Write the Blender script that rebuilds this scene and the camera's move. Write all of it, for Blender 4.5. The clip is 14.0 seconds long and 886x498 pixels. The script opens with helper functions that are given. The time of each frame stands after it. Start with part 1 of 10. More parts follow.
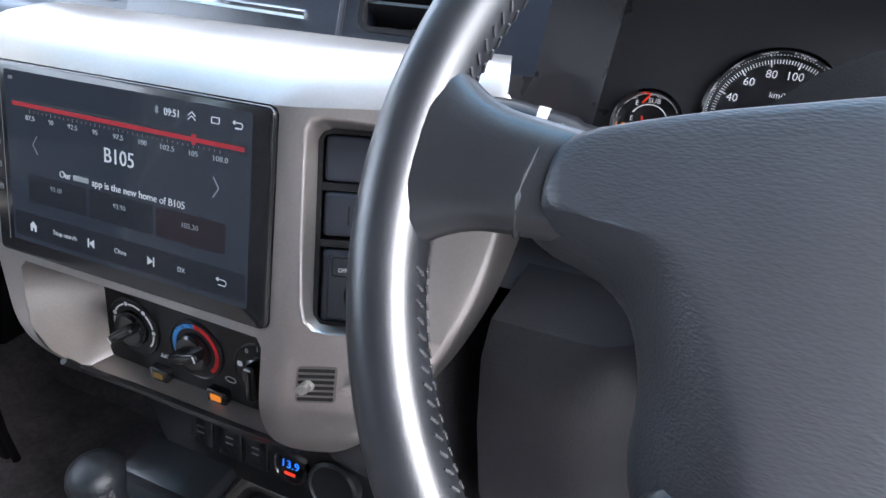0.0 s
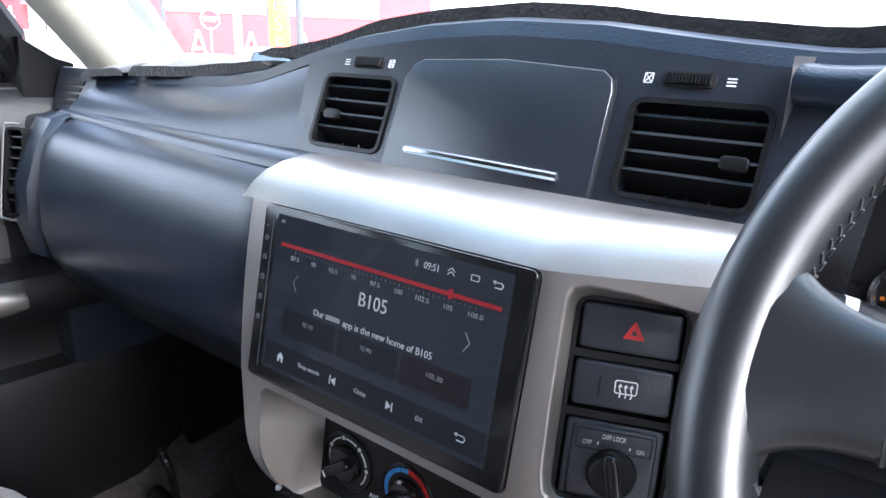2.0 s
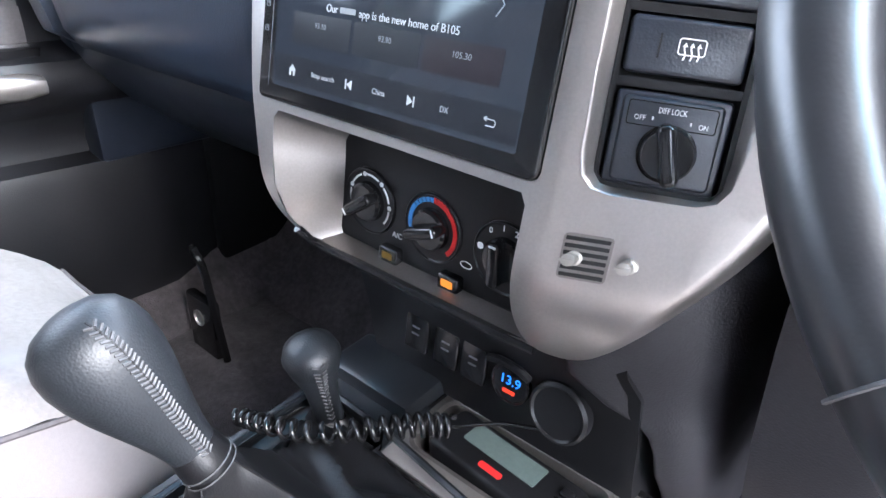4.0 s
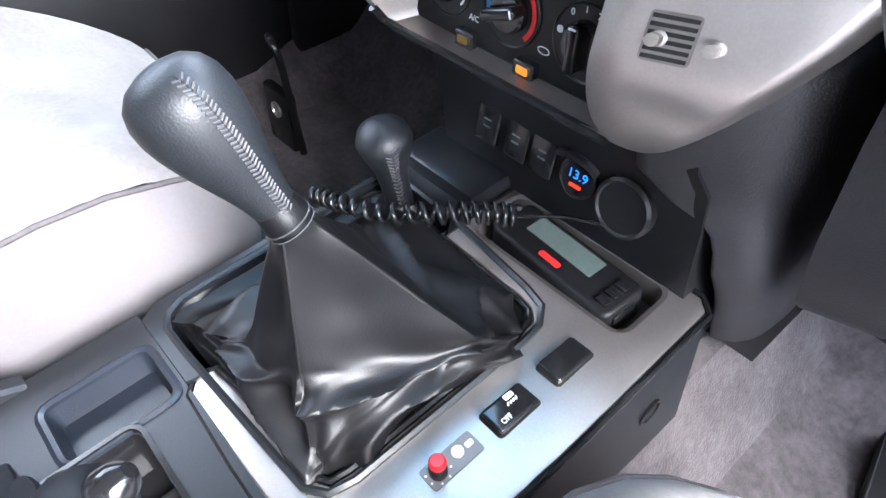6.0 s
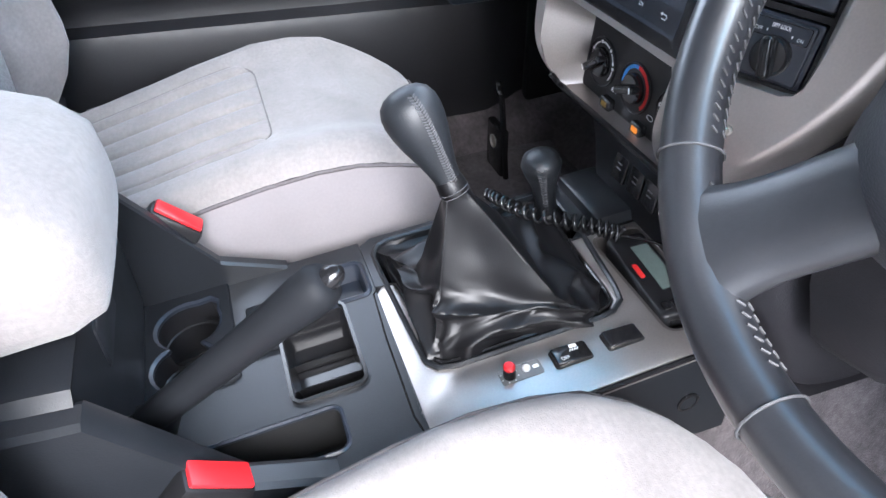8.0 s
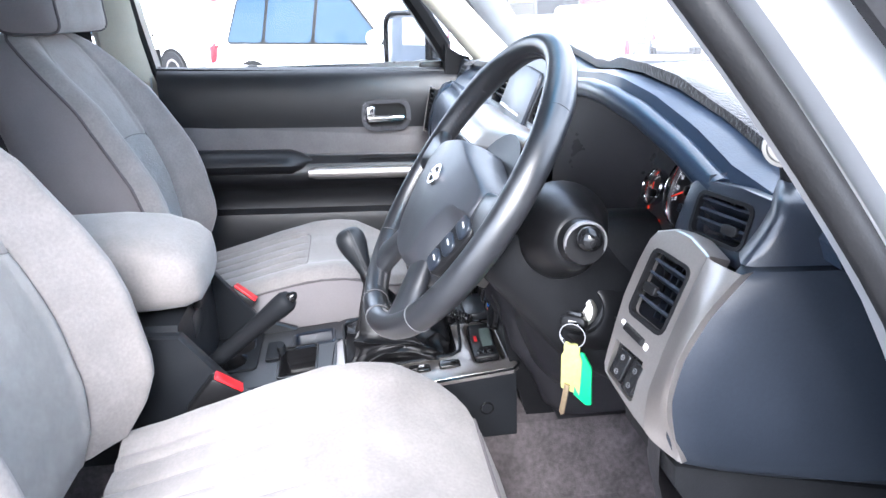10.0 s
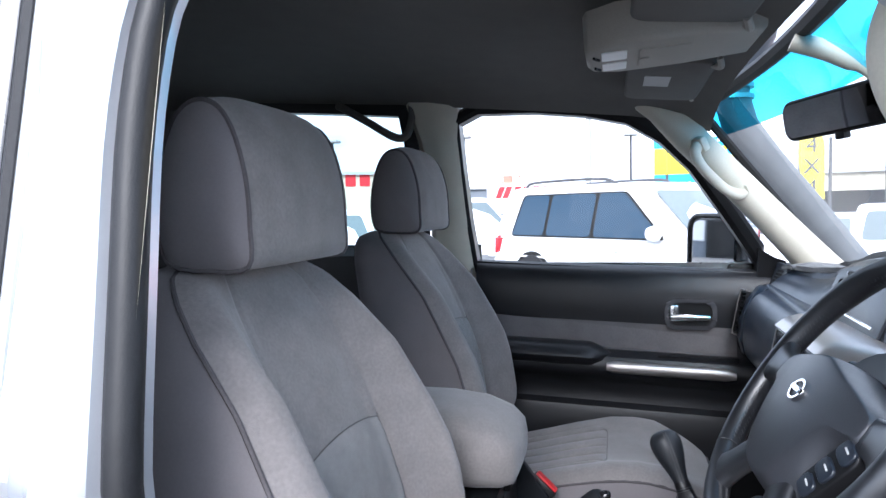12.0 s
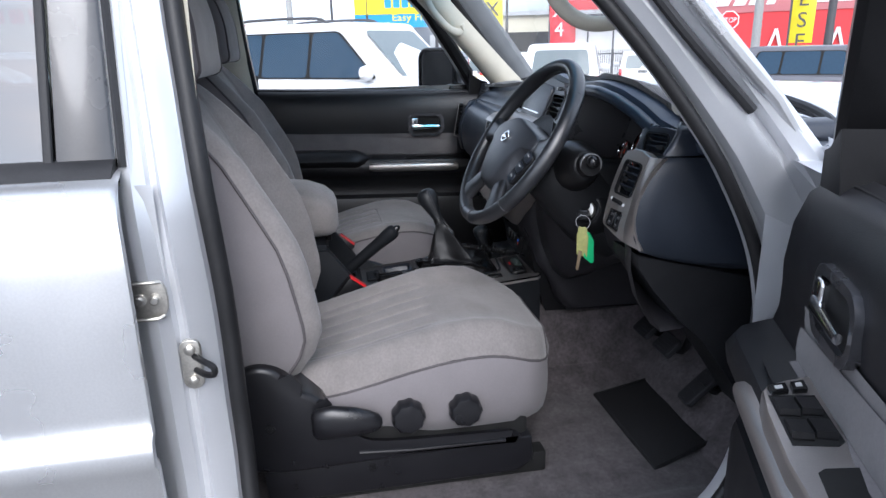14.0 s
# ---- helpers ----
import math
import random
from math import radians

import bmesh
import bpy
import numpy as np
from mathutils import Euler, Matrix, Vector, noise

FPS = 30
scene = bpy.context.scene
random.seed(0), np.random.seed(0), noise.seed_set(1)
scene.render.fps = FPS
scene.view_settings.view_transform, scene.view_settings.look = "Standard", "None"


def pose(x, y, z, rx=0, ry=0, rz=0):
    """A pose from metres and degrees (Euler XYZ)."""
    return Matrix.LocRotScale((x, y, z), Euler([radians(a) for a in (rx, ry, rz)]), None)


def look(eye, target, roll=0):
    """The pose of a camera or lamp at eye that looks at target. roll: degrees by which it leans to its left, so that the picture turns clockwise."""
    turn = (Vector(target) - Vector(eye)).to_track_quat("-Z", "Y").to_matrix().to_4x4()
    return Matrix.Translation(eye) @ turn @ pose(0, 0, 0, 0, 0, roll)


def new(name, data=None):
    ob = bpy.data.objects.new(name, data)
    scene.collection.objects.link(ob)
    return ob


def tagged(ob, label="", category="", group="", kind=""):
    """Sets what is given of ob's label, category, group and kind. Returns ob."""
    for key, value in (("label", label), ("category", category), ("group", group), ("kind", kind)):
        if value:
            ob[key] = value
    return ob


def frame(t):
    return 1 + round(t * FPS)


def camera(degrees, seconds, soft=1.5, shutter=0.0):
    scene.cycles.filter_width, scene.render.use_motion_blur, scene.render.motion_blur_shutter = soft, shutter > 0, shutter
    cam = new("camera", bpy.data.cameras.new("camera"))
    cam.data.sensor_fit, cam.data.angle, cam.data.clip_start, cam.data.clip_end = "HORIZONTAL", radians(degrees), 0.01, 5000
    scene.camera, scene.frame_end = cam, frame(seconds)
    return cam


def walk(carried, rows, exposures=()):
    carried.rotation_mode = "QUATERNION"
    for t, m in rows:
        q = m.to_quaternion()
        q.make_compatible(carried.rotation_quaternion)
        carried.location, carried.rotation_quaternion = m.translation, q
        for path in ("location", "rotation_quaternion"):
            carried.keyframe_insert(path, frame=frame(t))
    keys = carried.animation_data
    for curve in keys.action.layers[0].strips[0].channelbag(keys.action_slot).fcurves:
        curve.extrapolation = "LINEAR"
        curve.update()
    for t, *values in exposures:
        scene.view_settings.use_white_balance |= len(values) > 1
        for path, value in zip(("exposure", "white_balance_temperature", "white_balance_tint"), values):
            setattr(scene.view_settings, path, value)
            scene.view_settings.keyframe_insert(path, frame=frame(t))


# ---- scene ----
cam = camera(67.6, 14.0)
PATH = [
    (0, (0.29, -0.382, 1.316), (-0.416, 1.253, 0.406), 2.4),
    (0.5, (0.233, -0.376, 1.333), (-0.55, 1.263, 0.496), 2.4),
    (1, (0.213, -0.392, 1.342), (-0.729, 1.213, 0.611), 2.0),
    (1.5, (0.222, -0.4, 1.35), (-0.872, 1.155, 0.729), 1.9),
    (2, (0.228, -0.402, 1.333), (-0.923, 1.127, 0.752), 1.9),
    (2.5, (0.223, -0.399, 1.294), (-0.952, 1.111, 0.71), 1.9),
    (3, (0.225, -0.391, 1.259), (-0.964, 1.087, 0.626), 1.8),
    (3.5, (0.23, -0.382, 1.236), (-0.943, 1.037, 0.455), 1.6),
    (4, (0.231, -0.387, 1.21), (-0.919, 0.965, 0.29), 1.8),
    (4.2, (0.234, -0.385, 1.202), (-0.911, 0.934, 0.226), 1.7),
    (6.3, (0.247, -0.405, 1.197), (-0.82, 0.539, -0.206), 1.5),
    (6.5, (0.253, -0.414, 1.206), (-0.838, 0.497, -0.201), 1.3),
    (7, (0.273, -0.444, 1.231), (-0.908, 0.33, -0.185), 0.4),
    (7.2, (0.289, -0.45, 1.242), (-0.93, 0.263, -0.174), 0.3),
    (9.3, (0.954, -0.382, 1.414), (-0.849, -0.145, 0.581), -1.7),
    (9.5, (1.033, -0.355, 1.428), (-0.788, -0.115, 0.638), -1.6),
    (10, (1.133, -0.287, 1.428), (-0.73, -0.04, 0.744), -1.5),
    (10.5, (1.158, -0.28, 1.446), (-0.772, -0.04, 0.98), -1.4),
    (11, (1.169, -0.31, 1.455), (-0.816, -0.259, 1.212), -1.3),
    (11.5, (1.167, -0.344, 1.46), (-0.81, -0.614, 1.319), -1.2),
    (12, (1.177, -0.389, 1.451), (-0.755, -0.894, 1.333), -1.1),
    (12.5, (1.249, -0.428, 1.418), (-0.667, -0.97, 1.237), -1.1),
    (13, (1.398, -0.471, 1.392), (-0.531, -0.754, 0.946), -1.2),
    (13.5, (1.587, -0.52, 1.393), (-0.332, -0.5, 0.83), -1.4),
    (14, (1.755, -0.58, 1.433), (-0.127, -0.247, 0.845), -1.4),
]
EXPOSURES = [(0.0, 2.9, 6050, 12), (0.7, 2.6, 6050, 12), (1.5, 2.5, 6050, 12), (3.0, 2.45, 5950, 12), (3.6, 3.0, 5950, 12), (4.2, 3.75, 5950, 12), (6.3, 3.68, 5950, 12), (7.2, 3.4, 5950, 12),
             (9.3, 2.85, 5950, 12), (10.2, 2.7, 5950, 12), (11.0, 1.75, 5950, 12), (12.0, 1.34, 5790, 12), (13.0, 0.81, 5870, 12), (14.0, 0.66, 5930, 12)]
walk(cam, [(t, look(eye, target, roll)) for t, eye, target, roll in PATH], EXPOSURES)

# ---- world and sun ----
world = bpy.data.worlds.new("sky")
scene.world = world
world.use_nodes = True
wn, wl = world.node_tree.nodes, world.node_tree.links
wn.clear()
w_sky = wn.new("ShaderNodeTexSky")
w_sky.sky_type, w_sky.sun_disc = "NISHITA", False
SUN_EL, SUN_AZ = radians(37), radians(94)
w_sky.sun_elevation, w_sky.sun_rotation = SUN_EL, SUN_AZ
w_sky.air_density, w_sky.dust_density, w_sky.ozone_density = 1.0, 2.5, 1.0
w_co = wn.new("ShaderNodeTexCoord")
w_map = wn.new("ShaderNodeMapping")
w_map.inputs["Scale"].default_value = (1.2, 1.2, 3.2)
w_noise = wn.new("ShaderNodeTexNoise")
w_noise.inputs["Scale"].default_value, w_noise.inputs["Detail"].default_value = 2.2, 7
w_ramp = wn.new("ShaderNodeValToRGB")
w_ramp.color_ramp.elements[0].position, w_ramp.color_ramp.elements[1].position = 0.34, 0.58
w_cloud = wn.new("ShaderNodeValToRGB")
w_cloud.color_ramp.elements[0].color = (6.2, 7.3, 9.2, 1)
w_cloud.color_ramp.elements[1].color = (13.0, 13.3, 13.8, 1)
w_mix = wn.new("ShaderNodeMix")
w_mix.data_type = "RGBA"
w_bg = wn.new("ShaderNodeBackground")
w_bg.inputs["Strength"].default_value = 0.130
w_out = wn.new("ShaderNodeOutputWorld")
wl.new(w_co.outputs["Generated"], w_map.inputs["Vector"])
wl.new(w_map.outputs["Vector"], w_noise.inputs["Vector"])
wl.new(w_noise.outputs["Fac"], w_ramp.inputs["Fac"])
wl.new(w_noise.outputs["Fac"], w_cloud.inputs["Fac"])
wl.new(w_ramp.outputs["Color"], w_mix.inputs["Factor"])
wl.new(w_sky.outputs["Color"], w_mix.inputs[6])
wl.new(w_cloud.outputs["Color"], w_mix.inputs[7])
wl.new(w_mix.outputs[2], w_bg.inputs["Color"])
wl.new(w_bg.outputs["Background"], w_out.inputs["Surface"])

sun = new("sun", bpy.data.lights.new("sun", "SUN"))
sun.data.energy, sun.data.angle, sun.data.color = 2.2, radians(38), (1.0, 0.965, 0.92)
sun_to = Vector((math.sin(SUN_AZ) * math.cos(SUN_EL), math.cos(SUN_AZ) * math.cos(SUN_EL), math.sin(SUN_EL)))
sun.rotation_euler = sun_to.to_track_quat("Z", "Y").to_euler()


# ---- materials ----
def material(name, color, rough=0.5, metal=0.0, spot=0.12, spot_size=0.06, grain=0.0, grain_size=0.0012, bump_kind="noise",
             sheen=0.0, coat=0.0, spec=0.5, rough_var=0.035, emit=None, emit_strength=0.0, streak=None, random_tint=0.0):
    """A principled surface with blotches, grain relief and uneven gloss, at real size."""
    m = bpy.data.materials.new(name)
    m.use_nodes = True
    n, l = m.node_tree.nodes, m.node_tree.links
    p = n["Principled BSDF"]
    co = n.new("ShaderNodeTexCoord")
    src = co.outputs["Object"]
    if streak:
        mp = n.new("ShaderNodeMapping")
        mp.inputs["Scale"].default_value = streak
        l.new(src, mp.inputs["Vector"])
        src = mp.outputs["Vector"]
    big = n.new("ShaderNodeTexNoise")
    big.inputs["Scale"].default_value, big.inputs["Detail"].default_value = 1 / spot_size, 4
    fine = n.new("ShaderNodeTexNoise")
    fine.inputs["Scale"].default_value, fine.inputs["Detail"].default_value = 1 / (grain_size * 3), 3
    l.new(co.outputs["Object"], big.inputs["Vector"])
    l.new(src, fine.inputs["Vector"])
    ramp = n.new("ShaderNodeMapRange")
    ramp.inputs["From Min"].default_value, ramp.inputs["From Max"].default_value = 0.3, 0.7
    ramp.inputs["To Min"].default_value, ramp.inputs["To Max"].default_value = 1 - spot, 1 + spot
    l.new(big.outputs["Fac"], ramp.inputs["Value"])
    ramp2 = n.new("ShaderNodeMapRange")
    ramp2.inputs["From Min"].default_value, ramp2.inputs["From Max"].default_value = 0.3, 0.7
    ramp2.inputs["To Min"].default_value, ramp2.inputs["To Max"].default_value = 1 - spot * 0.8, 1 + spot * 0.8
    l.new(fine.outputs["Fac"], ramp2.inputs["Value"])
    mul = n.new("ShaderNodeMath")
    mul.operation = "MULTIPLY"
    l.new(ramp.outputs["Result"], mul.inputs[0])
    l.new(ramp2.outputs["Result"], mul.inputs[1])
    val = mul.outputs["Value"]
    if random_tint:
        info = n.new("ShaderNodeObjectInfo")
        r3 = n.new("ShaderNodeMapRange")
        r3.inputs["To Min"].default_value, r3.inputs["To Max"].default_value = 1 - random_tint, 1 + random_tint
        l.new(info.outputs["Random"], r3.inputs["Value"])
        m3 = n.new("ShaderNodeMath")
        m3.operation = "MULTIPLY"
        l.new(val, m3.inputs[0])
        l.new(r3.outputs["Result"], m3.inputs[1])
        val = m3.outputs["Value"]
    vm = n.new("ShaderNodeVectorMath")
    vm.operation = "SCALE"
    vm.inputs[0].default_value = color[:3]
    l.new(val, vm.inputs["Scale"])
    l.new(vm.outputs["Vector"], p.inputs["Base Color"])
    rr = n.new("ShaderNodeMapRange")
    rr.inputs["From Min"].default_value, rr.inputs["From Max"].default_value = 0.3, 0.7
    rr.inputs["To Min"].default_value, rr.inputs["To Max"].default_value = max(0.02, rough - rough_var), min(1, rough + rough_var)
    l.new(big.outputs["Fac"], rr.inputs["Value"])
    l.new(rr.outputs["Result"], p.inputs["Roughness"])
    p.inputs["Metallic"].default_value = metal
    p.inputs["Specular IOR Level"].default_value = spec
    if sheen:
        p.inputs["Sheen Weight"].default_value, p.inputs["Sheen Roughness"].default_value = sheen, 0.5
    if coat:
        p.inputs["Coat Weight"].default_value, p.inputs["Coat Roughness"].default_value = coat, 0.06
    if grain:
        if bump_kind == "leather":
            tx = n.new("ShaderNodeTexVoronoi")
            tx.feature = "SMOOTH_F1"
            tx.inputs["Scale"].default_value = 1 / grain_size
            l.new(src, tx.inputs["Vector"])
            out = tx.outputs["Distance"]
        elif bump_kind == "weave":
            tx = n.new("ShaderNodeTexWave")
            tx.inputs["Scale"].default_value = 0.6 / grain_size
            tx.inputs["Distortion"].default_value, tx.inputs["Detail"].default_value = 4, 3
            l.new(src, tx.inputs["Vector"])
            out = tx.outputs["Fac"]
        else:
            tx = n.new("ShaderNodeTexNoise")
            tx.inputs["Scale"].default_value, tx.inputs["Detail"].default_value = 1 / grain_size, 4
            l.new(src, tx.inputs["Vector"])
            out = tx.outputs["Fac"]
        bp = n.new("ShaderNodeBump")
        bp.inputs["Strength"].default_value, bp.inputs["Distance"].default_value = grain, grain_size * 0.5
        l.new(out, bp.inputs["Height"])
        l.new(bp.outputs["Normal"], p.inputs["Normal"])
    if emit:
        p.inputs["Emission Color"].default_value = (*emit, 1)
        p.inputs["Emission Strength"].default_value = emit_strength
    return m


def glass(name, tint=(0.97, 0.985, 0.98), ior=1.45, rough=0.0, dust=0.0):
    m = bpy.data.materials.new(name)
    m.use_nodes = True
    n, l = m.node_tree.nodes, m.node_tree.links
    n.remove(n["Principled BSDF"])
    tr, gl, mx, lw, pw, ma = (n.new(k) for k in ("ShaderNodeBsdfTransparent", "ShaderNodeBsdfGlossy", "ShaderNodeMixShader", "ShaderNodeLayerWeight", "ShaderNodeMath", "ShaderNodeMath"))
    tr.inputs["Color"].default_value = (*tint, 1)
    gl.inputs["Roughness"].default_value = rough
    f0 = ((ior - 1) / (ior + 1)) ** 2 * 1.6
    lw.inputs["Blend"].default_value = 0.5
    pw.operation, ma.operation = "POWER", "MULTIPLY_ADD"
    pw.inputs[1].default_value = 5
    ma.inputs[1].default_value, ma.inputs[2].default_value = 1 - f0, f0
    l.new(lw.outputs["Facing"], pw.inputs[0])
    l.new(pw.outputs["Value"], ma.inputs[0])
    l.new(ma.outputs["Value"], mx.inputs["Fac"])
    l.new(tr.outputs["BSDF"], mx.inputs[1])
    l.new(gl.outputs["BSDF"], mx.inputs[2])
    out = mx.outputs["Shader"]
    # a translucent share gives the pane the white veil of glare
    if dust:
        film, dm = n.new("ShaderNodeBsdfTranslucent"), n.new("ShaderNodeMixShader")
        film.inputs["Color"].default_value = (0.9, 0.9, 0.9, 1)
        dm.inputs["Fac"].default_value = dust
        l.new(out, dm.inputs[1])
        l.new(film.outputs["BSDF"], dm.inputs[2])
        out = dm.outputs["Shader"]
    l.new(out, n["Material Output"].inputs["Surface"])
    return m


M = {}
M["console"] = material("console_plastic", (0.011, 0.0125, 0.015), 0.33, grain=0.18, grain_size=0.0010, bump_kind="leather", spot=0.12)
# grey lifted to include the reflection veil of the omitted dial lens
M["cluster_face"] = material("cluster_plastic_veiled", (0.050, 0.049, 0.053), 0.30, spec=0.7, grain=0.1, grain_size=0.0008, spot=0.06)
M["seal_black"] = material("door_seal_rubber", (0.009, 0.009, 0.010), 0.5, grain=0.25, grain_size=0.002, spot=0.2)
M["bezel"] = material("handle_bezel", (0.13, 0.13, 0.14), 0.25, metal=0.7, spot=0.1, rough_var=0.05)
M["end_cover"] = material("end_cover_plastic", (0.014, 0.018, 0.026), 0.48, spec=0.35, grain=0.12, grain_size=0.0011, bump_kind="leather", spot=0.10)
M["glass_rear"] = glass("tinted_rear_glass", (0.66, 0.80, 0.82))
M["dash"] = material("dash_plastic", (0.015, 0.019, 0.028), 0.31, spec=0.75, grain=0.22, grain_size=0.0011, bump_kind="leather", spot=0.10)
# the sky's reflection is put into this black base as a blue tint
M["dash_soft"] = material("soft_dash_sky_tint", (0.012, 0.021, 0.038), 0.32, spec=0.7, grain=0.25, grain_size=0.0014, bump_kind="leather", spot=0.1)
M["black"] = material("black_plastic", (0.010, 0.010, 0.011), 0.36, spec=0.26, grain=0.2, grain_size=0.0008, spot=0.15)
M["black_gloss"] = material("gloss_black", (0.010, 0.010, 0.011), 0.16, spot=0.1, rough_var=0.05)
# near-black that also stands in for shade inside openings and under parts
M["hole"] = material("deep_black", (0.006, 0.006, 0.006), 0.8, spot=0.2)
M["rubber"] = material("rubber_seal", (0.018, 0.018, 0.020), 0.62, grain=0.25, grain_size=0.002, spot=0.2)
M["silver"] = material("silver_trim", (0.46, 0.428, 0.405), 0.36, metal=0.88, grain=0.10, grain_size=0.0006, spot=0.05)
# silver trim darkened; on recess walls the shade is in this colour
M["silver_dark"] = material("dark_silver_trim", (0.28, 0.258, 0.245), 0.38, metal=0.85, grain=0.12, grain_size=0.0006, spot=0.06)
M["chrome"] = material("chrome", (0.78, 0.78, 0.79), 0.10, metal=1.0, spot=0.03, rough_var=0.04)
M["steel"] = material("zinc_steel", (0.50, 0.48, 0.44), 0.35, metal=0.9, spot=0.12, spot_size=0.01)
M["leather"] = material("wheel_leather", (0.014, 0.015, 0.018), 0.37, spec=0.95, grain=0.06, grain_size=0.0012, bump_kind="leather", spot=0.15, rough_var=0.06)
M["boot"] = material("boot_leather", (0.006, 0.006, 0.007), 0.42, spec=0.40, grain=0.15, grain_size=0.0011, bump_kind="leather", spot=0.15)
M["stitch"] = material("stitching", (0.06, 0.06, 0.064), 0.6, spot=0.2)
M["fabric"] = material("seat_velour", (0.207, 0.190, 0.184), 0.95, grain=0.5, grain_size=0.0016, spot=0.11, spot_size=0.055, sheen=0.25, spec=0.2)
M["fabric_side"] = material("seat_side_cloth", (0.188, 0.174, 0.179), 0.92, grain=0.35, grain_size=0.0011, spot=0.04, spot_size=0.05, sheen=0.12, spec=0.2)
M["fabric_weave"] = material("seat_insert_cloth", (0.262, 0.253, 0.246), 0.95, grain=0.7, grain_size=0.0022, bump_kind="weave", spot=0.1, spot_size=0.03, sheen=0.25, spec=0.2)
M["piping"] = material("seat_piping", (0.098, 0.090, 0.093), 0.85, spec=0.2)
M["carpet"] = material("carpet", (0.090, 0.079, 0.082), 1.0, grain=1.0, grain_size=0.003, spot=0.28, spot_size=0.05, sheen=0.2, spec=0.1)
M["mat"] = material("rubber_mat", (0.012, 0.012, 0.013), 0.7, grain=0.4, grain_size=0.002, spot=0.2)
M["liner"] = material("headliner", (0.125, 0.118, 0.108), 0.97, grain=0.4, grain_size=0.0012, spot=0.06, sheen=0.1, spec=0.15)
M["beige"] = material("beige_plastic", (0.56, 0.53, 0.44), 0.55, grain=0.22, grain_size=0.001, bump_kind="leather", spot=0.05)
M["paint"] = material("silver_paint", (0.66, 0.67, 0.685), 0.30, metal=0.75, spot=0.04, spot_size=0.15, coat=0.7, rough_var=0.04)
# paler than dash_low: light falling on the knee panels is in the colour
M["knee_grain"] = material("grained_knee_plastic_lit", (0.022, 0.021, 0.024), 0.5, spec=0.45, grain=0.3, grain_size=0.0014, bump_kind="leather", spot=0.12)
M["dash_low"] = material("lower_dash_plastic", (0.013, 0.0135, 0.015), 0.46, spec=0.16, grain=0.3, grain_size=0.0012, bump_kind="leather", spot=0.12)
# thin white veil put into the pane, washing out the view like glare
M["screen_dusty"] = glass("hazed_windscreen", dust=0.06)
M["paint_in"] = material("jamb_paint", (0.66, 0.67, 0.69), 0.30, metal=0.60, rough_var=0.02, spot=0.012, spot_size=0.06, coat=0.3)
M["door_vinyl"] = material("door_vinyl", (0.012, 0.012, 0.014), 0.42, grain=0.35, grain_size=0.0013, bump_kind="leather", spot=0.12)
M["door_cloth"] = material("door_cloth", (0.165, 0.155, 0.155), 0.95, grain=0.4, grain_size=0.0014, spot=0.08, sheen=0.15, spec=0.2)
M["glass"] = glass("clear_glass")
M["privacy"] = glass("tinted_glass", (0.10, 0.11, 0.12), 2.6)
M["pillar_gloss"] = material("pillar_cover_gloss", (0.030, 0.031, 0.034), 0.26, spec=0.6, coat=0.5, spot=0.05, rough_var=0.05)
M["band"] = glass("blue_band", (0.05, 0.46, 0.70), 1.3)
M["red"] = material("red_button", (0.62, 0.015, 0.02), 0.35, spot=0.08)
M["white_mark"] = material("white_print", (0.75, 0.75, 0.75), 0.6, spot=0.05)
M["red_mark"] = material("red_print", (0.6, 0.02, 0.02), 0.6, spot=0.05)
M["red_glow"] = material("red_needle", (0.7, 0.03, 0.01), 0.5, emit=(1.0, 0.06, 0.02), emit_strength=0.07)
M["blue_mark"] = material("blue_print", (0.05, 0.25, 0.6), 0.6, spot=0.05)
M["amber"] = material("amber_lamp", (0.5, 0.14, 0.01), 0.4, emit=(1.0, 0.30, 0.03), emit_strength=0.07)
M["amber_off"] = material("amber_lens", (0.16, 0.09, 0.01), 0.4)
M["blue_led"] = material("blue_digits", (0.02, 0.2, 0.9), 0.4, emit=(0.03, 0.22, 1.0), emit_strength=0.12)
M["dim_mark"] = material("faded_print", (0.10, 0.10, 0.105), 0.6)
M["label_grey"] = material("label_grey", (0.50, 0.50, 0.49), 0.6, spot=0.06)
M["lens_white"] = material("white_lens", (0.78, 0.78, 0.76), 0.35, spot=0.05)
M["yellow_tag"] = material("yellow_tag", (0.42, 0.42, 0.15), 0.5, spot=0.12, spot_size=0.01)
M["green_tag"] = material("green_tag", (0.01, 0.46, 0.16), 0.3, spot=0.05)
M["grip"] = material("grip_plastic", (0.010, 0.011, 0.013), 0.58, spec=0.12, grain=0.1, grain_size=0.0008, spot=0.1)
M["brass"] = material("worn_brass", (0.52, 0.40, 0.26), 0.35, metal=0.9, spot=0.12, spot_size=0.006)


# ---- mesh helpers ----
def B():
    return bmesh.new()


def finish(bm, name, mats, smooth=38):
    bmesh.ops.remove_doubles(bm, verts=bm.verts, dist=1e-5)
    bmesh.ops.recalc_face_normals(bm, faces=bm.faces)
    me = bpy.data.meshes.new(name)
    bm.to_mesh(me)
    bm.free()
    for mm in (mats if isinstance(mats, (list, tuple)) else [mats]):
        me.materials.append(M[mm] if isinstance(mm, str) else mm)
    if smooth:
        me.polygons.foreach_set("use_smooth", [True] * len(me.polygons))
        me.set_sharp_from_angle(angle=radians(smooth))
    return me


def thing(name, base, label, category, group="", kind=""):
    e = new(name)
    e.empty_display_size = 0.05
    e.location = base
    return tagged(e, label, category, group, kind)


def root_of(ob):
    while ob.parent:
        ob = ob.parent
    return ob


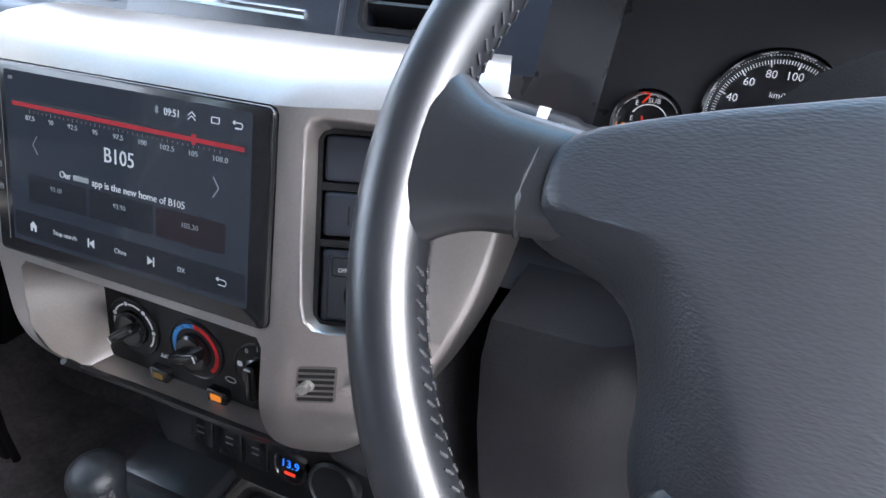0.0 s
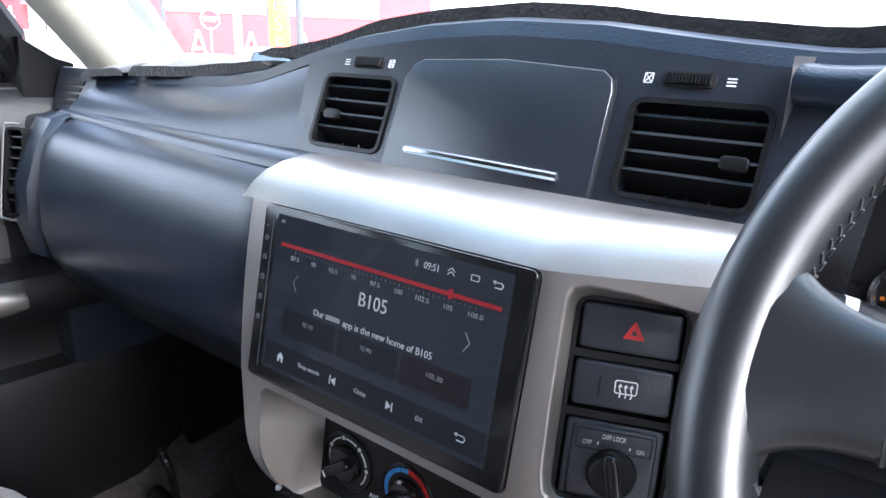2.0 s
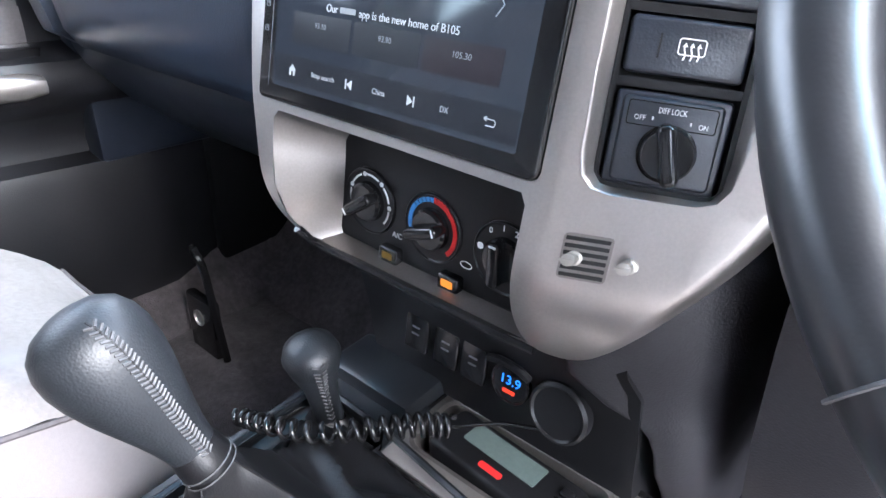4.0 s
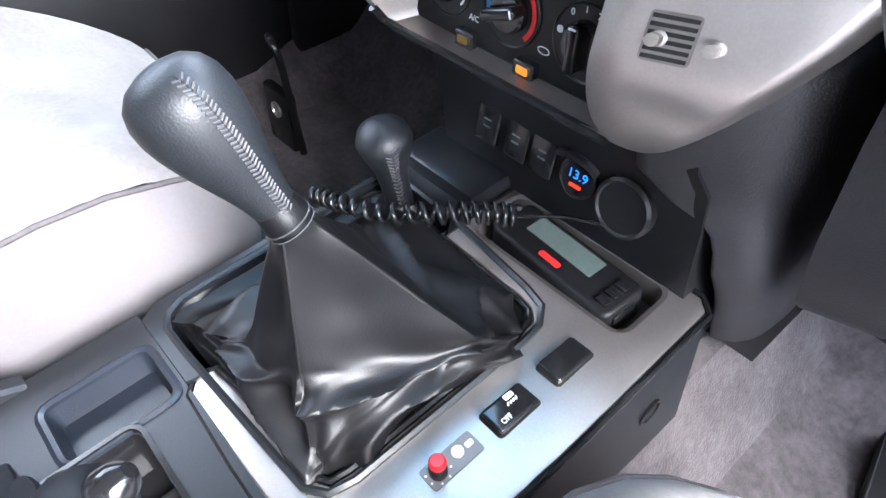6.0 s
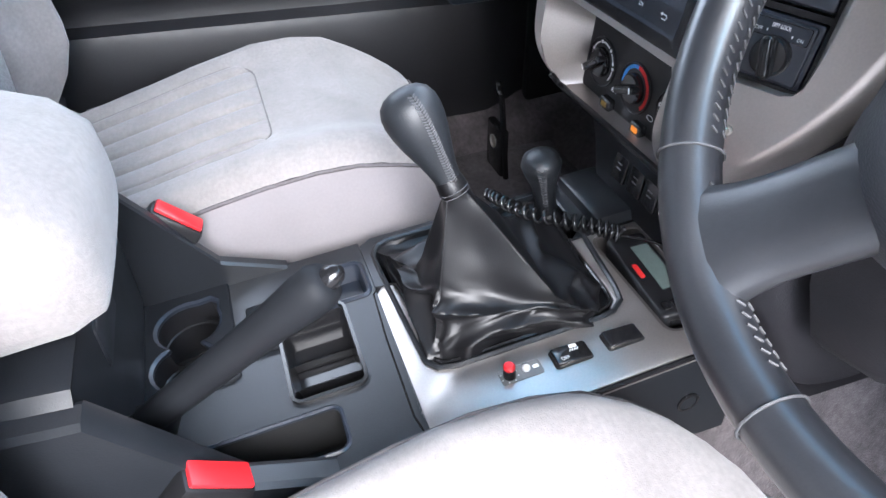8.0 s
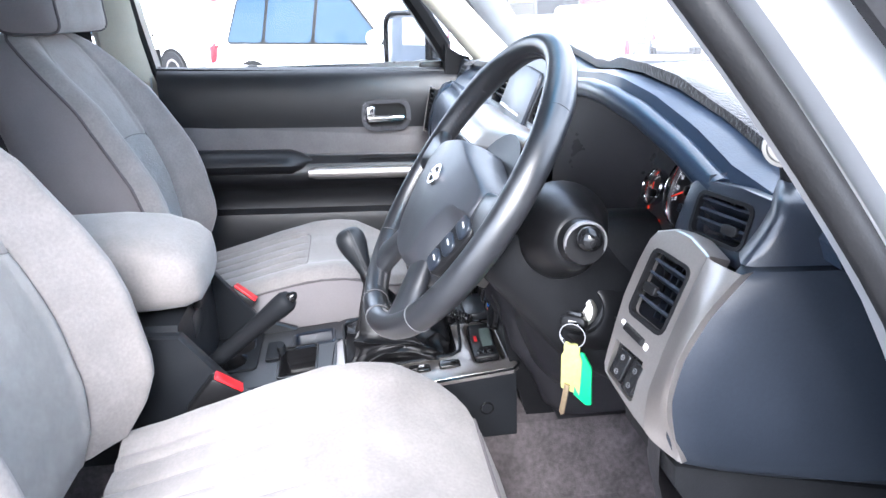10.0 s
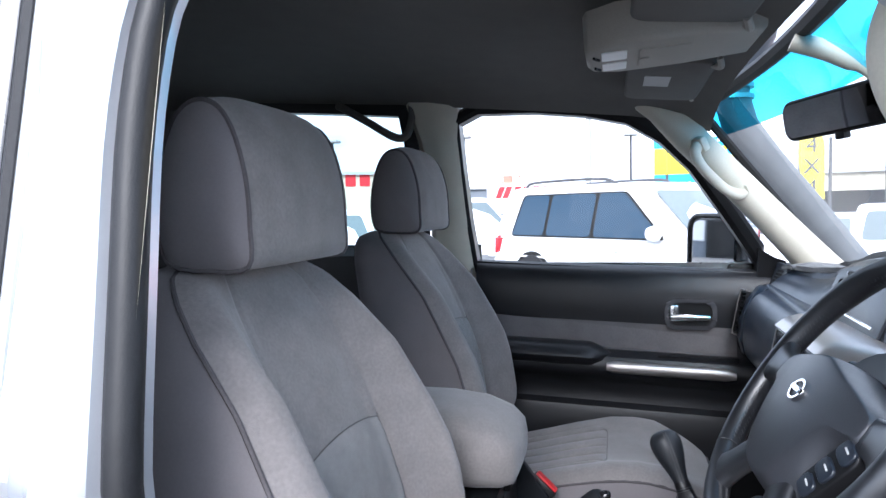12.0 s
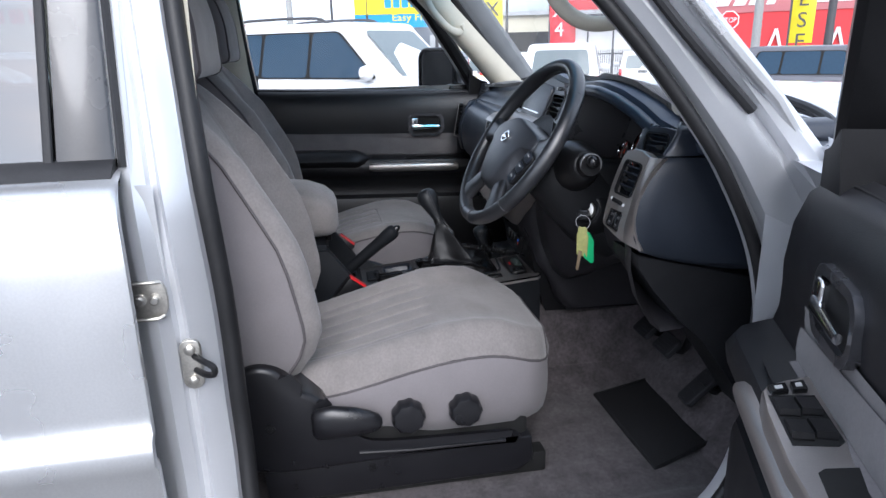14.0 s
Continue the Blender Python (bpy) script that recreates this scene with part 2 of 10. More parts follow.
def part(name, bm, mats, parent, label="", smooth=38):
    me = finish(bm, name, mats, smooth)
    me.transform(Matrix.Translation(-Vector(root_of(parent).location)))
    ob = new(name, me)
    ob.parent = parent
    if label:
        ob["label"] = label
    return ob


def solo(name, bm, mats, label, category, kind="", group="", smooth=38):
    """A thing of one mesh, with its origin at the middle of its base."""
    me = finish(bm, name, mats, smooth)
    lo = np.array([v.co for v in me.vertices])
    base = Vector(((lo[:, 0].min() + lo[:, 0].max()) / 2, (lo[:, 1].min() + lo[:, 1].max()) / 2, lo[:, 2].min()))
    me.transform(Matrix.Translation(-base))
    ob = new(name, me)
    ob.location = base
    return tagged(ob, label, category, group, kind)


def box(bm, lo, hi, bevel=0.0, seg=2, m=None):
    made = bmesh.ops.create_cube(bm, size=1.0)["verts"]
    c, s = [(a + b) / 2 for a, b in zip(lo, hi)], [b - a for a, b in zip(lo, hi)]
    mt = Matrix.Translation(c) @ Matrix.Diagonal((*s, 1))
    bmesh.ops.transform(bm, matrix=mt, verts=made)
    if bevel:
        ed = list({e for v in made for e in v.link_edges})
        res = bmesh.ops.bevel(bm, geom=ed, offset=bevel, segments=seg, profile=0.5, affect="EDGES")
        made = list({v for f in res["faces"] for v in f.verts} | {v for v in made if v.is_valid})
    if m is not None:
        bmesh.ops.transform(bm, matrix=m, verts=made)
    return made


def loft(bm, rings, closed=True, caps=True, flip=False):
    """Skins a list of rings of points."""
    vs = [[bm.verts.new(p) for p in r] for r in rings]
    n = len(vs[0])
    for a, b in zip(vs, vs[1:]):
        for i in range(n if closed else n - 1):
            j = (i + 1) % n
            q = (a[i], a[j], b[j], b[i])
            if len(set(q)) == 4:
                try:
                    bm.faces.new(q)
                except ValueError:
                    pass
    if caps and closed:
        for r in (vs[0], vs[-1]):
            try:
                bm.faces.new(r)
            except ValueError:
                pass
    return vs


def frames_along(pts):
    pts = [Vector(p) for p in pts]
    tang = []
    for i in range(len(pts)):
        a, b = pts[max(i - 1, 0)], pts[min(i + 1, len(pts) - 1)]
        tang.append((b - a).normalized())
    up = Vector((0, 0, 1)) if abs(tang[0].z) < 0.9 else Vector((1, 0, 0))
    nrm = (up - tang[0] * up.dot(tang[0])).normalized()
    out = []
    for i, t in enumerate(tang):
        nrm = (nrm - t * nrm.dot(t)).normalized()
        out.append((pts[i], t, nrm, t.cross(nrm)))
    return out


def tube(bm, pts, r, n=10, flat=1.0, caps=True, closed=False):
    rings = []
    fr = frames_along(pts)
    for i, (p, t, u, v) in enumerate(fr):
        rr = r[i] if isinstance(r, (list, tuple)) else r
        rings.append([p + u * (rr * flat * math.cos(a)) + v * (rr * math.sin(a)) for a in (2 * math.pi * k / n for k in range(n))])
    if closed:
        rings.append(rings[0])
    loft(bm, rings, True, caps and not closed)


def smooth_path(pts, n=6):
    """A rounded line through points (Catmull-Rom)."""
    p = [Vector(q) for q in pts]
    p = [p[0] * 2 - p[1]] + p + [p[-1] * 2 - p[-2]]
    out = []
    for i in range(1, len(p) - 2):
        a, b, c, d = p[i - 1], p[i], p[i + 1], p[i + 2]
        for k in range(n):
            t = k / n
            out.append(0.5 * (2 * b + (c - a) * t + (2 * a - 5 * b + 4 * c - d) * t * t + (3 * b - a - 3 * c + d) * t ** 3))
    out.append(p[-2].copy())
    return out


def lathe(bm, profile, m=None, n=24, caps=True):
    """Turns (radius, height) pairs about z, then moves by m."""
    m = m or Matrix()
    rings = [[m @ Vector((r * math.cos(2 * math.pi * k / n), r * math.sin(2 * math.pi * k / n), z)) for k in range(n)] for r, z in profile]
    loft(bm, rings, True, caps)


def rrect(w, h, r, seg=5, cx=0.0, cy=0.0):
    """Outline of a rounded rectangle."""
    out = []
    for qx, qy, a0 in ((1, 1, 0), (-1, 1, 90), (-1, -1, 180), (1, -1, 270)):
        for k in range(seg + 1):
            a = radians(a0 + 90 * k / seg)
            out.append((cx + qx * (w / 2 - r) + r * math.cos(a), cy + qy * (h / 2 - r) + r * math.sin(a)))
    return out


def prism(bm, outline, z0, z1, m=None, bevel=0.0, bot=True):
    """A plate from an outline, from z0 to z1, with a rounded upper edge, moved by m."""
    m = m or Matrix()
    ring = lambda pts, z: [m @ Vector((x, y, z)) for x, y in pts]
    if bevel:
        c = (sum(p[0] for p in outline) / len(outline), sum(p[1] for p in outline) / len(outline))
        def inset(d):
            out = []
            n = len(outline)
            for i in range(n):
                a, b, q = Vector(outline[i - 1]), Vector(outline[(i + 1) % n]), Vector(outline[i])
                t = (b - a)
                if t.length < 1e-9:
                    out.append(tuple(q)); continue
                t.normalize()
                nn = Vector((-t.y, t.x))
                if nn.dot(Vector(c) - q) < 0:
                    nn = -nn
                out.append(tuple(q + nn * d))
            return out
        s = 1 if z1 > z0 else -1
        rings = [ring(outline, z0), ring(outline, z1 - s * bevel)]
        for k in (1, 2, 3):
            a = math.pi / 2 * k / 3
            rings.append(ring(inset(bevel * (1 - math.cos(a))), z1 - s * bevel * (1 - math.sin(a))))
    else:
        rings = [ring(outline, z0), ring(outline, z1)]
    vs = loft(bm, rings, True, False)
    bm.faces.new(vs[-1])
    if bot:
        bm.faces.new(vs[0])


def band(bm, outer, inner, z0, z1, m=None):
    """A frame between two outlines of the same number of points."""
    m = m or Matrix()
    R = lambda pts, z: [m @ Vector((x, y, z)) for x, y in pts]
    rings = [R(outer, z0), R(outer, z1), R(inner, z1), R(inner, z0), R(outer, z0)]
    loft(bm, rings, True, False)


def plane_m(o, right, up):
    """A local frame: x along right, y along up, z towards the viewer."""
    x = Vector(right).normalized()
    y = Vector(up)
    y = (y - x * y.dot(x)).normalized()
    z = x.cross(y)
    m = Matrix((x, y, z)).transposed().to_4x4()
    m.translation = Vector(o)
    return m


def lettering(name, body, size, m, mat_name, parent, width=0.0, align="CENTER", lift=0.0004, label=""):
    cu = bpy.data.curves.new(name, "FONT")
    cu.body, cu.size, cu.align_x, cu.align_y = body, size, align, "CENTER"
    cu.extrude = lift / 2
    cu.resolution_u = 3
    tmp = new(name + "_tmp", cu)
    me = bpy.data.meshes.new_from_object(tmp.evaluated_get(bpy.context.evaluated_depsgraph_get()))
    bpy.data.objects.remove(tmp)
    bpy.data.curves.remove(cu)
    co = np.array([v.co for v in me.vertices])
    sx = 1.0
    if width and len(co):
        sx = width / max(1e-6, co[:, 0].max() - co[:, 0].min())
    me.transform(m @ Matrix.Diagonal((sx, 1, 1, 1)))
    me.transform(Matrix.Translation(-Vector(root_of(parent).location)))
    me.materials.append(M[mat_name])
    ob = new(name, me)
    ob.parent = parent
    if label:
        ob["label"] = label
    return ob


def mark(name, outline, m, mat_name, parent, lift=0.0004, label=""):
    bm = B()
    prism(bm, outline, 0, lift, m)
    return part(name, bm, mat_name, parent, label, smooth=0)


def lerp(a, b, t):
    return a + (b - a) * t


def curve_at(table, s):
    """Reads a table of (s, value...) rows, linearly."""
    if s <= table[0][0]:
        return table[0][1:]
    for a, b in zip(table, table[1:]):
        if s <= b[0]:
            t = (s - a[0]) / (b[0] - a[0])
            return tuple(lerp(p, q, t) for p, q in zip(a[1:], b[1:]))
    return table[-1][1:]


# ---- the car's shell ----
def side_x(z):
    """Half width of the glass line at a height."""
    return 0.835 - 0.19 * max(0.0, z - 1.28)


def offset_outline(pts, d):
    """Moves a closed outline outwards by d[i]."""
    out = []
    n = len(pts)
    area = sum(pts[i][0] * pts[(i + 1) % n][1] - pts[(i + 1) % n][0] * pts[i][1] for i in range(n))
    for i in range(n):
        a, b = Vector(pts[i - 1]), Vector(pts[(i + 1) % n])
        t = (b - a).normalized()
        nn = Vector((t.y, -t.x)) * (1 if area > 0 else -1)
        dd = d[i] if isinstance(d, (list, tuple)) else d
        out.append((pts[i][0] + nn.x * dd, pts[i][1] + nn.y * dd))
    return out


def round_outline(pts, n=5):
    """A closed rounded outline through points."""
    p = [Vector((*q, 0)) for q in pts]
    out = []
    k = len(p)
    for i in range(k):
        a, b, c, d = p[i - 1], p[i], p[(i + 1) % k], p[(i + 2) % k]
        for j in range(n):
            t = j / n
            q = 0.5 * (2 * b + (c - a) * t + (2 * a - 5 * b + 4 * c - d) * t * t + (3 * b - a - 3 * c + d) * t ** 3)
            out.append((q.x, q.y))
    return out


# the driver's doorway, as (y, z)
DOORWAY = [(-0.60, 1.700), (-0.45, 1.692), (-0.33, 1.655), (-0.225, 1.560), (-0.125, 1.455), (-0.03, 1.335), (0.055, 1.205), (0.118, 1.08),
           (0.150, 0.95), (0.155, 0.85), (0.138, 0.70), (0.095, 0.60), (0.02, 0.548), (-0.10, 0.530), (-0.35, 0.528), (-0.58, 0.530), (-0.68, 0.555),
           (-0.728, 0.66), (-0.738, 0.85), (-0.740, 1.05), (-0.748, 1.20), (-0.760, 1.38), (-0.768, 1.54), (-0.752, 1.65), (-0.69, 1.693)]
DOORWAY_W = [0.07, 0.08, 0.095, 0.105, 0.11, 0.12, 0.14, 0.17, 0.17, 0.12, 0.05, 0.035, 0.05, 0.10, 0.11, 0.11, 0.11, 0.105, 0.105, 0.105, 0.105, 0.10, 0.095, 0.08, 0.07]


def doorway_x(z, y=0.0, f=0.0):
    """The doorway's plane; at the centre pillar its inner edge sits further in."""
    t = max(0.0, min(1.0, (-0.45 - y) / 0.25)) * max(0.0, min(1.0, (z - 0.60) / 0.25))
    return 0.795 - 0.20 * max(0.0, z - 1.25) - 0.048 * t * t * (3 - 2 * t) * (1 - min(1.0, f))


def build_doorway():
    fine = round_outline(DOORWAY, 4)
    wfine = [p[1] for p in round_outline([(i, w) for i, w in enumerate(DOORWAY_W)], 4)]
    car = thing("car_body", (0.8, 0, 0.5), "silver painted car body side with open doorway and pillars", "car body", kind="structure")
    bm = B()
    rings = []
    # the steps of the jamb: share of its width, how far out it stands at the front and at the centre pillar
    for f, dx, dp in ((0.03, -0.020, -0.020), (0.05, 0.000, 0.000), (0.16, 0.012, 0.012), (0.20, 0.030, 0.026), (0.34, 0.046, 0.034), (0.52, 0.052, 0.035), (0.58, 0.038, 0.024), (0.66, 0.036, 0.020), (0.70, 0.060, 0.030), (0.86, 0.068, 0.034), (1.0, 0.060, 0.026), (1.06, 0.03, -0.005)):
        o = offset_outline(fine, [f * w for w in wfine])
        ring = []
        for y, z in o:
            k = max(0.0, min(1.0, (-0.52 - y) / 0.20)) * max(0.0, min(1.0, (z - 0.55) / 0.25))
            ring.append(Vector((doorway_x(z, y, f) + lerp(dx, dp - 0.022 * f * max(0.0, min(1.0, (z - 1.15) / 0.15)), k), y, z)))
        rings.append(ring)
    loft(bm, rings, True, False)
    part("pillar_frame", bm, "paint_in", car, "silver painted door jamb with stepped flanges", smooth=30)
    bm = B()
    loft(bm, [[Vector((doorway_x(z, -0.9, 1.0) + dx, y, z)) for dx, y in ((0.012, -0.815), (0.010, -0.850), (0.006, -0.880), (-0.010, -0.930))] for z in (0.60, 0.80, 1.00, 1.15, 1.26)], False, False)
    part("pillar_return", bm, "paint_in", car, "silver painted pillar behind the rear door edge")
    bm = B()
    o = offset_outline(fine, 0.006)
    pts = [Vector((doorway_x(z, y) + 0.012, y, z)) for y, z in o]
    tube(bm, pts + [pts[0]], [0.0150 if p.y < -0.5 else 0.0110 for p in pts + [pts[0]]], 10, closed=False, caps=False)
    part("door_seal", bm, "seal_black", car, "black rubber door seal round the doorway")
    # dark inner lip that the trim tucks under
    bm = B()
    a = [Vector((doorway_x(z, y) - 0.004, y, z)) for y, z in offset_outline(fine, 0.004)]
    b = [Vector((doorway_x(z, y) - 0.020, y, z)) for y, z in offset_outline(fine, 0.010)]
    c = [Vector((doorway_x(z, y) - 0.034, y, z)) for y, z in offset_outline(fine, 0.045)]
    k0 = 4 * 17
    a2 = [Vector((doorway_x(z, y) - 0.012, y, z)) for y, z in offset_outline(fine, 0.009)]
    b2 = [Vector((doorway_x(z, y) - 0.045, y, z)) for y, z in offset_outline(fine, 0.026)]
    c2 = [Vector((doorway_x(z, y) - 0.050, y, z)) for y, z in offset_outline(fine, 0.075)]
    loft(bm, [r[k0:] for r in (a, a2, b2, c2)], False, False)
    part("jamb_lining", bm, "beige", car, "cream edge of the centre pillar trim")
    bm = B()
    loft(bm, [r[:k0 + 1] for r in (a, b, c)], False, False)
    loft(bm, [[r[-1], r[0]] for r in (a, b, c)], False, False)
    part("jamb_lining", bm, "rubber", car, "black edge of the doorway trim")
    # black moulding and groove on the windscreen side of the front pillar
    bm = B()
    line = smooth_path([(0.770, -0.330, 1.735), (0.792, -0.215, 1.640), (0.812, -0.090, 1.492), (0.826, -0.025, 1.418), (0.836, 0.064, 1.328)], 6)
    tube(bm, line, 0.0085, 8)
    part("pillar_moulding", bm, "rubber", car, "black moulding along the front pillar")
    bm = B()
    line = [p + Vector((0.002, 0.034, 0.018)) for p in line] + [Vector((0.838, 0.140, 1.292))]
    tube(bm, line, 0.016, 10, flat=0.8)
    part("pillar_edge", bm, "paint", car)
    return car


car_body = build_doorway()


def build_jamb_parts():
    hm = plane_m((0.822, -0.838, 1.100), (0, 1, 0), (0, 0, 1))
    bm = B()
    prism(bm, [(-0.030, -0.027), (0.014, -0.027), (0.021, -0.023), (0.025, -0.014), (0.026, 0.0), (0.025, 0.014), (0.021, 0.023), (0.014, 0.027), (-0.030, 0.027)], -0.004, 0.002, hm, 0.0015)
    for v in (-0.027, 0.027):
        tube(bm, smooth_path([hm @ Vector((-0.030, v, 0.009)), hm @ Vector((0.008, v, 0.007)), hm @ Vector((0.019, v * 0.93, 0.002))], 5), 0.0028, 8)
    h = part("hinge", bm, "steel", car_body, "zinc plated rear door hinge")
    for u in (-0.012, 0.009):
        bm = B()
        lathe(bm, [(0.0095, 0.002), (0.0095, 0.004), (0.0062, 0.0045), (0.0062, 0.009), (0.005, 0.010), (0.0, 0.010)], hm @ Matrix.Translation((u, 0, 0)), 12)
        part("bolt", bm, "steel", h)
    m = plane_m((0.809, -0.795, 0.990), (0, 1, 0), (0, 0, 1))
    bm = B()
    prism(bm, rrect(0.030, 0.080, 0.014), 0, 0.006, m, 0.002)
    s = part("striker", bm, "steel", car_body, "zinc plated door striker")
    bm = B()
    tube(bm, smooth_path([(0.814, -0.790, 1.003), (0.834, -0.775, 1.003), (0.844, -0.760, 0.997), (0.844, -0.760, 0.985), (0.832, -0.775, 0.981), (0.814, -0.790, 0.981)], 5), 0.0048, 8)
    part("loop", bm, "black", s, "black plastic covered striker loop")
    for z in (0.965, 1.015):
        bm = B()
        lathe(bm, [(0.008, 0), (0.008, 0.004), (0.004, 0.0065), (0, 0.0065)], plane_m((0.816, -0.795, z), (0, 1, 0), (0, 0, 1)), 12)
        part("screw", bm, "steel", s)


build_jamb_parts()


def build_floor():
    bm = B()
    sec = [(-0.80, 0.66), (-0.74, 0.60), (-0.70, 0.552), (-0.45, 0.548), (-0.26, 0.552), (-0.19, 0.585), (-0.155, 0.66), (-0.13, 0.715), (-0.06, 0.735), (0.06, 0.735), (0.135, 0.715),
           (0.160, 0.66), (0.195, 0.585), (0.26, 0.552), (0.45, 0.548), (0.70, 0.552), (0.74, 0.57), (0.80, 0.575)]
    ys = [-2.3, -1.6, -1.0, -0.7, -0.5, -0.35, -0.2, -0.1, 0.0, 0.08, 0.16, 0.22, 0.28, 0.34, 0.42, 0.50, 0.56]
    fine_x = []
    for (x0, z0), (x1, z1) in zip(sec, sec[1:]):
        k = 5 if abs(x1 - x0) > 0.1 else 2
        fine_x += [(lerp(x0, x1, j / k), lerp(z0, z1, j / k)) for j in range(k)]
    fine_x.append(sec[-1])
    rings = []
    for a, b in zip(ys, ys[1:]):
        for j in range(3):
            y = lerp(a, b, j / 3)
            up = max(0.0, y - 0.20) * 0.95
            rings.append([Vector((x, y, max(z, 0.55 + up) + 0.006 * noise.noise(Vector((x * 9, y * 9, 0))))) for x, z in fine_x])
    loft(bm, rings, False, False)
    tagged(solo("floor", bm, "carpet", "worn grey-brown carpet covering the car floor", "carpet", kind="structure"))


build_floor()


def build_roof():
    bm = B()
    rings = []
    for y, z, w in ((-2.3, 1.86, 0.70), (-1.6, 1.872, 0.70), (-1.0, 1.838, 0.69), (-0.6, 1.798, 0.68), (-0.35, 1.770, 0.67), (-0.22, 1.745, 0.66), (-0.15, 1.715, 0.65)):
        row = []
        for k in range(25):
            s = -1 + 2 * k / 24
            zz = z - 0.055 * abs(s) ** 5 - 0.02 * s * s
            row.append(Vector((s * (w + 0.03), y, zz)))
        rings.append(row)
    loft(bm, rings, False, False)
    solo("ceiling", bm, "liner", "grey woven headlining under the roof", "headliner", kind="structure")
    bm = B()
    rings = []
    for y, z in ((-2.4, 1.93), (-1.0, 1.93), (-0.35, 1.86), (-0.18, 1.775)):
        rings.append([Vector((0.83 * (-1 + 2 * k / 16), y, z - 0.07 * abs(-1 + 2 * k / 16) ** 4)) for k in range(17)])
    loft(bm, rings, False, False)
    solo("roof_panel", bm, "paint", "silver painted roof panel", "roof", kind="structure")
    # tailgate with its window
    t = thing("wall_rear", (0, -2.4, 0.4), "dark tailgate closing the cabin with a rear window", "tailgate", kind="structure")
    for lo, hi in (((-0.86, -2.42, 0.4), (0.86, -2.36, 1.22)), ((-0.86, -2.42, 1.68), (0.86, -2.36, 1.94)), ((-0.86, -2.42, 1.22), (-0.64, -2.36, 1.68)), ((0.64, -2.42, 1.22), (0.86, -2.36, 1.68))):
        bm = B()
        box(bm, lo, hi)
        part("panel", bm, "black", t)
    bm = B()
    box(bm, (-0.64, -2.40, 1.22), (0.64, -2.396, 1.68))
    part("rear_pane", bm, "privacy", t).visible_shadow = False
    for sg in (-1, 1):
        bm = B()
        box(bm, (sg * 0.785 - 0.02, 0.165, 0.54), (sg * 0.785 + 0.02, 0.57, 1.20), 0.008)
        solo("kick_panel", bm, "black", "black kick panel beside the foot well", "trim panel", kind="structure")
    bm = B()
    box(bm, (-0.86, 0.56, 0.5), (0.86, 0.60, 1.24))
    solo("firewall", bm, "hole", "black firewall behind the dashboard", "firewall", kind="structure")


build_roof()


# ---- windscreen and front pillars ----
def screen_edge(s):
    """A point on the windscreen's side edge, s from 0 (bottom) to 1 (top), as half width, y, z."""
    return lerp(0.800, 0.715, s), lerp(0.190, -0.165, s), lerp(1.262, 1.705, s)


def screen_point(u, s):
    w, y, z = screen_edge(s)
    return Vector((u * w, y + lerp(0.22, 0.07, s) * (1 - u * u) ** 0.9, z + 0.012 * (1 - u * u)))


def build_windscreen():
    def sheet(s0, s1, n):
        bm = B()
        loft(bm, [[screen_point(-1 + 2 * k / 24, lerp(s0, s1, j / n)) for k in range(25)] for j in range(n + 1)], False, False)
        return bm
    ws = thing("windscreen", (0, 0.3, 1.25), "clear windscreen with blue sun band along its top", "windscreen", kind="structure")
    for nm, s0, s1, n, mt, lb in (("pane", -0.06, 0.84, 8, "screen_dusty", ""), ("sun_band", 0.84, 1.04, 3, "band", "blue tinted sun band")):
        ob = part(nm, sheet(s0, s1, n), mt, ws, lb)
        ob.visible_shadow = False
    bm = B()
    for sg in (-1, 1):
        tube(bm, [screen_point(sg * 0.985, j / 10) + Vector((0, -0.010, -0.004)) for j in range(-1, 11)], 0.022 if sg > 0 else 0.012, 8)
    part("side_frit", bm, "hole", ws, "black edge strip of the windscreen")
    bm = B()
    tube(bm, [screen_point(-1 + k / 12, 1.0) + Vector((0, -0.01, 0.006)) for k in range(25)], 0.016, 8)
    part("header_seal", bm, "rubber", ws)


build_windscreen()


def build_front_pillar(sg):
    """The beige inner trim of a front pillar."""
    bm = B()
    rings = []
    for y, z, x, wide, deep in ((-0.36, 1.755, 0.655, 0.030, 0.02), (-0.28, 1.700, 0.668, 0.036, 0.03), (-0.20, 1.625, 0.682, 0.048, 0.04), (-0.10, 1.525, 0.702, 0.046, 0.04), (0.0, 1.420, 0.720, 0.048, 0.04),
                          (0.08, 1.335, 0.735, 0.052, 0.04), (0.15, 1.262, 0.748, 0.056, 0.04)):
        c = Vector((sg * x, y, z))
        along = Vector((sg * 0.12, 0.70, -0.70)).normalized()
        inn = Vector((-sg * 0.80, -0.42, -0.42))
        inn = (inn - along * inn.dot(along)).normalized()
        acr = along.cross(inn).normalized()
        if acr.y < 0:
            acr = -acr
        ring = []
        for a in range(9):
            t = -1 + 2 * a / 8
            ring.append(c + acr * (t * wide) + inn * (deep * (1 - abs(t) ** 2.5)))
        rings.append(ring)
    loft(bm, rings, False, False)
    return bm


for sg in (-1,):
    pillar_trim = solo("front_pillar_trim", build_front_pillar(sg), "beige", "cream plastic trim on the front pillar", "pillar trim", kind="structure")


# ---- doors ----
DOOR_Z = [(1.272, 0.040), (1.262, 0.066), (1.245, 0.084), (1.20, 0.094), (1.14, 0.094), (1.10, 0.088), (1.06, 0.084), (1.035, 0.088), (1.026, 0.120), (1.018, 0.146), (1.000, 0.156),
          (0.980, 0.156), (0.962, 0.146), (0.945, 0.120), (0.930, 0.104), (0.900, 0.096), (0.878, 0.100), (0.868, 0.128), (0.850, 0.134), (0.74, 0.136), (0.64, 0.124), (0.57, 0.09), (0.545, 0.03)]


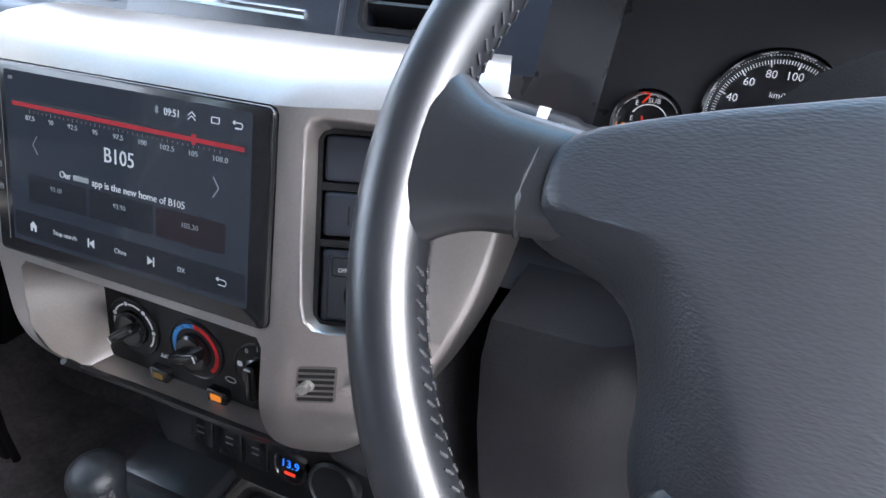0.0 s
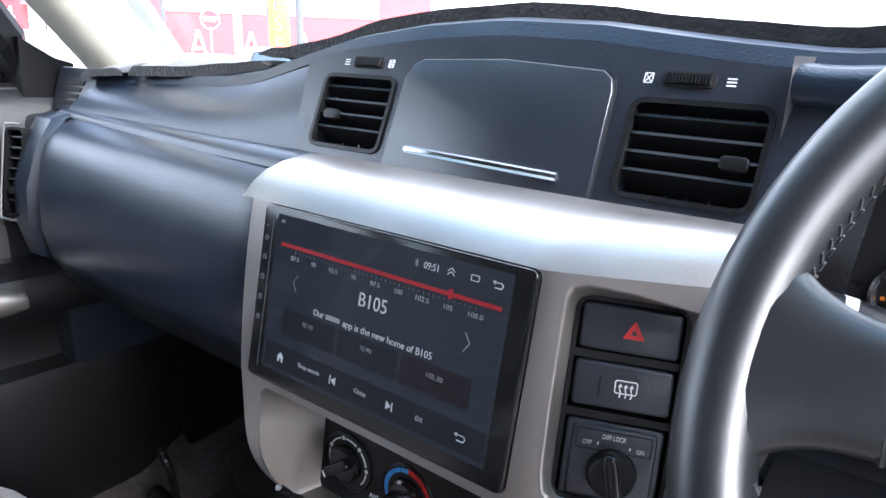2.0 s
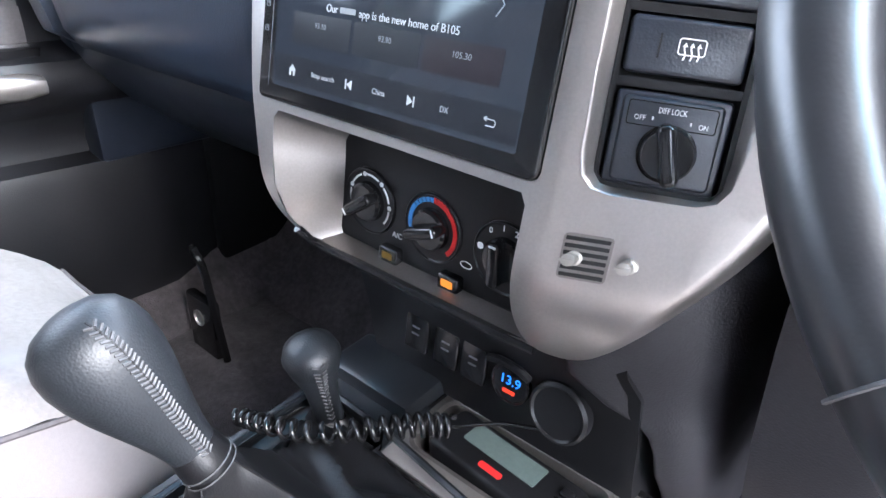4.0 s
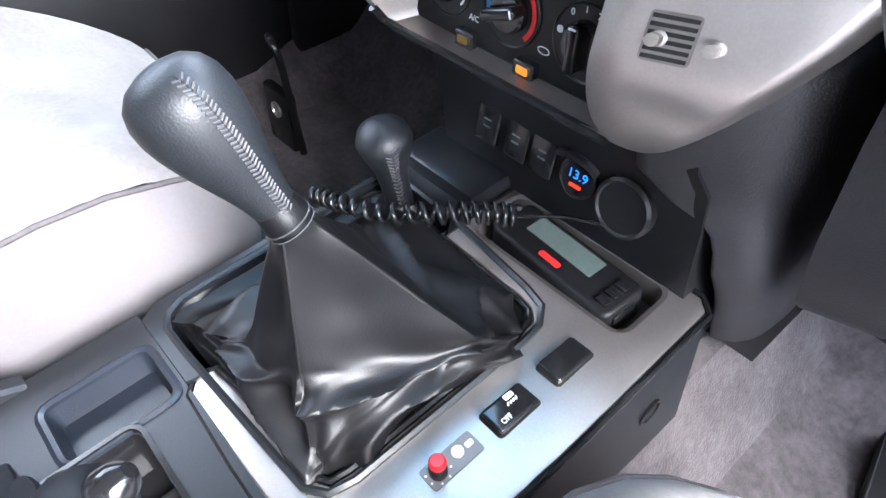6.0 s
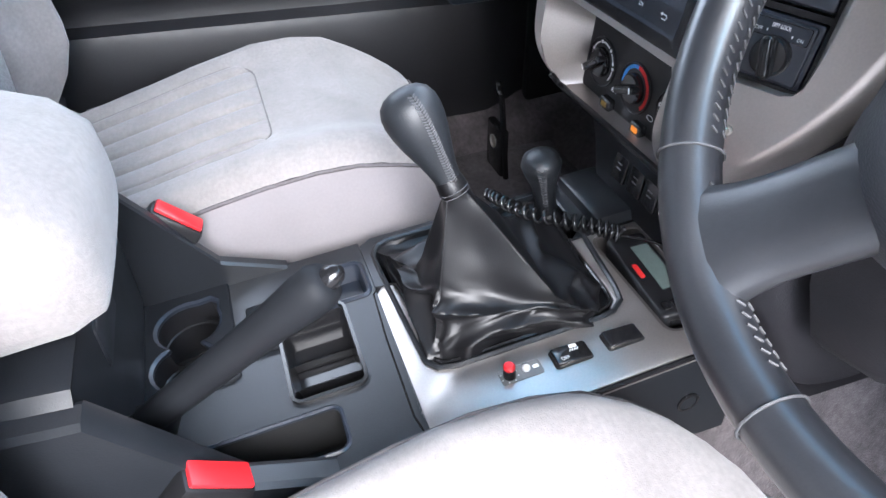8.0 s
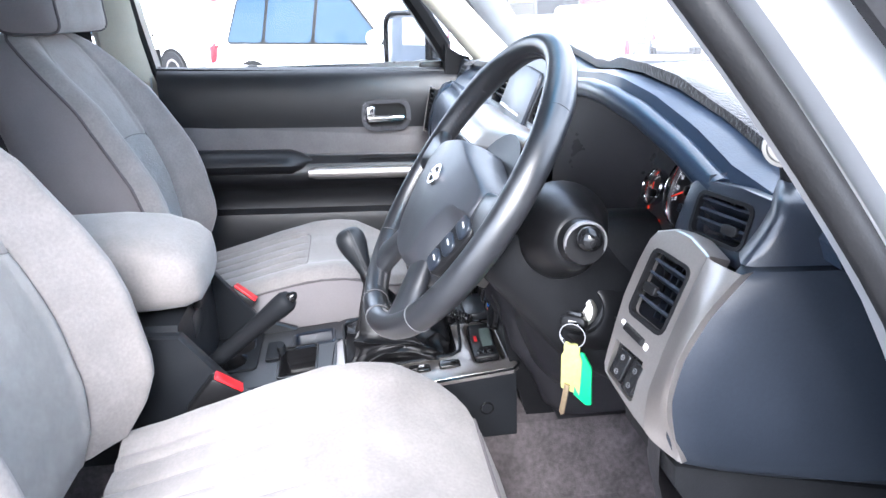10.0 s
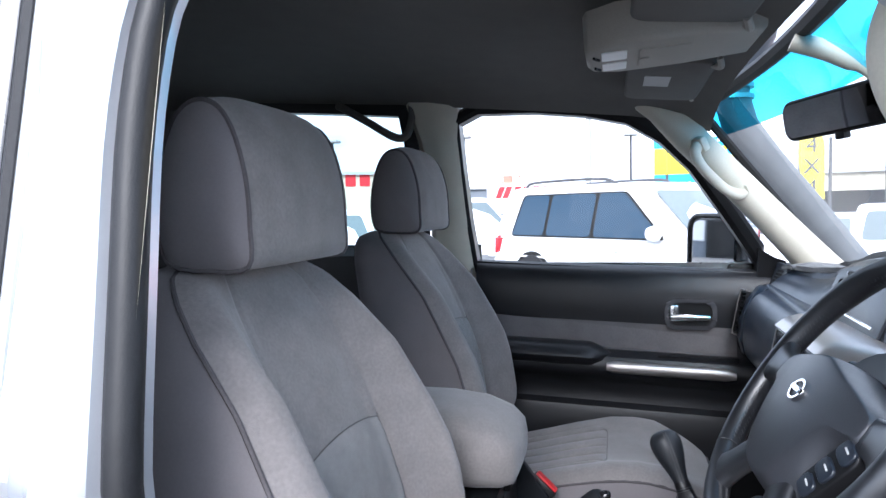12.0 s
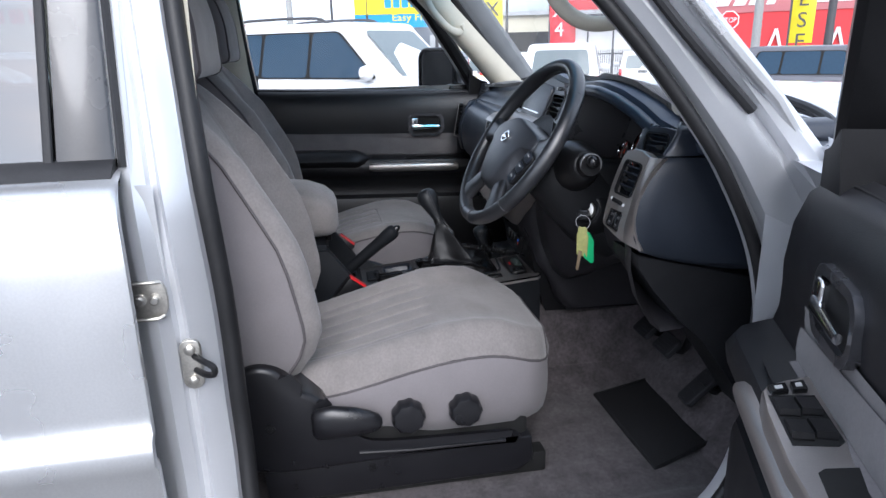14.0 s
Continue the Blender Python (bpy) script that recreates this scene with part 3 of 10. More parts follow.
def build_front_door(name, place, mirror, label, opened):
    """A front door in its own frame: u back from the hinge, z up, w inwards from the outer skin."""
    sx = -1 if mirror else 1
    base = place @ Vector((0, -0.4, 0.545))
    d = thing(name, base, label, "car door", kind="structure")

    def W(u, z, w):
        tum = 0.19 * max(0.0, z - 1.28)
        return place @ Vector((sx * -(w + tum), -u, z))

    def shift(u):
        return 0.035 * (u / 0.98) - 0.012

    def front_edge(z):
        return curve_at([(0.55, 0.0), (0.80, 0.03), (1.05, 0.10), (1.27, 0.185)], z)[0] if opened else 0.0

    def wall(z0, z1, u0, u1, extra=0.0, nu=26, front_fade=0.10):
        rows = []
        zs = [z for z, _ in DOOR_Z if z1 < z < z0]
        zs = [z0] + sorted(zs, reverse=True) + [z1]
        for z in zs:
            row = []
            for k in range(nu + 1):
                u = lerp(max(u0, front_edge(z)), u1, k / nu)
                w = curve_at(sorted((a, b) for a, b in DOOR_Z), z)[0]
                fade = min(1.0, max(0.0, (u - 0.02) / front_fade)) * min(1.0, max(0.0, (0.985 - u) / 0.06))
                w = lerp(min(w, 0.088), w, fade)
                row.append(W(u, z + shift(u), w + extra))
            rows.append(row)
        bm = B()
        loft(bm, rows, False, False)
        return bm

    part("upper_panel", wall(1.272, 1.030, 0.0, 0.985), "door_vinyl", d, "black grained vinyl upper door panel")
    part("insert_panel", wall(1.11, 1.032, 0.25, 0.985, 0.003), "door_cloth", d, "grey cloth door insert")
    part("lower_panel", wall(1.030, 0.545, 0.0, 0.985), "door_vinyl", d, "black lower door panel with map pocket")
    # cloth reaching higher towards the latch end
    bm = B()
    rows = []
    for j in range(4):
        row = []
        for k in range(25):
            u = lerp(0.25, 0.955, k / 24)
            top = lerp(1.075, 1.115, (u - 0.10) / 0.85) + shift(u)
            row.append(W(u, lerp(top, 1.036 + shift(u), j / 3), 0.0955 - 0.002 * (j in (0, 3))))
        rows.append(row)
    loft(bm, rows, False, False)
    part("cloth_insert", bm, "door_cloth", d, "grey cloth door insert")
    # arm rest: padded rear half, silver front bar
    bm = B()
    rings = []
    for k in range(13):
        u = lerp(0.585, 0.955, k / 12)
        e = min(1.0, (k + 0.35) / 2, (12.35 - k) / 2)
        c = 1.010 + shift(u) + 0.008
        rings.append([W(u, c + 0.036 * e * math.sin(a), 0.118 + 0.060 * e * math.cos(a)) for a in (2 * math.pi * q / 12 for q in range(12))])
    loft(bm, rings)
    part("armrest", bm, "door_vinyl", d, "padded black vinyl armrest")
    bm = B()
    rings = []
    for k in range(15):
        u = lerp(0.262, 0.600, k / 14)
        c = 0.992 + shift(u)
        hh = 0.0175
        e = min(1.0, (k + 0.9) / 1.3, (14.9 - k) / 1.3)
        sq = lambda v: math.copysign(abs(v) ** 0.55, v)
        rings.append([W(u, c + hh * e * sq(math.sin(a)), 0.140 + 0.028 * sq(math.cos(a))) for a in (2 * math.pi * q / 16 for q in range(16))])
    loft(bm, rings)
    part("silver_bar", bm, "silver", d, "satin silver trim bar on the armrest")
    bm = B()
    for u0, u1 in ((0.25, 0.46),):
        rows = [[W(lerp(u0, u1, k / 10), 1.020 + shift(0.35) + 0.004 * j, 0.10 + 0.012 * j + 0.03 * (1 - j / 3)) for k in range(11)] for j in range(4)]
        loft(bm, rows, False, False)
    part("switch_ledge", bm, "door_vinyl", d)
    # inner handle in its bowl
    cu, cz = 0.372, 1.146
    m = plane_m(W(cu, cz, 0.094), W(cu + (0.05 if mirror else -0.05), cz, 0.094) - W(cu, cz, 0.094), Vector((0, 0, 1)))
    if (m.to_3x3() @ Vector((0, 0, 1))).dot(W(cu, cz, 0.2) - W(cu, cz, 0.1)) < 0:
        m = m @ Matrix.Diagonal((-1, 1, -1, 1))
    bm = B()
    band(bm, rrect(0.140, 0.088, 0.032), rrect(0.116, 0.064, 0.024), -0.004, 0.009, m)
    bz = part("handle_bezel", bm, "bezel", d, "black handle surround")
    # flat plate; the bowl's shade is its near-black colour
    bm = B()
    prism(bm, rrect(0.118, 0.066, 0.024), -0.003, 0.0012, m)
    part("bowl", bm, "hole", bz)
    bm = B()
    rings = []
    for k in range(9):
        t = k / 8
        x = lerp(-0.052, 0.050, t)
        rings.append([m @ Vector((x, -0.008 + 0.0085 * math.sin(a) * (1.25 - 0.5 * t), 0.011 + 0.005 * math.cos(a) + 0.004 * t)) for a in (2 * math.pi * q / 10 for q in range(10))])
    loft(bm, rings)
    hd = part("door_handle", bm, "chrome", d, "chrome inner door handle")
    bm = B()
    prism(bm, rrect(0.026, 0.040, 0.008, cx=-0.043, cy=0.006), 0.002, 0.012, m, 0.003)
    part("lock_knob", bm, "chrome", hd, "chrome lock button")
    # window frame
    z_at = lambda u: 1.264 + shift(u)
    hole = [(0.985, z_at(0.985) + 0.005), (1.000, 1.42), (1.012, 1.58), (1.018, 1.700), (0.96, 1.726), (0.80, 1.722), (0.66, 1.706), (0.545, 1.680), (0.455, 1.625), (0.375, 1.545), (0.285, 1.415), (0.215, 1.310), (0.185, z_at(0.18) + 0.003), (0.55, z_at(0.55))]
    bm = B()
    o1 = offset_outline(hole, 0.048)
    o1[-1] = (0.55, z_at(0.55) - 0.02)
    rings = []
    for o, w in ((hole, 0.030), (hole, 0.060), (offset_outline(hole, 0.014), 0.066), (offset_outline(hole, 0.036), 0.060), (o1, 0.045), (o1, 0.010), (hole, 0.008), (hole, 0.030)):
        rings.append([W(u, z, w) for u, z in o])
    loft(bm, rings, True, False)
    part("window_frame", bm, "black", d, "black window frame", smooth=30)
    bm = B()
    g = offset_outline(hole, 0.006)
    bm.faces.new([bm.verts.new(W(u, z, 0.026)) for u, z in g])
    gl = part("window_pane", bm, "glass", d, "clear side window")
    gl.visible_shadow = False
    bm = B()
    loft(bm, [[W(u + (0.06 if opened else 0), z, w) for u, z in [(0.196, 1.330), (0.15, 1.302), (0.125, 1.295), (0.118, 1.235), (0.196, 1.245)]] for w in (0.010, 0.074)])
    part("mirror_sail", bm, "black", d, "black triangular mirror base cover", smooth=20)
    # outer skin
    bm = B()
    rows = []
    for z, w in ((1.285, 0.014), (1.22, 0.0), (1.05, -0.012), (0.92, -0.016), (0.905, -0.028), (0.86, -0.028), (0.845, -0.012), (0.70, 0.0), (0.56, 0.02)):
        rows.append([W(u, z, w) for u in (-0.02, 0.2, 0.5, 0.8, 1.0)])
    loft(bm, rows, False, False)
    part("outer_skin", bm, "paint", d, "silver painted outer door skin")
    bm = B()
    for u0 in (-0.02, 1.0):
        loft(bm, [[W(u0, z, 0.0), W(u0, z, 0.09)] for z in (1.27, 1.0, 0.8, 0.56)], False, False)
    loft(bm, [[W(u, 0.548, 0.0), W(u, 0.548, 0.09)] for u in (-0.02, 0.5, 1.0)], False, False)
    loft(bm, [[W(u, 1.262 + shift(u), 0.0), W(u, 1.262 + shift(u), 0.06)] for u in (-0.02, 0.5, 1.0)], False, False)
    part("door_edge", bm, "paint_in", d)
    return d, W, shift


LEFT = Matrix.Translation((-0.875, 0.185, 0))
door_left, W_left, shift_left = build_front_door("door_1", LEFT, True, "closed black and grey passenger door with silver trim bar", False)
RIGHT = Matrix.Translation((0.880, 0.190, 0)) @ Matrix.Rotation(radians(66), 4, "Z")
door_right, W_right, shift_right = build_front_door("door_2", RIGHT, False, "open black and grey driver door with window switches", True)


# ---- centre pillars, rear side of the body ----
def build_left_side():
    s = thing("body_side", (-0.8, -1.4, 0.55), "inner side of the cabin behind the passenger door", "body side", kind="structure")
    bm = B()
    rings = []
    for z, f, r in ((1.86, -0.83, -1.02), (1.745, -0.835, -0.99), (1.66, -0.838, -0.965), (1.55, -0.832, -0.945), (1.45, -0.825, -0.94), (1.36, -0.818, -0.94), (1.28, -0.81, -0.95), (1.15, -0.795, -0.97), (0.9, -0.79, -1.0), (0.56, -0.78, -1.02)):
        x = -side_x(z) + 0.012
        rings.append([Vector((x - 0.03, f + 0.004, z)), Vector((x + 0.010, f, z)), Vector((x + 0.030, f - 0.02, z)), Vector((x + 0.036, (f + r) / 2, z)), Vector((x + 0.030, r + 0.02, z)), Vector((x + 0.006, r, z)), Vector((x - 0.03, r, z))])
    loft(bm, rings, False, False)
    part("centre_pillar", bm, "beige", s, "cream trimmed centre pillar")
    bm = B()
    hole = [(-1.0, 1.330), (-0.985, 1.45), (-1.0, 1.62), (-1.015, 1.732), (-1.25, 1.752), (-1.6, 1.778), (-1.66, 1.73), (-1.66, 1.36), (-1.6, 1.335)]
    out = [(-0.95, 1.25), (-0.94, 1.45), (-0.96, 1.66), (-0.98, 1.83), (-1.25, 1.85), (-1.6, 1.86), (-1.75, 1.86), (-1.75, 1.3), (-1.6, 1.25)]
    rings = [[Vector((-side_x(z) + dx, y, z)) for y, z in o] for o, dx in ((out, 0.02), (hole, 0.03), (hole, -0.02))]
    loft(bm, rings, True, False)
    part("window_frame", bm, "black", s, "black rear window frame")
    bm = B()
    bm.faces.new([bm.verts.new((-side_x(z), y, z)) for y, z in hole])
    part("window_pane", bm, "glass_rear", s, "lightly tinted rear side window")
    bm = B()
    loft(bm, [[Vector((x, y, z)) for y in (-0.95, -1.6, -2.36)] for x, z in ((-0.80, 1.335), (-0.775, 1.31), (-0.765, 1.1), (-0.76, 0.55))], False, False)
    part("side_trim", bm, "door_vinyl", s, "black rear door trim")
    bm = B()
    loft(bm, [[Vector((-side_x(z) - 0.0, y, z)) for y in (-1.66, -2.0, -2.4)] for z in (1.88, 1.5, 1.3)], False, False)
    loft(bm, [[Vector((-0.88, y, z)) for y in (-0.80, -1.6, -2.4)] for z in (1.34, 1.0, 0.5)], False, False)
    part("quarter_panel", bm, "liner", s)
    # folded belt and grab strap at the rear window
    bm = B()
    tube(bm, smooth_path([(-0.700, -1.20, 1.772), (-0.690, -1.10, 1.715), (-0.690, -1.02, 1.668), (-0.700, -0.985, 1.672), (-0.71, -0.970, 1.72), (-0.715, -0.970, 1.765)], 6), 0.012, 8)
    part("grab_handle", bm, "liner", s, "dark folding grab handle above the rear window")


build_left_side()


def build_right_rear():
    d = thing("door_3", (0.88, -1.4, 0.55), "closed silver rear door with dark window", "car door", kind="structure")
    bm = B()
    rows = []
    prof = ((1.282, 0.798), (1.279, 0.818), (1.270, 0.842), (1.252, 0.862), (1.22, 0.876), (1.16, 0.885), (1.06, 0.890), (0.96, 0.891), (0.926, 0.892), (0.916, 0.904), (0.880, 0.905), (0.868, 0.892), (0.70, 0.884), (0.56, 0.872))
    for z, x in prof:
        f = curve_at([(0.56, -0.842), (1.15, -0.842), (1.24, -0.846), (1.282, -0.852)], z)[0]
        rows.append([Vector((x - 0.030, f - 0.006, z)), Vector((x - 0.010, f + 0.001, z)), Vector((x - 0.003, f - 0.001, z)), Vector((x, f - 0.010, z)), *[Vector((x + 0.002 * math.sin(k), f - 0.018 - 0.2 * k, z)) for k in range(1, 8)]])
    loft(bm, rows, False, False)
    part("outer_skin", bm, "paint", d, "silver painted door skin with side crease", smooth=50)
    bm = B()
    loft(bm, [[Vector((x, y, z)) for x, z in ((0.780, 1.262), (0.826, 1.268), (0.829, 1.276), (0.820, 1.286), (0.806, 1.296), (0.780, 1.298))] for y in (-2.3, -0.862, -0.858)])
    part("waist_moulding", bm, "rubber", d, "black rubber moulding under the window")
    glass_x = lambda z: 0.800 - 0.20 * (z - 1.29)
    levels = (1.285, 1.45, 1.60, 1.74)
    rear = lambda z: lerp(-0.935, -0.912, (z - 1.29) / 0.43)
    bm = B()
    loft(bm, [[Vector((glass_x(z) + dx, y, z)) for dx, y in ((-0.03, -0.858), (-0.003, -0.858), (0.0, -0.862), (0.0, rear(z) + 0.004), (-0.010, rear(z))) ] for z in levels], False, False)
    part("pillar_applique", bm, "pillar_gloss", d, "gloss black pillar cover")
    bm = B()
    loft(bm, [[Vector((glass_x(z) + dx, -0.857 + y, z)) for dx, y in ((-0.012, 0.0), (-0.001, 0.002), (0.0015, 0.007), (-0.002, 0.012), (-0.012, 0.013))] for z in levels])
    part("frame_seal", bm, "rubber", d, "grey rubber strip along the door frame")
    bm = B()
    loft(bm, [[Vector((glass_x(z) + dx, -0.857 + y, z)) for dx, y in ((-0.020, 0.012), (-0.004, 0.0125), (-0.002, 0.016), (-0.006, 0.0205), (-0.024, 0.021))] for z in (1.272,) + levels[1:]])
    part("frame_edge", bm, "paint_in", d, "silver edge of the door frame")
    bm = B()
    tube(bm, [Vector((glass_x(z) + 0.001, rear(z) - 0.006, z)) for z in levels], 0.0065, 8, flat=0.6)
    part("window_seal", bm, "rubber", d)
    bm = B()
    bm.faces.new([bm.verts.new(p) for p in ((glass_x(1.285) - 0.006, -0.936, 1.285), (glass_x(1.74) - 0.006, -0.913, 1.74), (glass_x(1.74) - 0.006, -2.0, 1.74), (glass_x(1.285) - 0.006, -2.0, 1.285))])
    part("window_pane", bm, "privacy", d, "dark privacy glass reflecting the sky")
    bm = B()
    box(bm, (0.735, -2.35, 0.55), (0.775, -0.88, 1.27))
    part("inner_panel", bm, "black", d)
    # inner centre pillar and trims on the driver's side
    s = thing("body_side", (0.76, -0.9, 0.56), "cream trimmed centre pillar beside the driver seat", "body side", kind="structure")
    bm = B()
    rings = []
    for z in (1.79, 1.7, 1.5, 1.3, 1.1, 0.8, 0.56):
        x = doorway_x(z) - 0.03
        rings.append([Vector((x, -0.752, z)), Vector((x - 0.025, -0.775, z)), Vector((x - 0.035, -0.85, z)), Vector((x - 0.02, -0.95, z))])
    loft(bm, rings, False, False)
    part("centre_pillar", bm, "beige", s)
    bm = B()
    loft(bm, [[Vector((x, y, z)) for y in (-0.93, -1.6, -2.36)] for x, z in ((0.70, 1.80), (0.765, 1.72))], False, False)
    part("roof_rail", bm, "liner", s)
    bm = B()
    box(bm, (0.745, -0.76, 0.500), (0.815, 0.16, 0.552), 0.012)
    part("sill_plate", bm, "black", s, "black plastic sill plate")


build_right_rear()


def build_front_body():
    s = thing("front_body", (0, 1.0, 0.4), "silver bonnet and front wings ahead of the windscreen", "bonnet", kind="structure")
    bm = B()
    rings = []
    for y, z in ((0.40, 1.235), (0.44, 1.268), (0.7, 1.285), (1.1, 1.265), (1.5, 1.20), (1.62, 1.10), (1.66, 0.9), (1.66, 0.5)):
        rings.append([Vector((0.80 * u, y - 0.12 * abs(u) ** 3, z - 0.03 * abs(u) ** 4 + 0.03 * max(0, 1 - (u / 0.35) ** 2) ** 2)) for u in (-1 + k / 12 for k in range(25))])
    loft(bm, rings, False, False)
    part("bonnet", bm, "paint", s)
    for sg in (-1, 1):
        bm = B()
        rings = []
        for y, zt in ((0.215, 1.262), (0.25, 1.280), (0.34, 1.288), (0.8, 1.275), (1.4, 1.21), (1.62, 1.08)):
            rings.append([Vector((sg * x, y, z)) for x, z in ((0.79, zt - 0.012), (0.83, zt), (0.87, zt - 0.02), (0.895, zt - 0.10), (0.91, zt - 0.3), (0.915, 0.55))])
        loft(bm, rings, False, False)
        part("wing", bm, "paint", s, "silver front wing")
    bm = B()
    box(bm, (-0.78, 0.24, 1.12), (0.78, 0.42, 1.228), 0.02)
    part("cowl", bm, "black", s, "black wiper cowl")
    bm = B()
    tube(bm, smooth_path([(0.60, 0.40, 1.240), (0.55, 0.44, 1.272), (0.35, 0.47, 1.300), (0.02, 0.50, 1.318)], 6), [0.016] * 4 + [0.010] * 15, 8)
    w = part("wiper", bm, "black", s, "black wiper arm resting on the glass")
    bm = B()
    tube(bm, smooth_path([(0.50, 0.45, 1.272), (0.25, 0.475, 1.296), (-0.05, 0.49, 1.308)], 6), 0.006, 6)
    part("blade", bm, "rubber", w)
    # wheels
    for sg, y in ((-1, 1.05), (1, 1.05), (-1, -1.92), (1, -1.92)):
        bm = B()
        m = Matrix.Translation((sg * 0.80, y, 0.38)) @ Matrix.Rotation(radians(90), 4, "Y")
        lathe(bm, [(0.20, -0.12), (0.36, -0.13), (0.38, -0.09), (0.38, 0.09), (0.36, 0.13), (0.20, 0.12)], m, 32)
        part("wheel", bm, "rubber", s)
    bm = B()
    box(bm, (-0.70, -2.3, 0.33), (0.70, 1.4, 0.50))
    part("chassis", bm, "black", s)
    for sg in (-1, 1):
        bm = B()
        box(bm, (sg * 0.72 - 0.05, -1.4, 0.42), (sg * 0.72 + 0.05, 0.12, 0.52), 0.01)
        part("rocker", bm, "paint_in", s)


build_front_body()


# ---- dashboard ----
dash = thing("dashboard", (0, 0.1, 0.85), "black dashboard with silver centre band and vents", "dashboard")
X1, Z1 = Vector((1, 0, 0)), Vector((0, 0, 1))


def arch_z(x):
    """Height of the hood over the centre pod and the dials."""
    t = [(-0.72, 1.285), (-0.62, 1.292), (-0.50, 1.296), (-0.42, 1.298), (-0.36, 1.306), (-0.30, 1.322), (-0.22, 1.342), (-0.14, 1.353), (-0.06, 1.358), (0.02, 1.355), (0.10, 1.346), (0.17, 1.340),
         (0.25, 1.345), (0.33, 1.352), (0.40, 1.352), (0.47, 1.342), (0.54, 1.320), (0.60, 1.294), (0.66, 1.282), (0.74, 1.276)]
    return curve_at(t, x)[0]


def face_y(z):
    return 0.002 + (z - 1.245) * 0.42


def build_dash_top():
    # upper pad, from the lip back under the windscreen
    bm = B()
    xs = [-0.735 + 1.475 * k / 84 for k in range(85)]
    rows = []
    for dy, dz in ((0.006, -0.030), (0.000, -0.014), (0.006, -0.003), (0.020, 0.0), (0.05, 0.002), (0.12, -0.004), (0.22, -0.022), (0.33, -0.05), (0.40, -0.09)):
        row = []
        for x in xs:
            ly = 0.045 - 0.030 * math.exp(-((x - 0.40) / 0.17) ** 2)
            z = arch_z(x)
            ease = max(0.0, min(1.0, (dy - 0.03) / 0.15))
            z2 = lerp(z, 1.292 + 0.3 * (z - 1.292), ease) + dz
            row.append(Vector((x, ly + dy, z2)))
        rows.append(row)
    loft(bm, rows, False, False)
    part("upper_pad", bm, "dash_soft", dash, "soft black upper pad with arched hood")
    # passenger upper panel
    bm = B()
    rows = []
    for j in range(7):
        t = j / 6
        row = []
        for k in range(31):
            x = lerp(-0.700, -0.243, k / 30)
            zt = arch_z(x) - 0.012
            z = lerp(1.238, zt, t)
            row.append(Vector((x, lerp(0.000, 0.048, t) + 0.010 * math.sin(math.pi * t) * -0.6, z)))
        rows.append(row)
    loft(bm, rows, False, False)
    part("upper_panel", bm, "dash_soft", dash, "black grained panel above the glovebox")
    # face of the centre pod with openings for lid and vents
    m = plane_m((0, face_y(1.235), 1.235), X1, Vector((0, 0.42, 1)))
    k = math.hypot(1, 0.42)
    top = [(x, (arch_z(x) - 0.014 - 1.235) * k) for x in [-0.262 + 0.445 * i / 20 for i in range(21)]]
    outer = [(-0.252, -0.004)] + top + [(0.180, -0.004)]
    lv = rrect(0.082, 0.064, 0.006, 3, -0.191, 0.0456)
    rv = rrect(0.085, 0.063, 0.006, 3, 0.1012, 0.0440)
    lid = [(-0.1370, 0.0035), (0.0455, 0.0035), (0.0440, 0.078), (0.0415, 0.087), (0.0345, 0.0925), (-0.045, 0.0975), (-0.121, 0.0945), (-0.1305, 0.0890), (-0.1365, 0.078)]
    holed(B_ := B(), outer, [lv, rv], m, 0.03)
    part("pod_face", B_, "dash", dash, "black centre panel round lid and vents")
    return m, lid


def holed(bm, outer, holes, m, depth):
    """A flat face with openings; the openings get walls of the given depth."""
    edges = []
    for lp in [outer] + holes:
        vs = [bm.verts.new(m @ Vector((x, y, 0))) for x, y in lp]
        edges += [bm.edges.new((vs[i], vs[(i + 1) % len(vs)])) for i in range(len(vs))]
    bmesh.ops.triangle_fill(bm, use_beauty=True, use_dissolve=False, edges=edges)
    for lp in holes:
        loft(bm, [[m @ Vector((x, y, z)) for x, y in lp] for z in (0, -depth)], True, False)


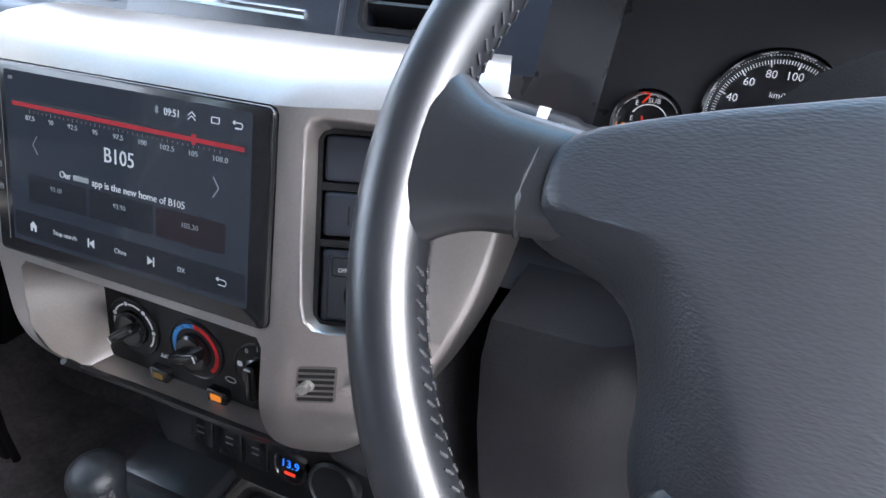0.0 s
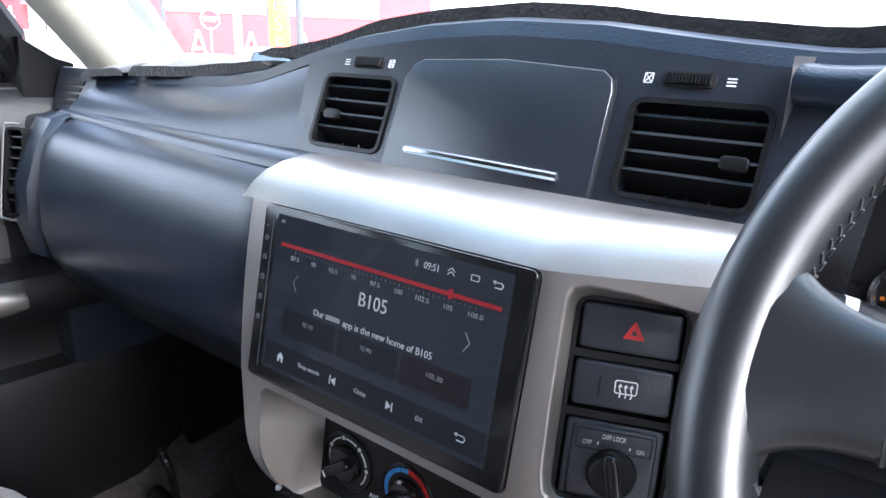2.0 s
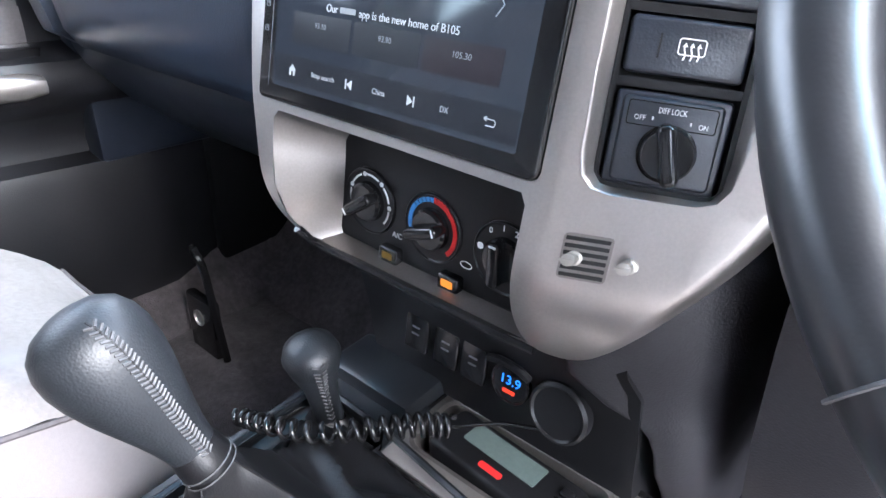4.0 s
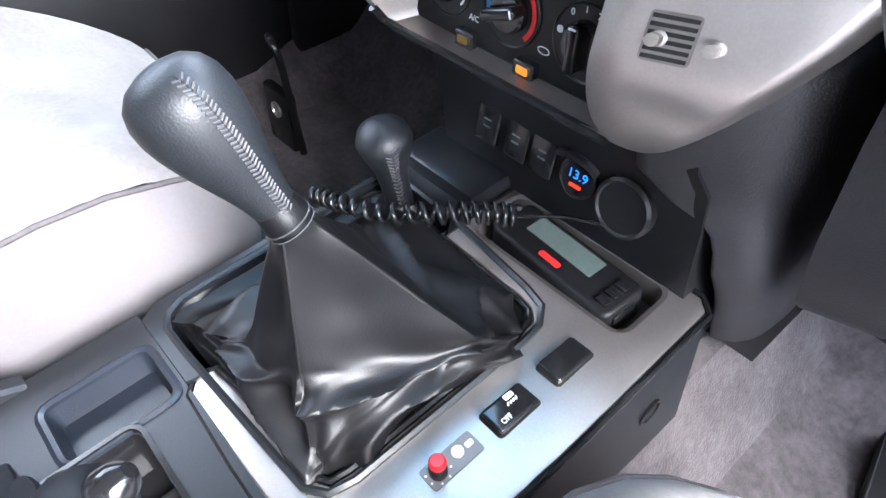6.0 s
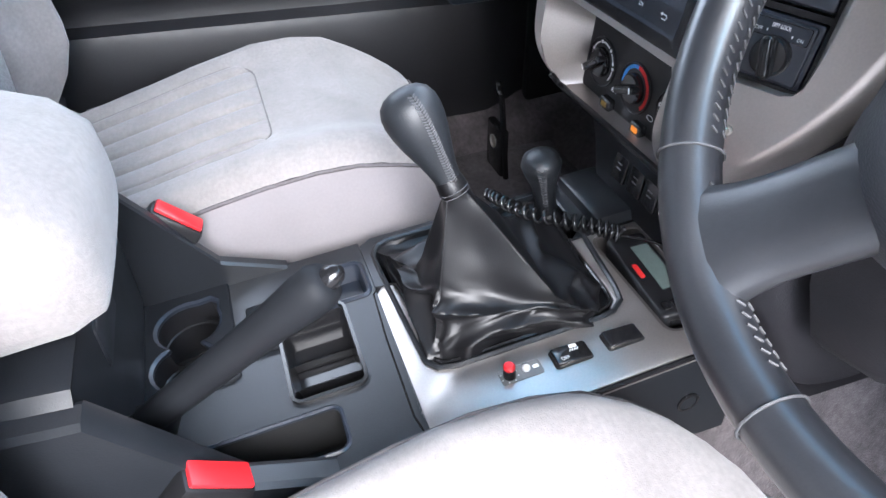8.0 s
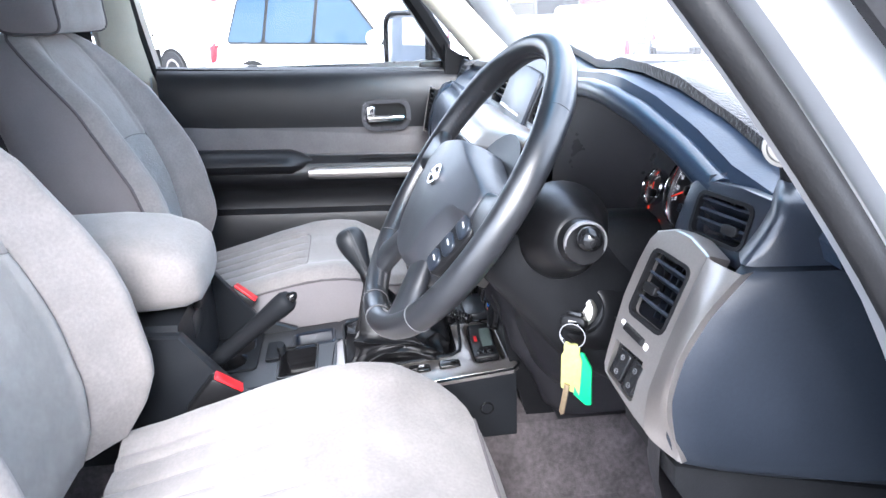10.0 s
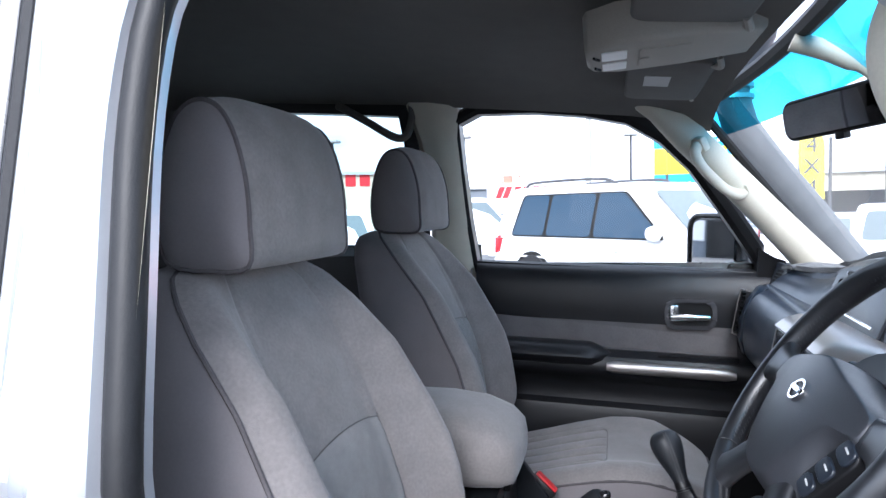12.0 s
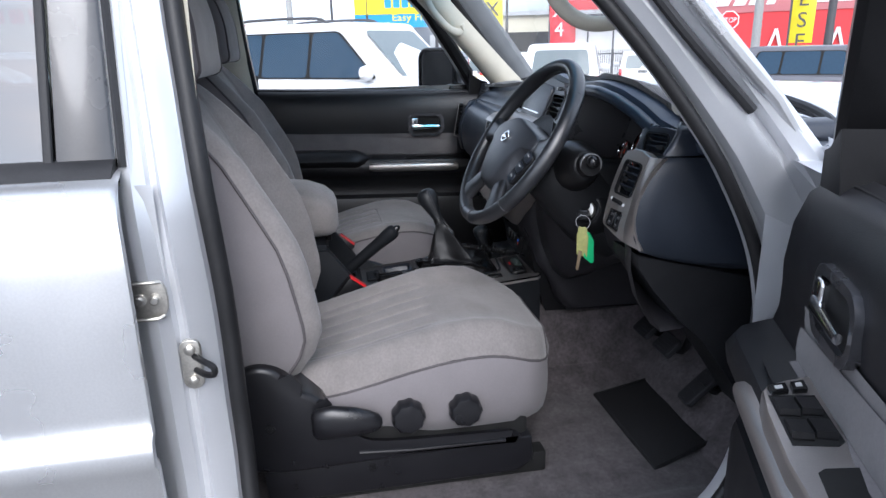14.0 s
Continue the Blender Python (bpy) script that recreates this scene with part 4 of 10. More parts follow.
def build_vent(name, parent, m, w, h, rows, cols, tab_x, label, slat_mat="black", deep=0.004):
    """A louvred air vent: frame, slats, fins behind, a tab."""
    bm = B()
    band(bm, rrect(w + 0.006, h + 0.006, 0.009, 3), rrect(w - 0.001, h - 0.001, 0.006, 3), -deep, 0.0018, m)
    v = part(name, bm, "black", parent, label)
    bm = B()
    prism(bm, rrect(w, h, 0.006, 3), -0.034, -0.032, m)
    part("duct", bm, "hole", v)
    for r in range(rows):
        y = lerp(-h / 2, h / 2, (r + 1) / (rows + 1))
        bm = B()
        a = radians(24)
        pts = [(-0.011, -0.0012), (0.011, -0.0012), (0.011, 0.0012), (-0.011, 0.0012)]
        loft(bm, [[m @ Vector((x, y + q * math.cos(a) - p * math.sin(a) * -1, -0.012 + p * math.cos(a) - q * math.sin(a))) for p, q in pts] for x in (-w / 2 + 0.001, w / 2 - 0.001)])
        part("slat", bm, slat_mat, v)
    for c in range(cols):
        x = lerp(-w / 2, w / 2, (c + 1) / (cols + 1))
        bm = B()
        loft(bm, [[m @ Vector((x + dx, yy, zz)) for dx, zz in ((-0.0008, -0.031), (0.0008, -0.031), (0.0008, -0.020), (-0.0008, -0.020))] for yy in (-h / 2, h / 2)])
        part("fin", bm, "dash", v)
    bm = B()
    y = lerp(-h / 2, h / 2, (2 if rows > 3 else 1) / (rows + 1)) + 0.003
    prism(bm, rrect(0.017, 0.009, 0.003, 3, tab_x, y), -0.004, 0.0012, m, 0.001)
    part("tab", bm, "black", v)
    return v


def build_pod():
    m, lid_o = build_dash_top()
    build_vent("vent", dash, m @ Matrix.Translation((-0.191, 0.0456, 0)), 0.080, 0.062, 4, 3, -0.0245, "black louvred air vent")
    build_vent("vent", dash, m @ Matrix.Translation((0.1012, 0.0440, 0)), 0.083, 0.061, 4, 5, 0.0275, "black louvred air vent")
    bm = B()
    prism(bm, lid_o, 0.001, 0.0060, m, 0.0014)
    ld = part("lid", bm, "dash", dash, "closed black storage lid")
    bm = B()
    tube(bm, [m @ Vector((lerp(-0.114, 0.022, t / 12), 0.019 - 0.004 * (t / 12), 0.0075)) for t in range(13)], 0.0032, 8)
    part("pull_bar", bm, "chrome", ld, "slim silver pull bar")
    bm = B()
    band(bm, [(x * 1.012, y * 1.012 + 0.0006) for x, y in lid_o], lid_o, 0.0, 0.0014, m)
    part("lid_gap", bm, "hole", ld)
    for sx, cx in ((-1, -0.1860), (1, 0.0898)):
        mm = m @ Matrix.Translation((cx, 0.0908, 0))
        bm = B()
        prism(bm, rrect(0.034, 0.010, 0.003, 3), -0.001, 0.0012, mm)
        part("wheel_slot", bm, "hole", dash)
        bm = B()
        prof = [(-0.0150, 0.0)] + [pt for q in range(14) for pt in ((-0.0145 + 0.0021 * q, 0.0020), (-0.0143 + 0.0021 * q, 0.0035), (-0.0132 + 0.0021 * q, 0.0035), (-0.0130 + 0.0021 * q, 0.0020))] + [(0.0150, 0.0)]
        loft(bm, [[mm @ Vector((x, y, z * k)) for x, z in prof] for y, k in ((-0.0037, 0.1), (-0.0033, 1.0), (0.0033, 1.0), (0.0037, 0.1))], False, False)
        part("thumb_wheel", bm, "black", dash, "ribbed thumb wheel")
        s = -sx
        for k in range(3):
            mark("wave_mark", rrect(0.006, 0.0009, 0.0003, 1, -s * 0.026, -0.0025 + 0.0022 * k), mm, "white_mark", dash)
        bm = B()
        band(bm, rrect(0.006, 0.007, 0.0004, 1, s * 0.026, 0), rrect(0.0048, 0.0058, 0.0003, 1, s * 0.026, 0), 0, 0.0004, mm)
        for sg in (-1, 1):
            mm2 = mm @ Matrix.Translation((s * 0.026, 0, 0)) @ Matrix.Rotation(sg * radians(50), 4, "Z")
            prism(bm, rrect(0.0075, 0.0007, 0.0002, 1), 0, 0.0004, mm2)
        part("shut_mark", bm, "white_mark", dash, smooth=0)


build_pod()


def stack_y(z):
    return -0.0945 - (1.218 - z) * 0.20


def stack_turn(x):
    """How far the stack's face turns away towards the driver."""
    return 0.0 if x < 0.058 else (11.25 * (x - 0.058) ** 2 if x < 0.078 else 0.45 * (x - 0.068))


def stack_tuck(z):
    """How far the stack's foot curves in under."""
    return 8.8 * max(0.0, 1.045 - z) ** 2


def bent(p):
    return Vector((p[0], p[1] + stack_turn(p[0]) + stack_tuck(p[2]), p[2]))


def bend(bm, cut=False):
    """Bends what was built on the flat stack to the curved face."""
    if cut:
        for x in (0.058, 0.0605, 0.063, 0.0655, 0.068, 0.0705, 0.073, 0.0755, 0.078, 0.10, 0.12, 0.14, 0.16):
            bmesh.ops.bisect_plane(bm, geom=list(bm.verts) + list(bm.edges) + list(bm.faces), plane_co=(x, 0, 0), plane_no=(1, 0, 0))
        for k in range(12):
            bmesh.ops.bisect_plane(bm, geom=list(bm.verts) + list(bm.edges) + list(bm.faces), plane_co=(0, 0, 1.046 - 0.008 * k), plane_no=(0, 0, 1))
    for v in bm.verts:
        v.co = bent(v.co)
    return bm


SM = plane_m((0, stack_y(1.153), 1.153), X1, Vector((0, 0.20, 1)))


def stack(x, z, lift=0.0):
    """A point on the face of the centre stack."""
    return bent(Vector((x, stack_y(z), z)) + (SM.to_3x3() @ Vector((0, 0, 1))) * lift)


SK = math.hypot(1, 0.2)


def sxy(x, z):
    return (x, (z - 1.153) * SK)


def build_silver():
    # band across the dash, wide over the stack and narrow towards the passenger door
    bm = B()
    rows = []
    n = 180
    for k in range(n + 1):
        x = lerp(-0.705, 0.186, k / n)
        t = max(0.0, min(1.0, (x + 0.70) / 0.46))
        wide = lerp(0.012, 0.034, t)
        if x > -0.216:
            wide = lerp(0.034, 0.0915, min(1.0, (x + 0.216) / 0.016) ** 0.8) - stack_turn(x)
        row = []
        for a, b in ((0.0, 0.0), (0.10, 0.0035), (0.35, 0.0045), (0.6, 0.003), (0.80, -0.003), (0.93, -0.011), (1.0, -0.020)):
            sc = lerp(0.55, 1.0, max(0.0, min(1.0, (x + 0.216) / 0.02)))
            row.append(Vector((min(x, 0.164 + 0.32 * a * wide), 0.001 - a * wide, 1.2385 + b * sc)))
        if x > -0.201:
            row[-1] = stack(x, 1.2185)
        rows.append(row)
    split = next(k for k, r in enumerate(rows) if r[0].x > -0.218)
    loft(bm, rows[split:], False, False)
    part("silver_band", bm, "silver", dash, "satin silver band over the centre stack", smooth=50)
    bm = B()
    loft(bm, rows[:split + 1], False, False)
    part("glovebox_roll", bm, "dash_soft", dash, "rolled soft edge above the glovebox", smooth=50)
    # face of the centre stack, with openings for screen, switches and heater panel
    outer = [(-0.186, 1.2185), (-0.185, 1.16), (-0.179, 1.10), (-0.171, 1.068), (-0.162, 1.038), (-0.155, 1.010), (-0.149, 0.986), (-0.142, 0.9735), (-0.130, 0.9705), (-0.06, 0.970), (0.0, 0.9695), (0.050, 0.968), (0.068, 0.9665), (0.080, 0.969),
             (0.093, 0.983), (0.112, 1.007), (0.135, 1.039), (0.151, 1.064), (0.164, 1.092), (0.173, 1.120), (0.180, 1.16), (0.183, 1.2185)]
    outer = [(p.x, p.y) for p in smooth_path([(*q, 0) for q in outer], 3)]
    scr = rrect(0.2340, 0.1335, 0.005, 2, -0.0515, 0.0)
    sw = [(0.0785, 1.208), (0.0795, 1.145), (0.0810, 1.106), (0.0835, 1.0945), (0.089, 1.0885), (0.098, 1.0865), (0.135, 1.0865), (0.143, 1.0895), (0.1475, 1.097), (0.150, 1.12), (0.153, 1.19), (0.151, 1.199), (0.145, 1.2045), (0.112, 1.2115), (0.088, 1.2148), (0.081, 1.2135)]
    ht = [(-0.152, 1.0765), (-0.150, 1.055), (-0.147, 1.03), (-0.145, 1.005), (-0.1435, 0.984), (-0.139, 0.9775), (-0.09, 0.9755), (0.0, 0.9755), (0.055, 0.975), (0.060, 0.980), (0.0605, 1.075), (0.057, 1.081), (-0.03, 1.082), (-0.147, 1.082)]
    bm = B()
    holed(bm, [sxy(*p) for p in outer], [scr, [sxy(*p) for p in sw], [sxy(*p) for p in ht]], SM, 0.0)
    loft(bm, [[SM @ Vector((x, y, z)) for x, y in scr] for z in (0, -0.012)], True, False)
    # rolled outer edge
    o = [sxy(*p) for p in outer]
    def rolled(d, z):
        q = offset_outline(o, d)
        q[0], q[-1] = (o[0][0] - d, o[0][1]), (o[-1][0] + d, o[-1][1])
        return [SM @ Vector((x, y, z)) for x, y in q]
    loft(bm, [rolled(d, z) for d, z in ((0, 0), (0.002, -0.0004), (0.004, -0.0018), (0.0056, -0.0045), (0.0066, -0.009), (0.0072, -0.018), (0.0072, -0.04))], True, False)
    bend(bm, True)
    st = part("centre_panel", bm, "silver", dash, "satin silver centre stack panel", smooth=60)
    # scooped walls of the switch recess
    bm = B()
    inner = [(-0.031, 0.050), (-0.031, 0.0), (-0.031, -0.045), (-0.030, -0.054), (-0.026, -0.0595), (-0.020, -0.0605), (0.020, -0.0605), (0.026, -0.0595), (0.030, -0.054), (0.031, -0.04), (0.031, 0.046), (0.030, 0.052), (0.025, 0.0575), (0.0, 0.0575), (-0.022, 0.0575), (-0.029, 0.055)]
    a, b = [stack(*p) for p in sw], [SWM @ Vector((*p, 0)) for p in inner]
    rings = []
    for f, h in ((0.0, 0.0), (0.10, 0.10), (0.25, 0.18), (0.45, 0.17), (0.75, 0.06), (1.0, 0.0)):
        rings.append([p.lerp(q, f) + Vector((0.35, -0.90, 0.2)) * (h * min(0.012, (q - p).length)) for p, q in zip(a, b)])
    loft(bm, rings, True, False)
    part("switch_scoop", bm, "silver", st, "rounded silver recess round the switches", smooth=60)
    # heater recess walls, in darkened silver that carries their shade
    bm = B()
    inner = [(-0.126, 1.056), (-0.127, 1.04), (-0.129, 1.02), (-0.131, 1.0), (-0.133, 0.985), (-0.131, 0.980), (-0.09, 0.9785), (0.0, 0.9785), (0.052, 0.9785), (0.057, 0.984), (0.057, 1.06), (0.052, 1.064), (-0.03, 1.064), (-0.122, 1.062)]
    loft(bm, [[stack(*p) for p in ht], [Vector((x, -0.0815 + 0.03 * (z - 1.02), z)) for x, z in inner]], True, False)
    part("recess_wall", bm, "silver_dark", st)
    bm = B()
    tube(bm, smooth_path([stack(-0.146, 0.990, 0.001), stack(-0.140, 0.9755, 0.002), stack(-0.10, 0.9725, 0.002), stack(-0.03, 0.9722, 0.002), stack(0.03, 0.9718, 0.002), stack(0.0605, 0.9712, 0.001)], 5), 0.0038, 8)
    part("lower_lip", bm, "black_gloss", st, "black lower lip of the heater opening")
    # small grille and two screws
    g = part("slot_grille", bend(grille_plate()), "silver_dark", st, "slotted sensor grille")
    gm = SM @ Matrix.Translation((0.0943, (1.0542 - 1.153) * SK, 0))
    for k in range(6):
        bm = B()
        box(bm, (-0.0100, -0.0098 + 0.0039 * k - 0.0010, 0.0), (0.0100, -0.0098 + 0.0039 * k + 0.0010, 0.0012), 0, m=gm)
        part("slot", bend(bm), "hole", g)
    for x, z in ((0.0897, 1.0535), (0.1145, 1.0533)):
        bm = B()
        m = SM @ Matrix.Translation((x, (z - 1.153) * SK, 0))
        lathe(bm, [(0.0040, 0), (0.0040, 0.0015), (0.0027, 0.002), (0.0027, 0.005), (0.0036, 0.0052), (0.0033, 0.0075), (0, 0.008)], m, 12)
        box(bm, (-0.0034, -0.0006, 0.0072), (0.0034, 0.0006, 0.0085), 0, m=m)
        part("screw", bend(bm), "steel", st, "bare steel screw")
    return st


# the plane of the switches, turned to the driver
SWM = plane_m((0.1105, -0.0767, 1.1465), Vector((1, 0.5, 0)), Vector((0, 0.243, 1))) @ Matrix.Rotation(radians(-3.2), 4, "Z")


def grille_plate():
    bm = B()
    m = SM @ Matrix.Translation((0.0943, (1.0542 - 1.153) * SK, 0))
    prism(bm, rrect(0.0225, 0.0245, 0.002, 2), -0.001, 0.0006, m)
    return bm


stack_part = build_silver()


def build_switches():
    m0 = SWM
    bm = B()
    prism(bm, rrect(0.064, 0.119, 0.006, 3, 0, -0.0015), -0.016, -0.010, m0)
    part("switch_plate", bm, "hole", stack_part)
    bm = B()
    band(bm, rrect(0.0625, 0.1185, 0.008, 4, 0.0, -0.0015), rrect(0.0572, 0.1135, 0.005, 4, 0.0, -0.0015), -0.012, 0.0012, m0)
    for y in (0.0245, -0.0095):
        box(bm, (-0.0288, y - 0.0022, -0.012), (0.0288, y + 0.0022, -0.0002), 0, m=m0)
    part("switch_frame", bm, "black", stack_part, "black switch surround")
    for nm, cy, w in (("hazard_switch", 0.0407, 0.0550), ("demister_switch", 0.0080, 0.0545)):
        bm = B()
        prism(bm, rrect(w, 0.0262, 0.003, 3, 0, cy), -0.010, 0.0008, m0, 0.002)
        b = part(nm, bm, "dash", stack_part, "black push switch")
        mm = m0 @ Matrix.Translation((0.002, cy, 0.0009))
        if nm == "hazard_switch":
            bm = B()
            tri = lambda r: [(r * math.cos(radians(a)), r * math.sin(radians(a)) - 0.001) for a in (90, 210, 330)]
            band(bm, tri(0.0068), tri(0.0050), 0, 0.0004, mm)
            band(bm, tri(0.0041), tri(0.0025), 0, 0.0004, mm)
            part("triangle_mark", bm, "red_mark", b, "red warning triangle", smooth=0)
        else:
            mark("lamp_slot", rrect(0.0010, 0.0115, 0.0003, 1, -0.0145, 0), mm, "hole", b)
            bm = B()
            band(bm, rrect(0.0125, 0.0078, 0.0010, 1, 0, 0.0008), rrect(0.0113, 0.0066, 0.0006, 1, 0, 0.0008), 0, 0.0004, mm)
            for k in (-1, 0, 1):
                tube(bm, [mm @ Vector((0.0031 * k + 0.0005 * math.sin(q * 1.3), -0.0052 + 0.0017 * q, 0.0003)) for q in range(5)], 0.0004, 4)
                prism(bm, [(0.0031 * k - 0.0012, 0.0008), (0.0031 * k + 0.0012, 0.0008), (0.0031 * k, 0.0028)], 0, 0.0004, mm)
            part("demister_mark", bm, "white_mark", b, "white screen heater symbol", smooth=0)
    bm = B()
    cy = -0.0362
    prism(bm, rrect(0.0540, 0.0465, 0.003, 3, 0, cy), -0.010, -0.0006, m0, 0.0015)
    prism(bm, rrect(0.0470, 0.0415, 0.003, 3, 0, cy), -0.002, 0.0012, m0, 0.0015)
    dl = part("diff_lock_switch", bm, "dash", stack_part, "black rotary diff lock switch")
    mm = m0 @ Matrix.Translation((0, cy, 0.0012))
    mk = mm @ Matrix.Translation((0.001, -0.0045, 0))
    bm = B()
    lathe(bm, [(0.0140, 0), (0.0140, 0.0012), (0.0132, 0.0016), (0.0130, 0.006), (0.0118, 0.0075), (0.0, 0.0078)], mk, 28)
    kn = part("knob_base", bm, "black_gloss", dl)
    bm = B()
    prism(bm, rrect(0.0088, 0.0300, 0.004, 4), 0.006, 0.0150, mk @ Matrix.Rotation(radians(14), 4, "Z"), 0.003)
    part("knob_grip", bm, "black_gloss", kn, "glossy black grip")
    bm = B()
    band(bm, rrect(0.0415, 0.0118, 0.0012, 2, 0, 0.0130), rrect(0.0405, 0.0108, 0.0010, 2, 0, 0.0130), 0, 0.0003, mm)
    part("label_edge", bm, "black_gloss", dl, smooth=0)
    lettering("lettering", "DIFF LOCK", 0.0040, mm @ Matrix.Translation((0.000, 0.0152, 0.0002)), "white_mark", dl, 0.0130)
    lettering("lettering", "OFF", 0.0036, mm @ Matrix.Translation((-0.0145, 0.0108, 0.0002)), "white_mark", dl, 0.0052)
    lettering("lettering", "ON", 0.0036, mm @ Matrix.Translation((0.0150, 0.0100, 0.0002)), "white_mark", dl, 0.0042)
    for x, y in ((-0.0085, 0.0112), (0.0092, 0.0108)):
        mark("dot_mark", rrect(0.0008, 0.0018, 0.0003, 2, x, y), mm, "white_mark", dl)


build_switches()


def build_head_unit():
    h = thing("head_unit", (-0.0515, -0.11, 1.09), "wide touch screen radio with glossy black surround", "car radio")
    m = SM @ Matrix.Translation((-0.0515, 0, 0))
    bm = B()
    prism(bm, rrect(0.2325, 0.132, 0.005, 4), -0.02, 0.0030, m, 0.0015)
    part("bezel", bm, "black_gloss", h, "gloss black screen surround")
    bm = B()
    W2, H2 = 0.2325, 0.132
    prism(bm, rrect(0.872 * W2, 0.88 * H2, 0.001, 1, 0.005 * W2, 0.022 * H2), 0.0030, 0.0034, m)
    part("display", bm, screen_mat(), h, "lit dark blue-grey display", smooth=0)
    put = lambda u, v: m @ Matrix.Translation(((u - 0.5) * W2, (0.5 - v) * H2, 0.0035))
    mark("key_line", rrect(0.0005, 0.86 * H2, 0.0001, 1), m @ Matrix.Translation((-0.452 * W2, 0, 0.0031)), "screen_grey", h, 0.0001)
    # tuning band
    mark("tuning_band", rrect(0.835 * W2, 0.050 * H2, 0.0002, 1), put(0.510, 0.200), "screen_dim", h, 0.0001)
    mark("tuning_line", rrect(0.821 * W2, 0.020 * H2, 0.0002, 1), put(0.510, 0.199), "screen_red", h, 0.0002)
    mark("tuning_pointer", rrect(0.0032, 0.0062, 0.0006, 1), put(0.764, 0.198), "screen_red", h, 0.0004)
    bm = B()
    for k in range(41):
        prism(bm, rrect(0.0003, 0.0014 if k % 5 else 0.0024, 0.0001, 1, (0.169 + 0.678 * k / 40 - 0.5) * W2, (0.5 - 0.228) * H2), 0, 0.0002, m @ Matrix.Translation((0, 0, 0.0035)))
    part("tick_scale", bm, "screen_grey", h, smooth=0)
    for s, u in (("87.5", 0.169), ("90", 0.253), ("92.5", 0.337), ("95", 0.422), ("97.5", 0.506), ("100", 0.591), ("102.5", 0.675), ("105", 0.761), ("108.0", 0.847)):
        lettering("lettering", s, 0.0045, put(u, 0.262), "screen_text", h, 0.0021 * len(s))
    lettering("lettering", "09:51", 0.0062, put(0.692, 0.102), "screen_white", h, 0.0110)
    lettering("lettering", "B105", 0.0135, put(0.507, 0.361), "screen_white", h, 0.106 * W2)
    lettering("lettering", "Our", 0.0066, put(0.300, 0.509), "screen_white", h, 0.0105)
    mark("name_bar", rrect(0.0135, 0.0034, 0.0004, 1), put(0.362, 0.508), "screen_text", h)
    lettering("lettering", "app is the new home of B105", 0.0066, put(0.570, 0.511), "screen_white", h, 0.0770)
    for k in range(3):
        mark("preset_tile", rrect(0.232 * W2, 0.145 * H2, 0.0008, 1), put(0.262 + 0.245 * k, 0.618), "screen_tile" if k < 2 else "screen_tile_red", h, 0.0001)
    for s, u, v in (("93.10", 0.260, 0.597), ("93.90", 0.505, 0.599), ("105.30", 0.752, 0.601)):
        lettering("lettering", s, 0.0046, put(u, v), "screen_text", h, 0.0021 * len(s))
    mark("menu_bar", rrect(0.855 * W2, 0.135 * H2, 0.0004, 1), put(0.508, 0.824), "screen_tile", h, 0.0001)
    for s, u, w in (("Stop search", 0.288, 0.094 * W2), ("China", 0.505, 0.0105), ("DX", 0.725, 0.0058)):
        lettering("lettering", s, 0.0046, put(u, 0.824), "screen_white", h, w)
    bm = B()
    mm = put(0.157, 0.824)
    prism(bm, [(-0.0036, 0), (0, 0.0036), (0.0036, 0), (0.0027, 0), (0.0027, -0.0036), (0.001, -0.0036), (0.001, -0.001), (-0.001, -0.001), (-0.001, -0.0036), (-0.0027, -0.0036), (-0.0027, 0)], 0, 0.0003, mm)
    part("home_mark", bm, "screen_white", h, smooth=0)
    for u, sg in ((0.394, -1), (0.617, 1)):
        bm = B()
        mm = put(u, 0.824)
        prism(bm, [(-sg * 0.0026, 0.003), (-sg * 0.0026, -0.003), (sg * 0.0019, 0)], 0, 0.0003, mm)
        prism(bm, rrect(0.0010, 0.006, 0.0001, 1, sg * 0.0026, 0), 0, 0.0003, mm)
        part("skip_mark", bm, "screen_white", h, smooth=0)
    for u, v, sc in ((0.859, 0.824, 1.0), (0.898, 0.101, 0.9)):
        bm = B()
        mm = put(u, v) @ Matrix.Scale(sc, 4)
        tube(bm, [mm @ Vector(q) for q in ((-0.002, -0.002, 0), (0.003, -0.002, 0), (0.004, 0.0, 0), (0.003, 0.0015, 0), (-0.003, 0.0015, 0))], 0.0004, 5)
        prism(bm, [(-0.002, 0.003), (-0.002, 0.0), (-0.0042, 0.0015)], 0, 0.0003, mm)
        part("return_arrow", bm, "screen_white", h, smooth=0)
    bm = B()
    mm = put(0.756, 0.098)
    for dy in (-0.0012, 0.0011):
        tube(bm, [mm @ Vector(q) for q in ((-0.0027, dy - 0.001, 0), (0, dy + 0.0012, 0), (0.0027, dy - 0.001, 0))], 0.00035, 5)
    part("chevron_mark", bm, "screen_white", h, smooth=0)
    bm = B()
    mm = put(0.828, 0.103)
    band(bm, rrect(0.0060, 0.0038, 0.0004, 1, 0.0006, 0.0007), rrect(0.0050, 0.0028, 0.0003, 1, 0.0006, 0.0007), 0, 0.0003, mm)
    part("window_mark", bm, "screen_white", h, smooth=0)
    bm = B()
    mm = put(0.641, 0.099)
    tube(bm, [mm @ Vector(q) for q in ((-0.0013, 0.0013, 0), (0.0013, -0.0013, 0), (0, -0.0026, 0), (0, 0.0026, 0), (0.0013, 0.0013, 0), (-0.0013, -0.0013, 0))], 0.0003, 5)
    part("wireless_mark", bm, "screen_text", h, smooth=0)
    mark("cloud_mark", rrect(0.0040, 0.0022, 0.0010, 3), put(0.097, 0.075), "screen_grey", h)
